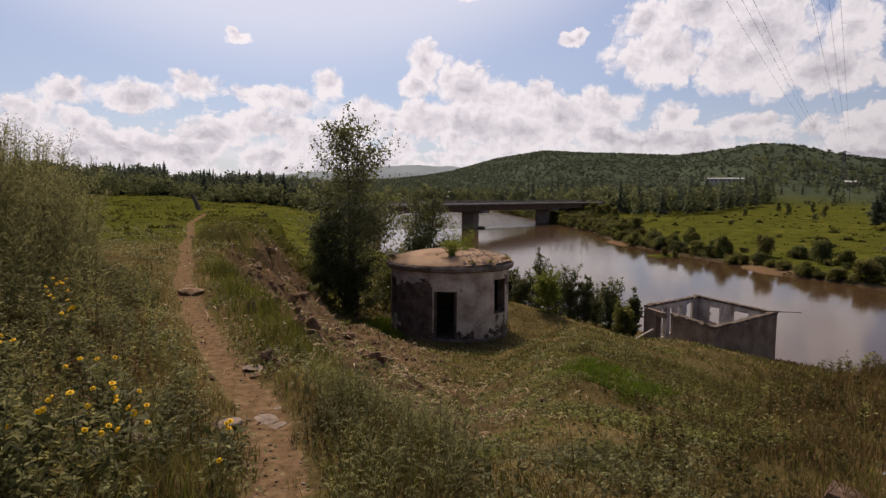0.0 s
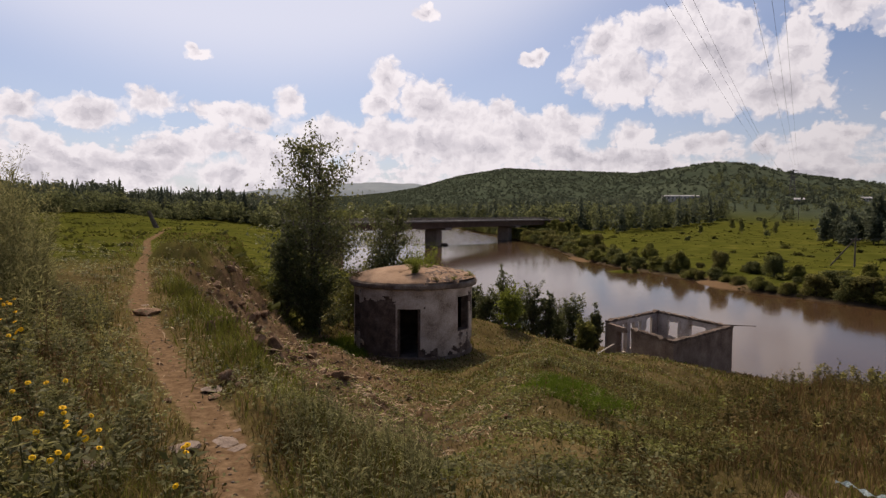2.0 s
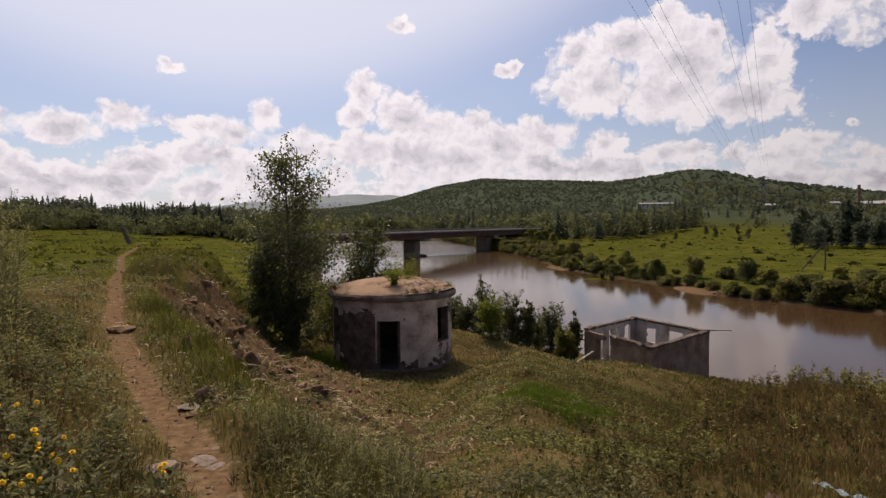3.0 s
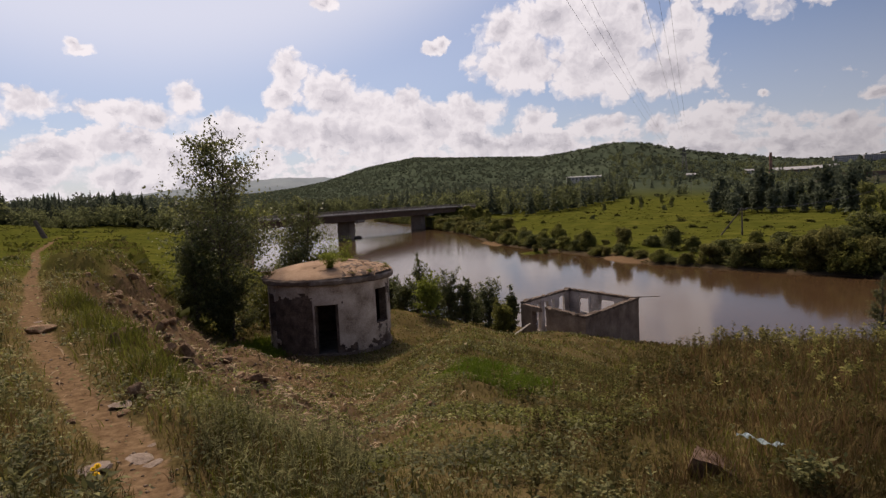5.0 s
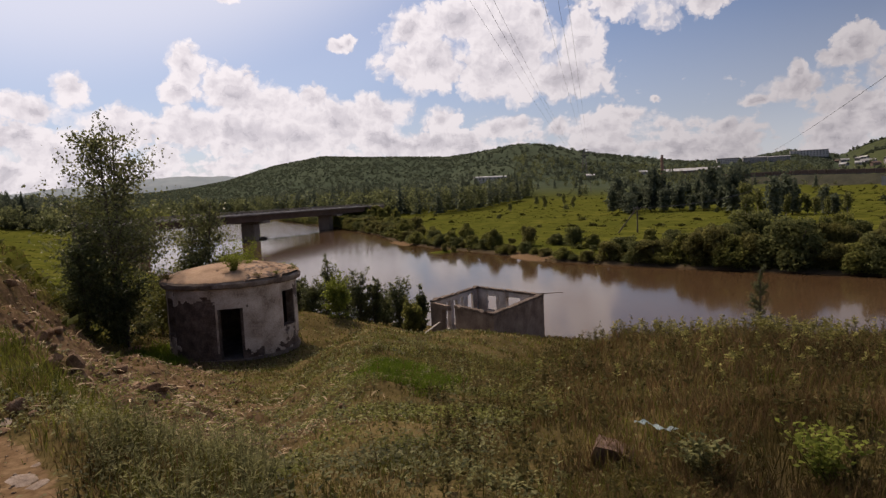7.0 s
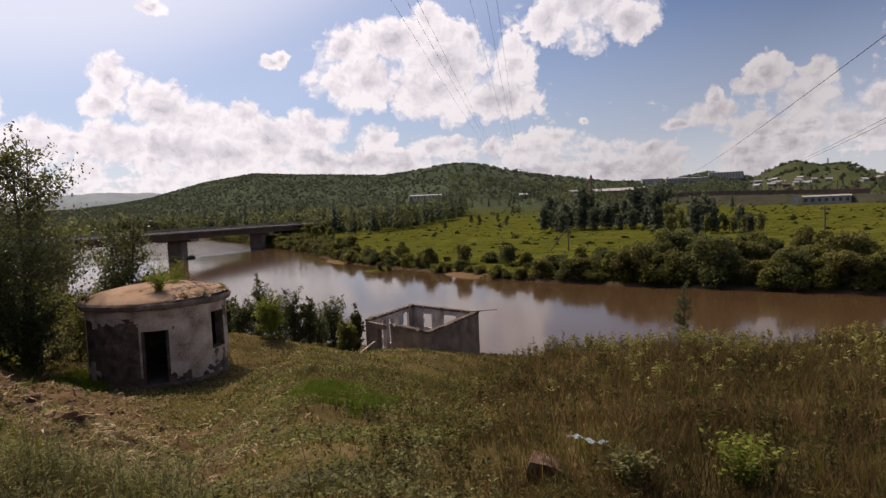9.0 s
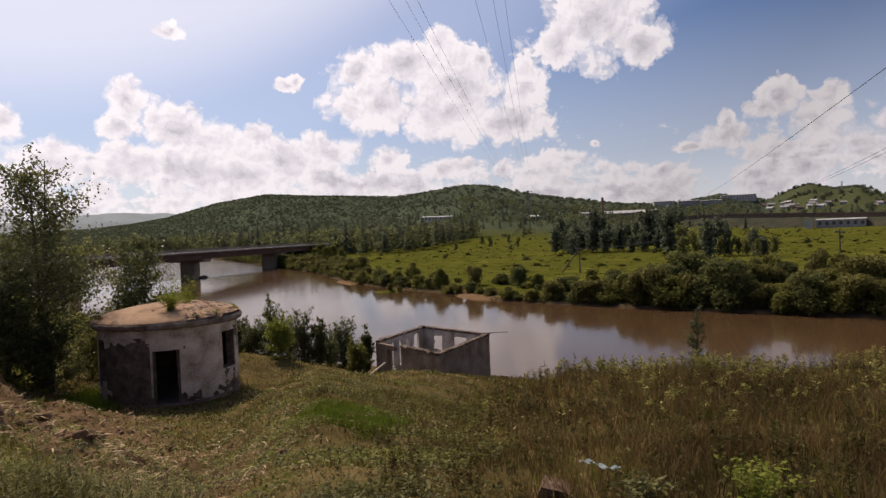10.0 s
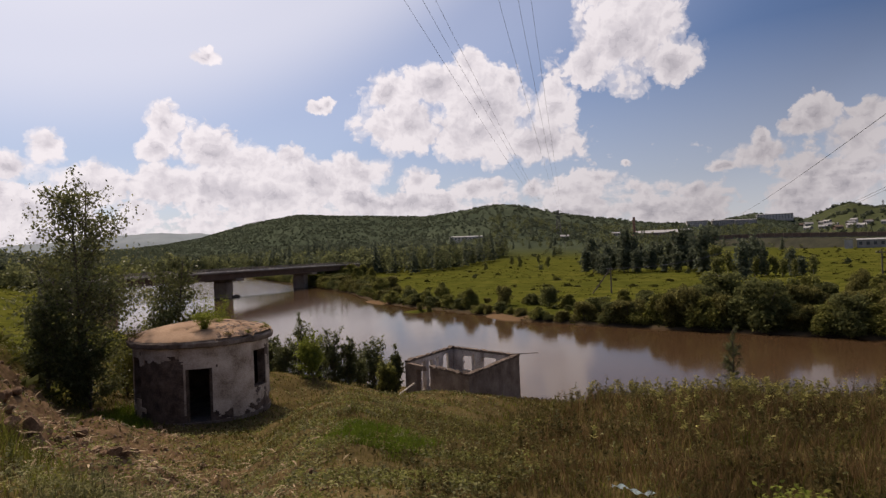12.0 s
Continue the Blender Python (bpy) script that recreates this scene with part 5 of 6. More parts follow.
def keep_dry(x, y, r, a):
    k = (1 - bare_here(x, y)) * (1 - 0.95 * rubble_at(x, y) * (ripple(x, y, 2.0, 17.0) < 0.45)) * (side(x, y, SHORE) > 0.2) * ~indoors(x, y) * (1 - 0.75 * ease(0.2, 0.9, lush_here(x, y)))
    return k * np.clip(0.55 + 0.6 * ripple(x, y, 2.3, 1.0) + 0.35 * ease(14, 34, a), 0.12, 1) * (1 - 0.6 * ease(0.5, 1.2, -side(x, y, TRAIL)))


def keep_green(x, y, r, a):
    k = (1 - bare_here(x, y)) * (1 - 0.93 * rubble_at(x, y) * (ripple(x, y, 2.0, 17.0) < 0.45)) * (side(x, y, SHORE) > 0.2) * ~indoors(x, y) * (1 - 0.75 * ease(0.2, 0.9, lush_here(x, y)))
    return k * np.clip(0.45 - 0.6 * ripple(x, y, 2.3, 1.0) - 0.3 * ease(20, 40, a), 0.08, 1) * (1 - 0.6 * ease(0.5, 1.2, -side(x, y, TRAIL)))


def tall_turf(x, y, r, n):
    a = np.degrees(np.arctan2(x, y))
    brow = ease(20, 42, a) * 0.13
    verge = 0.11 * np.exp(-((np.abs(side(x, y, TRAIL)) - 0.75) / 0.4) ** 2)
    return 0.06 + brow + verge + 0.11 * np.clip(ripple(x, y, 1.6, 3.0), 0, 1) * ease(1.1, 0.4, rubble_at(x, y)) + 0.10 * ease(4, -2, a) * ease(6, 3, r)


def keep_brown(x, y, r, a):
    return keep_dry(x, y, r, a) * (ripple(x, y, 2.9, 12.0) > 0.22 - 0.6 * ease(22, 34, a)) * (0.35 + 0.65 * ease(10, 26, a))


for mat, n, keep, text in ((GRASS_BROWN, 190000, keep_brown, "dry brown grass in patches on the bank"), (GRASS_DRY, 150000, keep_dry, "olive and straw coloured grass of the bank"), (GRASS_GREEN, 100000, keep_green, "short green grass of the bank")):
    v, f = blades(n, 1.9, 48, -47, 66, tall_turf, 0.0042, keep)
    tagged(link_mesh("grass", v, f, [mat]), text, "grass", kind="stuff")
for mat, n, keep, text in ((GRASS_DRY, 60000, keep_dry, "olive grass farther down the slope"), (GRASS_GREEN, 60000, keep_green, "green grass farther down the slope")):
    v, f = blades(n, 13, 48, -20, 50, lambda x, y, r, n: 0.10 + 0.16 * np.clip(ripple(x, y, 2.6, 3.0), 0, 1) + 0.12 * ease(20, 34, np.degrees(np.arctan2(x, y))), 0.0065, keep)
    tagged(link_mesh("grass", v, f, [mat]), text, "grass", kind="stuff")
for mat, n, text in ((GRASS_DRY, 60000, "olive grass round and behind the viewpoint"), (GRASS_GREEN, 45000, "green grass round and behind the viewpoint")):
    v, f = blades(n, 0.8, 16, 66, 313, lambda x, y, r, n: 0.06 + 0.10 * np.clip(ripple(x, y, 1.6, 3.0), 0, 1), 0.0055, lambda x, y, r, a: (1 - bare_here(x, y)) * np.clip(0.6 + 0.5 * ripple(x, y, 2.3, 1.0), 0.15, 1))
    tagged(link_mesh("grass", v, f, [mat]), text, "grass", kind="stuff")
v, f = blades(14000, 0.5, 2.3, -47, 66, lambda x, y, r, n: np.full(n, 0.08), 0.006, lambda x, y, r, a: 1 - bare_here(x, y))
tagged(link_mesh("grass", v, f, [GRASS_DRY]), "short trodden grass at the viewpoint", "grass", kind="stuff")
v, f = blades(60000, 7.5, 14, 9, 23, lambda x, y, r, n: np.full(n, 0.17), 0.004, lambda x, y, r, a: 0.7 * ease(0.12, 0.9, lush_here(x, y) + 0.15 * ripple(x, y, 1.0)))
tagged(link_mesh("grass", v, f, [GRASS_LUSH]), "lush bright green grass patch on the slope", "grass", kind="stuff")
v, f = blades(30000, 22, 37, -13, 1, lambda x, y, r, n: np.full(n, 0.30), 0.004, lambda x, y, r, a: ~indoors(x, y) * ease(0.25, 0.8, np.exp(-((x + 2.75) / 1.3) ** 2 - ((y - 29.8) / 3.0) ** 2) + 0.12 * ripple(x, y, 1.4)))
tagged(link_mesh("grass", v, f, [GRASS_LUSH]), "fresh green grass between the round house and the tree", "grass", kind="stuff")
v, f = blades(26000, 6.5, 17, -30, -6, lambda x, y, r, n: np.full(n, 0.30), 0.0045, lambda x, y, r, a: np.exp(-((side(x, y, TRAIL) - 0.8) / 0.32) ** 2) * np.clip(0.6 + 0.8 * ripple(x, y, 1.7, 6.0), 0.1, 1))
tagged(link_mesh("grass", v, f, [GRASS_GREEN]), "tall green grass along the trail's edge", "grass", kind="stuff")


# low broad-leaved weeds
def weeds(n, r0, r1, a0, a1, keep, leaf, lift):
    r = np.exp(rng.uniform(np.log(r0), np.log(r1), n))
    x, y = at_angle(rng.uniform(a0, a1, n), r)
    ok = rng.random(n) < keep(x, y, r, np.degrees(np.arctan2(x, y)))
    x, y, r = x[ok], y[ok], r[ok]
    m = 7
    X = np.repeat(x, m) + rng.normal(0, 0.05, len(x) * m) * np.repeat(r, m) ** 0.35
    Y = np.repeat(y, m) + rng.normal(0, 0.05, len(x) * m) * np.repeat(r, m) ** 0.35
    Z = ground(X, Y) + lift * rng.uniform(0.1, 1.0, len(X))
    size = leaf * (0.55 + np.repeat(r, m) / 14) * rng.uniform(0.6, 1.3, len(X))
    along = rng.normal(0, 1, (len(X), 3)) * np.array([1, 1, 0.35])
    return leaf_arrays(np.stack((X, Y, Z), 1), size, along, rng.normal(0, 0.35, (len(X), 3)) + np.array([0, 0, 1.0]), 0.55)


tagged(link_mesh("low_weeds", *weeds(26000, 2.2, 34, -30, 62, lambda x, y, r, a: np.clip(0.35 - 0.9 * ripple(x, y, 1.9, 4.0), 0.05, 1) * (1 - bare_here(x, y)) * (1 - 0.7 * rubble_at(x, y)) * (1 - 0.85 * ease(20, 31, a)) * ~indoors(x, y) * (side(x, y, SHORE) > 1), 0.045, 0.10), [LEAF_WEED]), "low broad-leaved weeds among the grass", "weeds", kind="stuff")


def stalk_field(places, tall, leaf, leaves, mat, text, name="tall_weeds", slim=0.35, droop=-0.1, bottom=0.15, reach=0.06):
    """Upright weed stalks with leaves all the way up."""
    x, y, h = places[:, 0], places[:, 1], tall
    z = ground(x, y)
    n = len(x)
    lean = rng.normal(0, 0.12, (n, 2)) * h[:, None]
    q = np.linspace(0, 1, 4)
    pts = np.stack((x[:, None] + lean[:, :1] * q ** 1.5, y[:, None] + lean[:, 1:] * q ** 1.5, z[:, None] + h[:, None] * q - 0.03), 2)
    wide = (0.003 + 0.0022 * h)[:, None, None]
    s = np.stack((pts + wide * np.array([1, 0, 0]) * (1 - 0.7 * q)[None, :, None], pts + wide * np.array([-0.5, 0.87, 0]) * (1 - 0.7 * q)[None, :, None], pts + wide * np.array([-0.5, -0.87, 0]) * (1 - 0.7 * q)[None, :, None]), 2).reshape(n, 12, 3)
    fs = np.array([(3 * j + i, 3 * j + (i + 1) % 3, 3 * j + 3 + (i + 1) % 3, 3 * j + 3 + i) for j in range(3) for i in range(3)])
    stems = s.reshape(-1, 3), (fs[None] + (np.arange(n) * 12)[:, None, None]).reshape(-1, 4)
    f = rng.uniform(bottom, 1.0, (n, leaves))
    c = np.stack([x[:, None] + lean[:, :1] * f ** 1.5, y[:, None] + lean[:, 1:] * f ** 1.5, z[:, None] + h[:, None] * f], 2).reshape(-1, 3)
    out = rng.normal(0, 1, (n * leaves, 3)) * np.array([1, 1, 0.3]) + np.array([0, 0, 0.45 + droop])
    c = c + unit(out) * rng.uniform(0, reach, (n * leaves, 1)) * np.repeat(h, leaves)[:, None] * (1.2 - f.reshape(-1, 1))
    size = leaf * rng.uniform(0.6, 1.3, n * leaves) * (1.25 - 0.6 * f.ravel())
    return tagged(link_mesh(name, *joined([stems, leaf_arrays(c, size, out, rng.normal(0, 0.5, (n * leaves, 3)) + np.array([0, 0, 1.0]), slim)]), [mat]), text, "weeds", kind="stuff")


def patch(n, keep, r0, r1, a0, a1):
    r = np.sqrt(rng.uniform(r0 ** 2, r1 ** 2, n))
    x, y = at_angle(rng.uniform(a0, a1, n), r)
    ok = (rng.random(n) < keep(x, y, r)) & (np.hypot(x - 2.43, y - 3.52) > 0.32) & (np.hypot(x - 2.86, y - 3.66) > 0.26)
    return np.stack((x[ok], y[ok]), 1)


left_of = lambda x, y: -side(x, y, TRAIL)
p = patch(4200, lambda x, y, r: ease(0.3, 1.1, left_of(x, y)) * (0.08 + 0.92 * (ripple(x, y, 1.8, 5.0) > -0.1)), 2.6, 13, -50, -14)
stalk_field(p, (0.28 + 0.30 * ease(0.6, 2.2, left_of(p[:, 0], p[:, 1])) * rng.uniform(0.5, 1.5, len(p))), 0.062, 30, LEAF_WEED, "dense dark green weeds left of the trail", slim=0.36, reach=0.10)
p = patch(1900, lambda x, y, r: ease(0.9, 2.2, left_of(x, y)) * (ripple(x, y, 3.1, 8.0) > -0.1), 3.5, 15, -50, -20)
stalk_field(p, rng.uniform(0.55, 1.15, len(p)) * (0.75 + 0.35 * ease(2, 5, left_of(p[:, 0], p[:, 1]))), 0.05, 70, LEAF_WORMWOOD, "grey-green wormwood growing beside the trail", "wormwood", 0.25, reach=0.16)
cx, cy = at_angle(-33.4, 10.5)
d = rng.normal(0, 1, (640, 2)) * np.array([1.15, 1.7])
p = np.stack((cx + d[:, 0] - 0.9, cy + d[:, 1]), 1)
close = np.degrees(np.arctan2(p[:, 0], p[:, 1])) < -29.0
p, d = p[close], d[close]
stalk_field(p, rng.uniform(1.35, 2.15, len(p)) * np.exp(-0.075 * (d ** 2).sum(1)) + 0.35, 0.074, 220, LEAF_WORMWOOD, "tall feathery wormwood thicket on the bank", "wormwood_thicket", 0.24, 0.25, 0.05, 0.17)
p = patch(6000, lambda x, y, r: ease(10, 26, np.degrees(np.arctan2(x, y))) * (0.4 + 0.6 * (ripple(x, y, 1.4, 6.0) > 0.0)) * (1 - lush_here(x, y)), 2.6, 17, 9, 66)
stalk_field(p, rng.uniform(0.12, 0.34, len(p)), 0.042, 22, LEAF_BROW, "knee-high dark weeds on the brow above the river", slim=0.5)
p = patch(2600, lambda x, y, r: ease(31, 43, np.degrees(np.arctan2(x, y))) * ease(4.5, 8.0, r) * (1 - 0.7 * ease(9.5, 11, r)) * (ripple(x, y, 1.9, 9.0) > 0.0), 4.5, 13.5, 24, 66)
stalk_field(p, rng.uniform(0.16, 0.36, len(p)), 0.052, 20, LEAF_PALE, "pale leafy weeds along the brow", slim=0.55, bottom=0.68)
p = patch(330, lambda x, y, r: (np.abs(side(x, y, TRAIL) - 1.1) < 0.75) * 1.0, 3.0, 5.6, -14, 3)
stalk_field(p, rng.uniform(0.20, 0.45, len(p)), 0.06, 24, LEAF_WORMWOOD, "feathery weeds right of the trail", slim=0.15)

# yellow-green creeping weeds in patches before the round house
tagged(link_mesh("creeping_weeds", *weeds(9000, 4.5, 26, -12, 30, lambda x, y, r, a: (ripple(x, y, 2.2, 15.0) > 0.1) * (1 - bare_here(x, y)) * ~indoors(x, y) * (1 - 0.5 * rubble_at(x, y)), 0.042, 0.11), [LEAF_CREEP]), "yellow-green creeping weeds on the slope", "weeds", kind="stuff")
p = patch(900, lambda x, y, r: (ripple(x, y, 1.7, 21.0) > 0.25) * (1 - bare_here(x, y)) * (1 - 0.6 * rubble_at(x, y)) * ~indoors(x, y), 3.5, 24, -14, 32)
stalk_field(p, rng.uniform(0.15, 0.38, len(p)), 0.05, 20, LEAF_WEED, "scattered leafy weeds on the slope", slim=0.5)
p = patch(700, lambda x, y, r: (ripple(x, y, 2.3, 31.0) > 0.3) * (1 - bare_here(x, y)) * ~indoors(x, y), 3.5, 18, 6, 62)
stalk_field(p, rng.uniform(0.22, 0.5, len(p)), 0.035, 16, GRASS_BROWN, "brown withered weed stalks on the slope", "withered_weeds", slim=0.4)
p = patch(900, lambda x, y, r: ease(0.4, 1.2, left_of(x, y)) * (ripple(x, y, 1.5, 41.0) > 0.0), 2.6, 12, -50, -14)
stalk_field(p, rng.uniform(0.25, 0.6, len(p)), 0.05, 24, LEAF_PALE, "pale leafy weeds beside the trail", slim=0.45)
p = patch(1100, lambda x, y, r: ease(0.5, 1.2, left_of(x, y)) * (ripple(x, y, 1.8, 5.0) < 0.05), 2.6, 12, -50, -14)
stalk_field(p, rng.uniform(0.3, 0.75, len(p)), 0.035, 26, GRASS_BROWN, "brown withered stalks beside the trail", "withered_weeds", slim=0.4)


# ---- stones ----
ROCK = material("brown_grey_rock", ((0.098, 0.054, 0.030), (0.215, 0.130, 0.076), (0.36, 0.245, 0.155)), 0.92, 3.0, 24.0, 0.7, 0.03)
SLATE = material("pale_slab_stone", ((0.11, 0.078, 0.058), (0.19, 0.142, 0.112), (0.265, 0.21, 0.172)), 0.9, 4.0, 30.0, 0.5, 0.02)
DARK_ROCK = material("dark_clod", ((0.072, 0.040, 0.022), (0.140, 0.082, 0.046), (0.22, 0.140, 0.085)), 0.95, 3.0, 24.0, 0.8, 0.04)


def rock_mesh(seed, flat, mat, cut=0.35):
    """A broken stone about one metre wide, lying on z = 0."""
    bm = bmesh.new()
    bmesh.ops.create_icosphere(bm, subdivisions=2, radius=0.5)
    g = random.Random(seed)
    planes = [(Vector((g.gauss(0, 1), g.gauss(0, 1), g.gauss(0, 0.7))).normalized(), g.uniform(0.20, 0.40)) for _ in range(8)]
    for v in bm.verts:
        for nrm, d in planes:
            over = v.co.dot(nrm) - d
            if over > 0:
                v.co -= nrm * over * 0.92
        v.co += v.co.normalized() * 0.05 * noise.noise(v.co * 4 + Vector((seed, 0, 0)))
        v.co.z *= flat
    low = min(v.co.z for v in bm.verts)
    for v in bm.verts:
        v.co.z -= low * 0.75
    me = bpy.data.meshes.new("stone")
    bm.to_mesh(me)
    bm.free()
    me.materials.append(mat)
    return me


GRIT = material("brown_grit", ((0.085, 0.057, 0.038), (0.15, 0.104, 0.073), (0.22, 0.163, 0.12)), 0.93, 3.0, 26.0, 0.4)
FOOTING = material("reddish_footing", ((0.065, 0.038, 0.026), (0.125, 0.078, 0.056), (0.19, 0.128, 0.098)), 0.93, 3.0, 26.0, 0.6, 0.03)
ROCKS = [rock_mesh(k, (0.75, 0.6, 0.5, 0.85)[k % 4], ROCK) for k in range(4)]
CLODS = [rock_mesh(10 + k, (0.6, 0.5, 0.75)[k % 3], DARK_ROCK) for k in range(3)]
SLABS = [rock_mesh(20 + k, (0.22, 0.3, 0.18)[k % 3], SLATE) for k in range(3)]


def stone(mesh, x, y, size, turn, label, group="", tip=(0, 0), stretch=1.0):
    ob = new("stone", mesh)
    ob.matrix_world = pose(x, y, float(ground(x, y)) - 0.02, tip[0], tip[1], turn) @ Matrix.Diagonal((size * stretch * 0.72, size * 0.72, size * 0.72, 1))
    return tagged(ob, label, "stone", group)


# single stones on the trail
for k, (x, y, size, turn, kind, stretch) in enumerate(((-4.31, 10.77, 0.55, 10, ROCKS[2], 1.5), (-1.40, 4.85, 0.32, 130, SLABS[0], 1.7), (-1.26, 4.68, 0.2, 60, SLABS[1], 1.5), (-1.83, 6.2, 0.38, 20, SLABS[2], 1.2), (-1.80, 5.95, 0.22, 80, ROCKS[2], 1.3),
                                                     (-2.16, 5.8, 0.17, 30, CLODS[0], 1.0), (-1.62, 4.55, 0.34, 45, SLABS[1], 1.3), (-1.58, 4.98, 0.13, 0, SLABS[2], 1.2), (-1.33, 5.1, 0.19, 70, SLABS[0], 1.2), (-2.05, 4.15, 0.44, 15, SLABS[1], 1.1),
                                                     (-4.75, 11.9, 0.30, 50, SLABS[2], 1.3), (-2.8, 7.3, 0.12, 5, ROCKS[1], 1.0), (-2.55, 7.0, 0.11, 95, ROCKS[2], 1.2), (-1.15, 4.2, 0.10, 20, SLABS[2], 1.4))):
    stone(kind, x, y, size, turn, "flat pale slab lying on the trail" if kind in SLABS else "broken brown stone at the trail's edge", "stones on the trail", stretch=stretch)
# the blocks among the rubble
g = random.Random(3)
for x, y, n, spread, kinds in ((-2.60, 9.49, 5, 0.30, CLODS), (-1.85, 9.57, 5, 0.32, CLODS), (-4.46, 31.18, 4, 0.35, ROCKS), (-4.55, 18.77, 4, 0.30, CLODS), (-1.95, 12.6, 5, 0.5, ROCKS), (-1.3, 11.6, 4, 0.4, ROCKS), (-2.9, 12.4, 3, 0.3, CLODS), (-1.75, 6.35, 4, 0.2, ROCKS), (-1.0, 9.2, 3, 0.4, CLODS), (-3.4, 15.0, 4, 0.7, ROCKS), (-4.6, 19.5, 5, 0.9, CLODS), (-5.0, 22.5, 5, 0.9, CLODS)):
    for _ in range(n):
        stone(g.choice(kinds), x + g.gauss(0, spread), y + g.gauss(0, spread), g.uniform(0.18, 0.52) * min(1.35, y / 10), g.uniform(0, 360), "dark earthy block in the rubble" if kinds is CLODS else "broken brown stone in the rubble", "blocks in the rubble", (g.uniform(-20, 20), g.uniform(-20, 20)))
count = 0
while count < 285:
    x, y = g.uniform(-9, 1.5), g.uniform(6, 28)
    if g.random() < float(rubble_at(np.array(x), np.array(y))) * min(1, 9 / y):
        stone(g.choice(ROCKS + CLODS), x, y, g.uniform(0.10, 0.40), g.uniform(0, 360), "small broken stone in the rubble", "small stones in the rubble", (g.uniform(-25, 25), g.uniform(-25, 25)))
        count += 1
# a slab of old footing, a pale boulder and a stone in the weeds of the brow
block = thing("footing_block", on_ground(2.43, 3.60, 0.05), "reddish brown block of broken footing in the weeds", "block", turn=-38)
bm = box(bmesh.new(), (-0.15, -0.09, -0.02), (0.15, 0.09, 0.14))
bmesh.ops.subdivide_edges(bm, edges=bm.edges[:], cuts=4, use_grid_fill=True)
for v in bm.verts:
    worn_off = worn(v.co.x * 9, v.co.y * 9, v.co.z * 9)
    v.co += v.co.normalized() * 0.022 * worn_off
    v.co.z -= 0.35 * max(0, v.co.x - 0.02) * (v.co.z > 0.1)
    v.co.x *= 1 - 0.5 * max(0, v.co.z)
bmesh.ops.rotate(bm, verts=bm.verts, matrix=Euler((0.12, 0.2, 0)).to_matrix())
part("broken_face", bm, FOOTING, block)
stone(ROCKS[1], 3.59, 2.98, 0.24, 20, "grey stone among the weeds")
stone(ROCKS[3], 5.2, 5.3, 0.2, 70, "grey stone among the weeds")
for x, y in ((7.6, 26.8), (8.1, 27.1), (7.9, 26.5)):
    stone(SLABS[0], x, y, 0.5, g.uniform(0, 360), "pale flat rubble on the grassy slope", "pale rubble on the slope")

# grit and pebbles
pebble = (np.array([(0.5, 0, 0.1), (0, 0.45, 0.15), (-0.5, 0.05, 0.1), (0, -0.5, 0.12), (0.05, 0, 0.5), (0, 0, -0.2)]), np.array([(0, 1, 4), (1, 2, 4), (2, 3, 4), (3, 0, 4), (1, 0, 5), (2, 1, 5), (3, 2, 5), (0, 3, 5)]))
n = 60000
r = np.exp(rng.uniform(np.log(2.4), np.log(30), n))
x, y = at_angle(rng.uniform(-34, 8, n), r)
ok = rng.random(n) < np.maximum(0.05 * bare_here(x, y), rubble_at(x, y) * 0.55 * (0.35 + 0.65 * (ripple(x, y, 1.1, 27.0) > -0.1)))
x, y, r = x[ok], y[ok], r[ok]
size = np.minimum(np.exp(rng.normal(-4.2, 0.75, len(x))), 0.034) * (0.6 + r / 9)
half = rng.random(len(x)) < 0.78
for sel, mat, text in ((half, GRIT, "brown grit and pebbles on trail and rubble"), (~half, SLATE, "pale stone chips on trail and rubble")):
    tagged(link_mesh("gravel", *spread_copies(pebble, np.stack((x[sel], y[sel], ground(x[sel], y[sel])), 1), rng.uniform(0, 6.28, sel.sum()), np.stack((size[sel], size[sel] * 0.7), 1)), [mat]), text, "gravel", kind="stuff")
# dead stalks and twigs lying on the rubble
n = 5200
r = np.exp(rng.uniform(np.log(6), np.log(28), n))
x, y = at_angle(rng.uniform(-26, 14, n), r)
ok = rng.random(n) < rubble_at(x, y) * 0.8 + 0.05
x, y, r = x[ok], y[ok], r[ok]
c = np.stack((x, y, ground(x, y) + 0.03), 1)
STRAW = material("dry_straw", ((0.14, 0.092, 0.052), (0.36, 0.265, 0.165)), 0.9, 5.0, 20.0, 0)
tagged(link_mesh("dry_litter", *leaf_arrays(c, rng.uniform(0.08, 0.34, len(x)) * (0.45 + r / 20), rng.normal(0, 1, (len(x), 3)) * np.array([1, 1, 0.12]), rng.normal(0, 0.2, (len(x), 3)) + np.array([0, 0, 1.0]), 0.10), [STRAW]), "dry stalks lying on the rubble slope", "litter", kind="stuff")


# ---- flowers and clumps ----
PETAL = material("yellow_petal", ((0.72, 0.38, 0.006), (0.84, 0.50, 0.012)), 0.7, 10.0, 60.0, 0.1)
FLOWER_EYE = material("ochre_flower_eye", ((0.60, 0.33, 0.01), (0.70, 0.42, 0.02)), 0.8, 30.0, 90.0, 0.3)


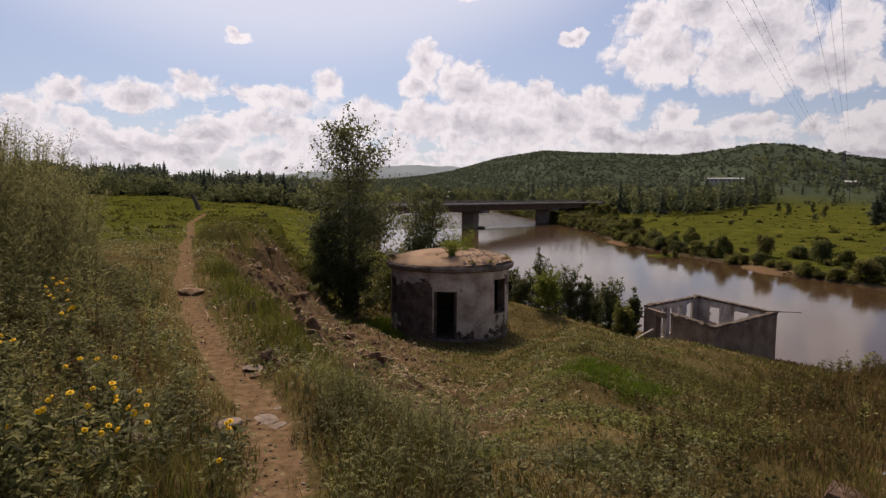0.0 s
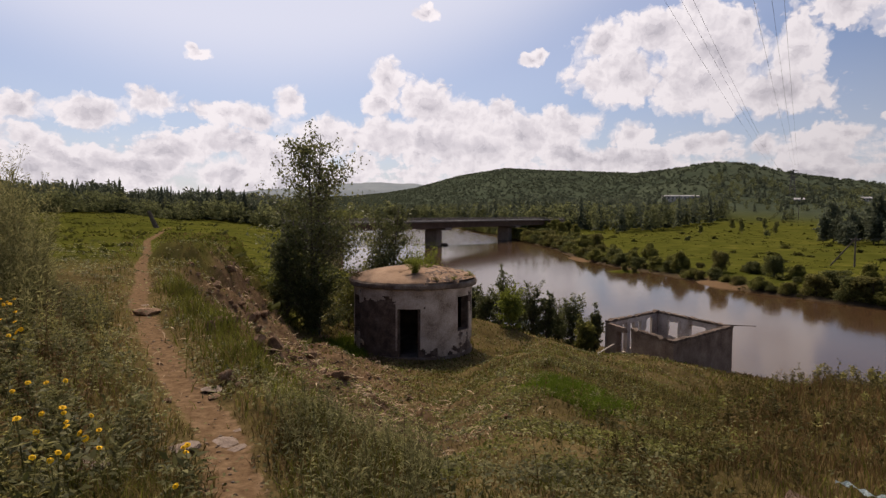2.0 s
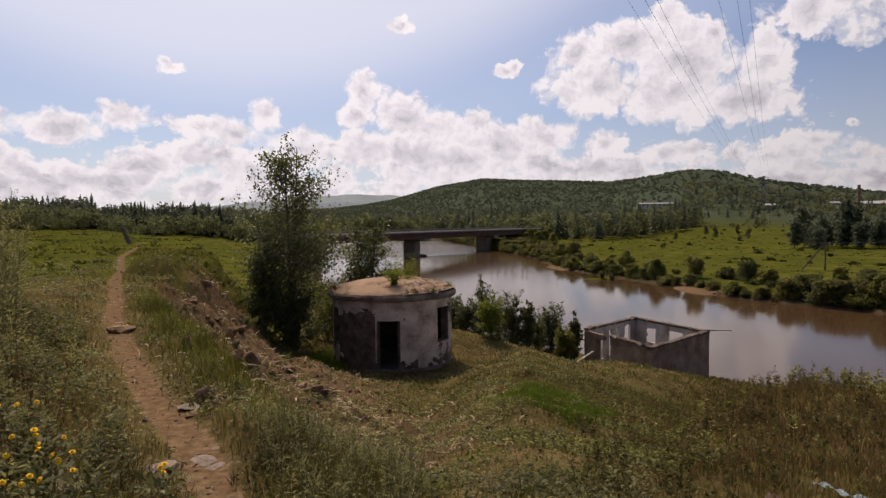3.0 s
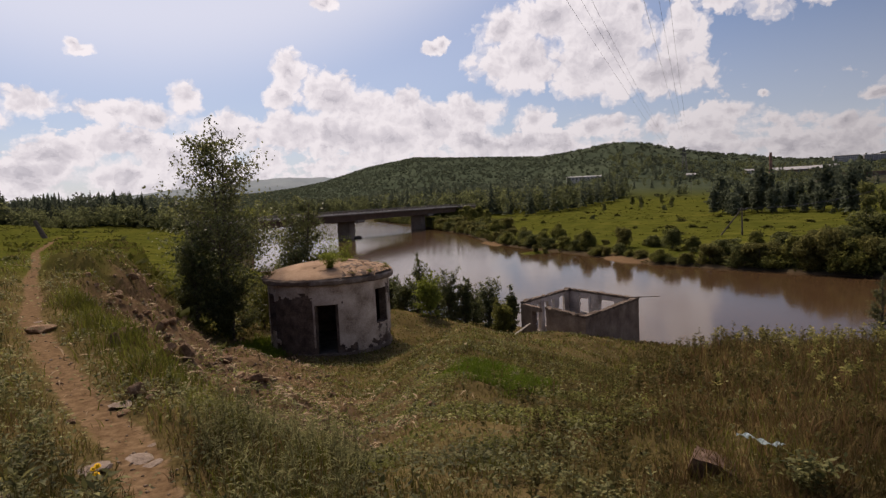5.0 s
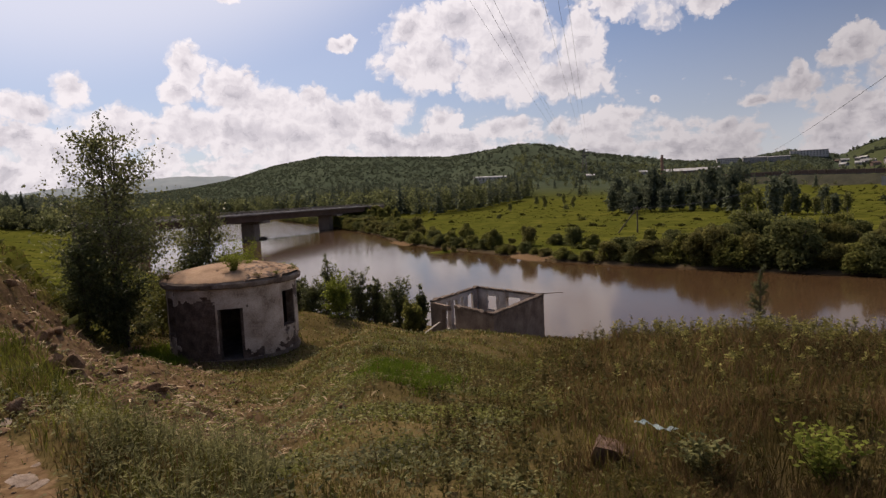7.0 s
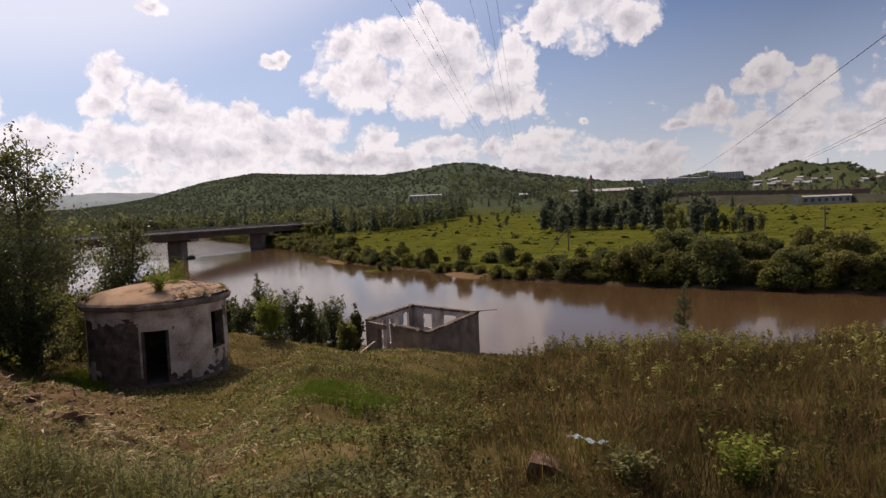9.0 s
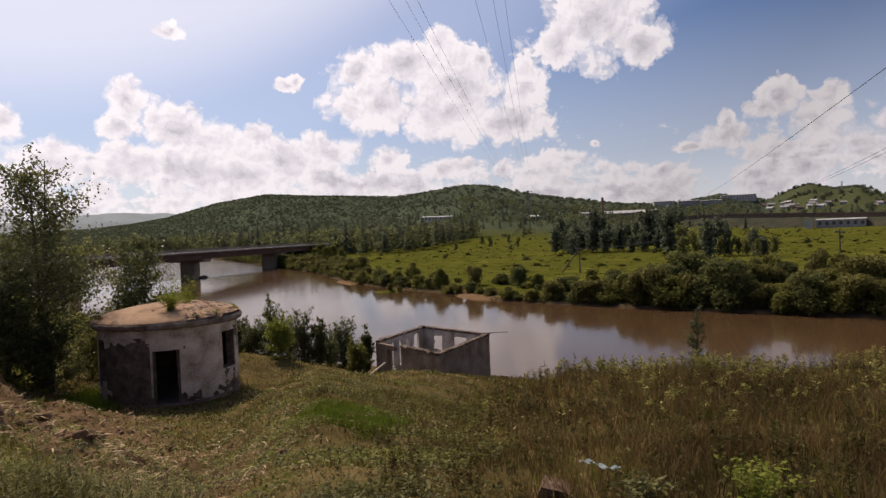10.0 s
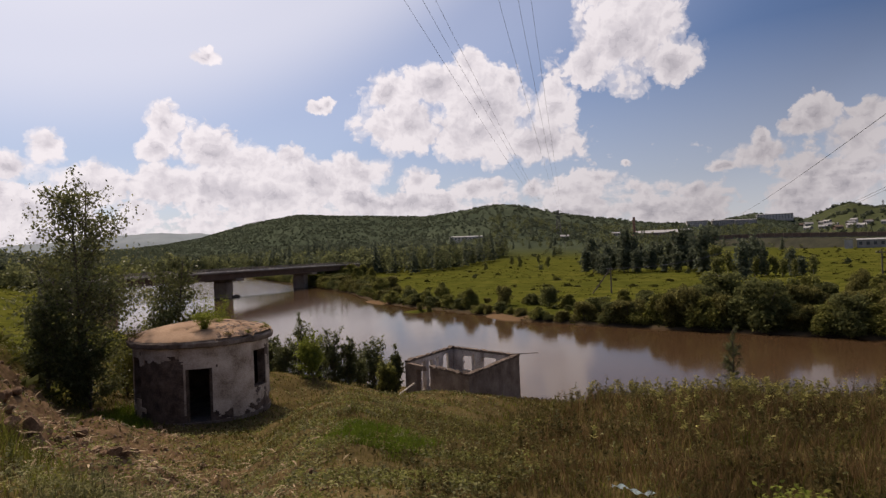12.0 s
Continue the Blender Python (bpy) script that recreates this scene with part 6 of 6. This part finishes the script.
def flower_head(r):
    """A daisy-like head: petals round a raised disc."""
    bm = bmesh.new()
    for ring, (count, out, up) in enumerate(((15, 1.0, 0.0), (11, 0.72, 0.12))):
        for i in range(count):
            a = 2 * math.pi * (i + 0.5 * ring) / count
            p = [(0.15, -0.10, 0), (0.7, -0.17, 0.08), (1.0, 0, 0.02), (0.7, 0.17, 0.08), (0.15, 0.10, 0)]
            bm.faces.new([bm.verts.new((r * out * (u * math.cos(a) - v * math.sin(a)), r * out * (u * math.sin(a) + v * math.cos(a)), r * (w + up))) for u, v, w in p])
    return bm


def flower_plant(x, y, heads, tall, seed):
    g = random.Random(seed)
    home = thing("yellow_flower", on_ground(x, y), "yellow daisy-like flowers on leafy stems beside the trail", "flower", "yellow flowers beside the trail")
    for k in range(heads):
        dx, dy, h = g.gauss(0, 0.06), g.gauss(0, 0.06), tall * g.uniform(0.85, 1.1)
        q = np.linspace(0, 1, 5)
        stem = link_mesh("stem", *tube_arrays(np.stack((dx * q ** 1.4, dy * q ** 1.4, h * q), 1), 0.004 - 0.0018 * q, 5), [LEAF_WEED], True, parent=home)
        bm = flower_head(g.uniform(0.018, 0.026))
        bmesh.ops.transform(bm, matrix=Matrix.Translation((dx, dy, h)) @ Euler((g.uniform(0.3, 1.0), g.uniform(-0.4, 0.6), g.uniform(-0.6, 0.9))).to_matrix().to_4x4(), verts=bm.verts)
        part("flower_head", bm, PETAL, stem, "yellow flower head")
        bm = bmesh.new()
        bmesh.ops.create_uvsphere(bm, u_segments=8, v_segments=5, radius=0.009, matrix=Matrix.Translation((dx, dy, h + 0.003)))
        part("flower_eye", bm, FLOWER_EYE, stem)
    n = 26 * heads
    gg = np.random.default_rng(seed)
    f = gg.uniform(0.1, 0.9, n)
    c = np.stack((gg.normal(0, 0.06, n), gg.normal(0, 0.06, n), f * tall), 1)
    link_mesh("foliage", *leaf_arrays(c, gg.uniform(0.05, 0.11, n), gg.normal(0, 1, (n, 3)) * np.array([1, 1, 0.4]) + np.array([0, 0, 0.3]), gg.normal(0, 0.4, (n, 3)) + np.array([0, 0, 1.0]), 0.35), [LEAF_WEED], parent=home)
    return home


for k, (x, y, heads, tall) in enumerate(((-2.19, 3.39, 5, 0.50), (-2.11, 3.57, 4, 0.50), (-1.81, 3.34, 4, 0.45), (-2.37, 4.25, 4, 0.52), (-2.08, 3.94, 4, 0.45), (-4.10, 6.76, 7, 0.62), (-3.42, 5.70, 6, 0.56), (-1.77, 3.89, 2, 0.36), (-1.38, 3.94, 3, 0.24),
                                         (-1.26, 3.51, 1, 0.20), (-1.87, 3.61, 3, 0.45), (-2.97, 4.18, 5, 0.52), (-3.9, 6.3, 4, 0.58), (-2.3, 3.2, 4, 0.46))):
    flower_plant(x, y, heads, tall, 200 + k)


def leafy_clump(name, at, label, mat, n, wide, tall, leaf, seed, slim=0.5, category="plant", upright=0.3):
    """A low plant of many leaves on short stems."""
    home = thing(name, at, label, category)
    g = np.random.default_rng(seed)
    for k in range(7):
        a, lean = g.uniform(0, 6.28), g.uniform(0.1, 0.9) * wide
        q = np.linspace(0, 1, 4)
        link_mesh("stem", *tube_arrays(np.stack((np.cos(a) * lean * q, np.sin(a) * lean * q, tall * g.uniform(0.6, 1) * q - 0.03 * (q == 0)), 1), 0.006 - 0.004 * q, 4), [mat], parent=home)
    f = g.uniform(0.05, 1, n) ** 0.7
    c = np.stack((g.normal(0, wide * 0.5, n) * f, g.normal(0, wide * 0.5, n) * f, tall * f), 1)
    link_mesh("foliage", *leaf_arrays(c, leaf * g.uniform(0.6, 1.3, n), g.normal(0, 1, (n, 3)) * np.array([1, 1, 0.4]) + np.array([0, 0, upright]), g.normal(0, 0.5, (n, 3)) + np.array([0, 0, 1.0]), slim), [mat], parent=home)
    return home


leafy_clump("leafy_weed", on_ground(3.17, 2.60), "bright green leafy plant growing on the brow", LEAF_FRESH, 620, 0.22, 0.34, 0.042, 1)
leafy_clump("leafy_weed", on_ground(2.58, 2.94), "dark green nettle clump on the brow", LEAF_WEED, 520, 0.16, 0.26, 0.042, 2)
leafy_clump("leafy_weed", on_ground(7.3, 12.8), "pale green leafy plant on the slope", LEAF_FRESH, 260, 0.4, 0.5, 0.12, 3)
leafy_clump("leafy_weed", on_ground(-3.2, 3.5), "dark green weed clump under the bank", LEAF_WEED, 300, 0.3, 0.42, 0.08, 4)
hx, hy, hz = HOUSE
leafy_clump("roof_weed", (hx + 0.05, hy - 1.9, hz + 3.80), "yellow-green weed tuft rooted in the cracked roof", LEAF_FRESH, 1100, 0.62, 0.78, 0.13, 5, 0.24, upright=0.9)
leafy_clump("roof_weed", (hx + 0.7, hy - 0.6, hz + 4.02), "yellow-green weed tuft rooted in the cracked roof", LEAF_FRESH, 160, 0.5, 0.22, 0.12, 6, 0.25, upright=0.6)
for k, a in enumerate((78, 62, 100, -82, 40, 20, 120, -70)):
    leafy_clump("roof_weed", (hx + 2.85 * math.sin(radians(a)), hy - 2.85 * math.cos(radians(a)), hz + 3.56), "dry grass tuft on the broken roof rim", GRASS_DRY if k % 2 else LEAF_WILLOW, 110, 0.22, 0.20, 0.15, 20 + k, 0.14, upright=0.8)

# blown plastic sheet in the weeds
BLUE_FILM = material("pale_blue_film", ((0.22, 0.31, 0.33), (0.52, 0.58, 0.58)), 0.35, 8.0, 40.0, 0.3)
film = thing("plastic_sheet", on_ground(2.66, 3.44, -0.02), "torn pale blue plastic sheet caught in the weeds", "litter", turn=-35)
bm = bmesh.new()
grid = [[bm.verts.new((0.28 * (i / 16 - 0.5), 0.05 * (j / 3 - 0.5) + 0.03 * math.sin(i * 0.45), 0.12 + 0.04 * (1 - i / 16) + 0.012 * math.sin(i * 1.3 + j) + 0.02 * noise.noise((i, j, 0)))) for j in range(4)] for i in range(17)]
for i in range(16):
    for j in range(3):
        if (i, j) not in ((4, 0), (9, 2), (13, 0)):
            bm.faces.new((grid[i][j], grid[i + 1][j], grid[i + 1][j + 1], grid[i][j + 1]))
bmesh.ops.solidify(bm, geom=bm.faces[:], thickness=0.003)
part("crumpled_film", bm, BLUE_FILM, film)

# leaning stump of a fence post on the meadow
post = thing("old_post", on_ground(-22.6, 58.4), "dark leaning wooden post on the meadow", "post")
bm = bmesh.new()
bmesh.ops.create_cone(bm, cap_ends=True, segments=9, radius1=0.22, radius2=0.16, depth=1.7, matrix=pose(-0.2, 0, 0.75, 0, -24, 0))
part("shaft", bm, BARK, post)
# the board leaning at the ruin's broken side
PLANK = material("grey_plank", ((0.22, 0.19, 0.165), (0.38, 0.34, 0.30)), 0.85, 3.0, 20.0, 0.4)
board = thing("loose_board", on_ground(10.6, 33.6), "weathered pale board leaning against the ruin", "board")
part("plank", box(bmesh.new(), (-0.9, -0.06, 0.0), (0.9, 0.06, 0.05), 0.008, pose(0.2, 0, 0.35, 0, -14, 35)), PLANK, board)


# ---- far buildings ----
def spot(turn, up, least=150.0):
    """Where the land first rises to an angle above the eye's level."""
    r = np.linspace(least, 2600, 5000)
    x, y = at_angle(turn, r)
    k = int(np.argmax(np.degrees(np.arctan2(ground(x, y) - EYE, r)) >= up))
    return float(x[k]), float(y[k]), float(ground(x[k], y[k])), float(r[k])


BALLAST = material("dark_weedy_ballast", ((0.018, 0.018, 0.012), (0.034, 0.034, 0.020), (0.055, 0.050, 0.032)), 0.95, 0.12, 1.5, 0.3)
WHITE_WALL = material("white_painted_wall", ((0.26, 0.245, 0.23), (0.40, 0.375, 0.36)), 0.85, 0.3, 3.0, 0.1)
GREY_WALL = material("grey_panel_wall", ((0.17, 0.16, 0.16), (0.28, 0.27, 0.265)), 0.9, 0.2, 2.0, 0.1)
TIN_ROOF = material("pale_tin_roof", ((0.24, 0.23, 0.22), (0.38, 0.36, 0.35)), 0.5, 0.3, 3.0, 0.1)
RED_BRICK = material("dull_brick", ((0.16, 0.085, 0.06), (0.26, 0.15, 0.11)), 0.9, 0.5, 4.0, 0.1)
BROWN_BOARD = material("brown_board_wall", ((0.075, 0.05, 0.04), (0.15, 0.105, 0.085)), 0.9, 0.6, 5.0, 0.1)
PANE = material("dark_window_glass", ((0.03, 0.035, 0.04), (0.06, 0.065, 0.07)), 0.12, 1.0, 8.0, 0, spec=0.5)
RUSTY = material("galvanised_mast", ((0.09, 0.08, 0.075), (0.17, 0.155, 0.15)), 0.6, 0.5, 5.0, 0.1)
POLE_WOOD = material("tarred_pole_wood", ((0.07, 0.055, 0.045), (0.14, 0.115, 0.095)), 0.9, 3.0, 20.0, 0.3)


def building(name, at, turn, size, label, wall_mat, roof_mat, windows, category="building", group="", pitch=0.25, floors=1):
    """A plain building: walls, pitched or flat roof, windows in rows along its long sides."""
    w, d, h = size
    home = thing(name, at, label, category, group, turn)
    part("wall", box(bmesh.new(), (-w / 2, -d / 2, -3.0), (w / 2, d / 2, h)), wall_mat, home)
    bm = bmesh.new()
    e, up = 0.4, pitch * d / 2
    prof = ((-d / 2 - e, h), (0, h + up), (d / 2 + e, h), (d / 2 + e, h + 0.25), (0, h + up + 0.3), (-d / 2 - e, h + 0.25))
    ends = [[bm.verts.new((sx * (w / 2 + e), y, z)) for y, z in prof] for sx in (-1, 1)]
    for k in range(6):
        bm.faces.new((ends[0][k], ends[0][(k + 1) % 6], ends[1][(k + 1) % 6], ends[1][k]))
    bm.faces.new(ends[0]), bm.faces.new(ends[1])
    bmesh.ops.recalc_face_normals(bm, faces=bm.faces)
    part("roof", bm, roof_mat, home)
    tall = h / floors
    for fl in range(floors):
        for k in range(windows):
            x = (k + 0.5) / windows * w - w / 2
            half = min(0.8, w / windows * 0.3)
            for s in (-1,):
                part("window", box(bmesh.new(), (x - half, s * (d / 2 + 0.06), fl * tall + tall * 0.35), (x + half, s * (d / 2 - 0.1), fl * tall + tall * 0.8)), PANE, home)
    return home


def facing(turn):
    return -turn


x, y, z, r = spot(23.8, 1.12)
building("warehouse", (x, y, z - 0.3), facing(23.8) + 4, (r * math.tan(radians(2.9)), 14, r * math.tan(radians(0.30))), "long low white warehouse at the foot of the hill", WHITE_WALL, TIN_ROOF, 9, pitch=0.12)
x, y, z, r = spot(40.7, 0.78)
building("factory_hall", (x, y, z), facing(40.7), (r * math.tan(radians(4.0)), 18, r * math.tan(radians(0.30))), "brown factory hall with a long white roof", BROWN_BOARD, TIN_ROOF, 10, pitch=0.28)
sx, sy, sz, sr = spot(38.55, 0.55)
stack = thing("chimney", (sx, sy, sz), "slim brown brick factory chimney", "chimney")
bm = bmesh.new()
bmesh.ops.create_cone(bm, cap_ends=True, segments=14, radius1=1.5, radius2=1.0, depth=sr * math.tan(radians(2.0)) + 4, matrix=Matrix.Translation((0, 0, sr * math.tan(radians(2.0)) / 2 - 2)))
part("shaft", bm, RED_BRICK, stack)
for a, up, wide, floors in ((43.6, 1.55, 1.6, 3), (45.6, 1.5, 1.7, 4), (47.3, 1.45, 1.6, 5), (49.4, 1.78, 2.6, 3)):
    x, y, z, r = spot(a, up)
    building("apartment_block", (x, y, z - 0.5), facing(a) + 6, (r * math.tan(radians(wide)), 12, r * math.tan(radians(0.42))), "pale panel apartment block on the far rise", GREY_WALL if floors > 3 else WHITE_WALL, TIN_ROOF, 12, "apartments", "apartment blocks on the rise", 0.1, floors)
r = 446.0
x, y = at_angle(56.5, r)
z = float(ground(x, y))
building("long_shed", (x, y, z), facing(56.3), (r * math.tan(radians(3.2)), 9, 4.4), "long grey shed with dark doorways beside the railway", GREY_WALL, TIN_ROOF, 7, pitch=0.15)
x, y = at_angle(54.35, r - 3)
z = float(ground(x, y))
building("gable_shed", (x, y, z), facing(54.35) + 90, (7, 4.2, 5.0), "small white shed with rounded gable", WHITE_WALL, WHITE_WALL, 1, pitch=0.5)
g = random.Random(8)
for k in range(22):
    a, up = g.uniform(50.8, 60.5), g.uniform(0.75, 1.3)
    x, y, z, r = spot(a, up, 420)
    building("village_house", (x, y, z - 0.2), facing(a) + g.uniform(-50, 50), (g.uniform(6, 10), g.uniform(5, 7), g.uniform(2.2, 2.9)), "small white village house with pale roof on the slope" if k % 3 == 0 else "small grey or brown village house on the slope", (WHITE_WALL, BROWN_BOARD, GREY_WALL)[k % 3], TIN_ROOF if k % 3 == 0 else BROWN_BOARD if k % 3 == 1 else GREY_WALL, 3, "house", "houses of the far village", 0.55)
for k, a in enumerate((32.6, 37.0, 43.0)):
    x, y, z, r = spot(a, 0.9 + 0.1 * (k % 3))
    building("village_house", (x, y, z - 0.2), facing(a) + 20 * k, (7, 5, 2.3), "small house with pale roof below the wooded hill", WHITE_WALL, TIN_ROOF, 3, "house", "houses of the far village", 0.5)
# a goods train standing on the line below the town
def line_level(a, r):
    return EYE + r * math.tan(radians(0.22 - 0.035 * max(-2.0, a - 51)))


for k in range(26):
    a = 43.5 + 0.62 * k
    r = 505 - 2.2 * k
    x, y = at_angle(a, r)
    z = line_level(a, r)
    car = thing("goods_wagon", (x, y, z), "dark rust-brown goods wagon standing on the line", "wagon", "goods train below the town", facing(a) - 12)
    part("body", box(bmesh.new(), (-2.5, -1.4, 0.9), (2.5, 1.4, 3.3), 0.08), BROWN_BOARD, car)
    part("underframe", box(bmesh.new(), (-2.6, -1.1, 0.35), (2.6, 1.1, 0.9)), RUSTY, car)
# the line's bank
pts = [(*at_angle(a, 505 - 2.2 * (a - 43.5) / 0.62), 0) for a in np.linspace(40, 64, 40)]
bm = bmesh.new()
rows = []
for px_, py_, _ in pts:
    n2 = Vector((px_, py_, 0)).normalized()
    r = math.hypot(px_, py_)
    top = line_level(math.degrees(math.atan2(px_, py_)), r)
    rows.append([bm.verts.new((px_ + n2.x * q, py_ + n2.y * q, h)) for q, h in ((-16, top - 8), (-3, top + 0.05), (3, top + 0.05), (16, top - 8))])
for lo, hi in zip(rows[:-1], rows[1:]):
    for k in range(3):
        bm.faces.new((lo[k], lo[k + 1], hi[k + 1], hi[k]))
bmesh.ops.recalc_face_normals(bm, faces=bm.faces)
line_bank = new("railway_bank", bpy.data.meshes.new("railway_bank"))
bm.to_mesh(line_bank.data), bm.free()
line_bank.data.materials.append(BALLAST)
tagged(line_bank, "dark railway bank below the town", "embankment", kind="structure")


# ---- pylons, poles and wires ----
def beam(bm, a, b, w):
    """A thin square bar between two points."""
    a, b = Vector(a), Vector(b)
    m = Matrix.Translation((a + b) / 2) @ (b - a).to_track_quat("Z", "Y").to_matrix().to_4x4() @ Matrix.Diagonal((w, w, (b - a).length, 1))
    bmesh.ops.create_cube(bm, size=1, matrix=m)


def pylon(at, tall, turn, label):
    home = thing("power_pylon", at, label, "pylon", turn=turn)
    base, top, w = tall * 0.11, tall * 0.022, tall * 0.011
    for sx in (-1, 1):
        for sy in (-1, 1):
            bm = bmesh.new()
            beam(bm, (sx * base, sy * base, -1), (sx * top, sy * top, tall), w)
            part("leg", bm, RUSTY, home)
    lattice = bmesh.new()
    for i in range(9):
        f0, f1 = i / 9, (i + 1) / 9
        r0, r1 = base + (top - base) * f0, base + (top - base) * f1
        for s in ((-1, -1, 1, -1), (1, -1, 1, 1), (1, 1, -1, 1), (-1, 1, -1, -1)):
            beam(lattice, (s[0] * r0, s[1] * r0, f0 * tall), (s[2] * r1, s[3] * r1, f1 * tall), w * 0.6)
            beam(lattice, (s[2] * r0, s[3] * r0, f0 * tall), (s[0] * r1, s[1] * r1, f1 * tall), w * 0.6)
    part("lattice", lattice, RUSTY, home)
    for f, half in ((0.70, 0.20), (0.82, 0.26), (0.94, 0.18)):
        bm = bmesh.new()
        beam(bm, (-half * tall, 0, f * tall), (half * tall, 0, f * tall), w * 1.1)
        beam(bm, (-half * tall, 0, f * tall), (0, 0, (f + 0.05) * tall), w * 0.7)
        beam(bm, (half * tall, 0, f * tall), (0, 0, (f + 0.05) * tall), w * 0.7)
        part("crossarm", bm, RUSTY, home)
    return home


px0, py0, pz0, pr0 = spot(32.1, 1.35)
tower_tall = EYE + pr0 * math.tan(radians(3.5)) - pz0
pylon((px0, py0, pz0), tower_tall, facing(32.1) + 10, "steel lattice power pylon on the wooded hill")
mx, my, mz, mr = spot(56.6, 2.05)
pylon((mx, my, mz), mr * math.tan(radians(0.75)), 0, "small lattice mast on the bare hill")

WIRE = material("dark_cable", ((0.035, 0.035, 0.04), (0.06, 0.06, 0.065)), 0.6, 2.0, 20.0, 0)


def cable(points, r, label, group):
    ob = link_mesh("power_cable", *tube_arrays(points, np.full(len(points), r), 5), [WIRE], True)
    return tagged(ob, label, "cable", group)


def hung(a, b, sag, n=40):
    """Points of a slack cable between two supports."""
    f = np.linspace(0, 1, n)
    p = np.asarray(a)[None] + (np.asarray(b) - np.asarray(a))[None] * f[:, None]
    p[:, 2] -= sag * 4 * f * (1 - f)
    return p


# high-voltage span from the pylon over the bank and away behind
for k, (a, arm) in enumerate(((20.9, -0.24), (22.3, -0.20), (23.3, -0.16), (28.2, 0.16), (29.7, 0.20), (30.7, 0.24))):
    reach = 60.0
    ax, ay = at_angle(a, reach)
    over = np.array([ax, ay, EYE + reach * math.tan(radians(19.1))])
    end = np.array([px0 + arm * tower_tall * math.cos(radians(-22)), py0 + arm * tower_tall * math.sin(radians(-22)), pz0 + tower_tall * (0.80 if k % 2 else 0.70)])
    behind = over + (over - end) / np.linalg.norm(over - end) * 160
    behind[2] = over[2] + 6
    line = np.vstack((hung(end, over, 4.0, 60)[:-1], hung(over, behind, 1.0, 12)))
    cable(line, 0.015, "thin dark power cable high over the river", "power cables over the river")
# the nearer line to the town
for a0, u0, r0, a1, u1, r1, thick in ((66.5, 15.4, 48, 45.6, 1.9, 620, 0.035), (66.5, 8.5, 75, 50.3, 1.35, 640, 0.03), (66.5, 8.0, 78, 50.4, 1.35, 642, 0.03)):
    p, q = at_angle(a0, r0), at_angle(a1, r1)
    A = np.array([*p, EYE + r0 * math.tan(radians(u0))])
    B = np.array([*q, EYE + r1 * math.tan(radians(u1))])
    C = A + (A - B) / np.linalg.norm(A - B) * 80
    cable(np.vstack((hung(B, A, 3.0, 60)[:-1], hung(A, C, 0.3, 6))), thick, "dark power cable running to the town", "power cables to the town")


def wooden_pole(turn, r, tall, label, strut=0.0, arm=0.0):
    x, y = at_angle(turn, r)
    home = thing("power_pole", on_ground(x, y, 0.2), label, "pole", turn=facing(turn))
    q = np.linspace(0, 1, 4)
    link_mesh("shaft", *tube_arrays(np.stack((0 * q, 0 * q, tall * q), 1), 0.15 - 0.05 * q, 8), [POLE_WOOD], True, parent=home)
    if strut:
        link_mesh("strut", *tube_arrays(np.stack((strut * (1 - q), 0 * q, tall * 0.95 * q), 1), 0.13 - 0.03 * q, 8), [POLE_WOOD], True, parent=home)
    if arm:
        part("crossarm", box(bmesh.new(), (-arm, -0.06, tall - 0.6), (arm, 0.06, tall - 0.45)), POLE_WOOD, home)
        for s in (-0.9, -0.3, 0.3, 0.9):
            bm = bmesh.new()
            bmesh.ops.create_cone(bm, cap_ends=True, segments=7, radius1=0.06, radius2=0.04, depth=0.2, matrix=Matrix.Translation((arm * s, 0, tall - 0.36)))
            part("insulator", bm, WHITE_WALL, home)
    return home


wooden_pole(36.45, 124, 5.2, "wooden pole with slanting strut on the meadow", strut=-3.6, arm=0.7)
wooden_pole(56.4, 118, 7.0, "wooden utility pole among the far bushes", arm=0.8)
wooden_pole(32.6, 420, 8.5, "thin wooden pole at the meadow's far edge", arm=0.8)
wooden_pole(47.5, 460, 9.0, "thin wooden pole below the town", arm=0.8)
p, q = at_angle(36.45, 124), at_angle(46.5, 178)
for k in (-0.6, 0.6):
    cable(hung((p[0] + k, p[1], float(ground(*p)) + 4.7), (q[0] + k, q[1], float(ground(*q)) + 7.5), 1.2), 0.035, "slack cable across the meadow", "cables across the meadow")
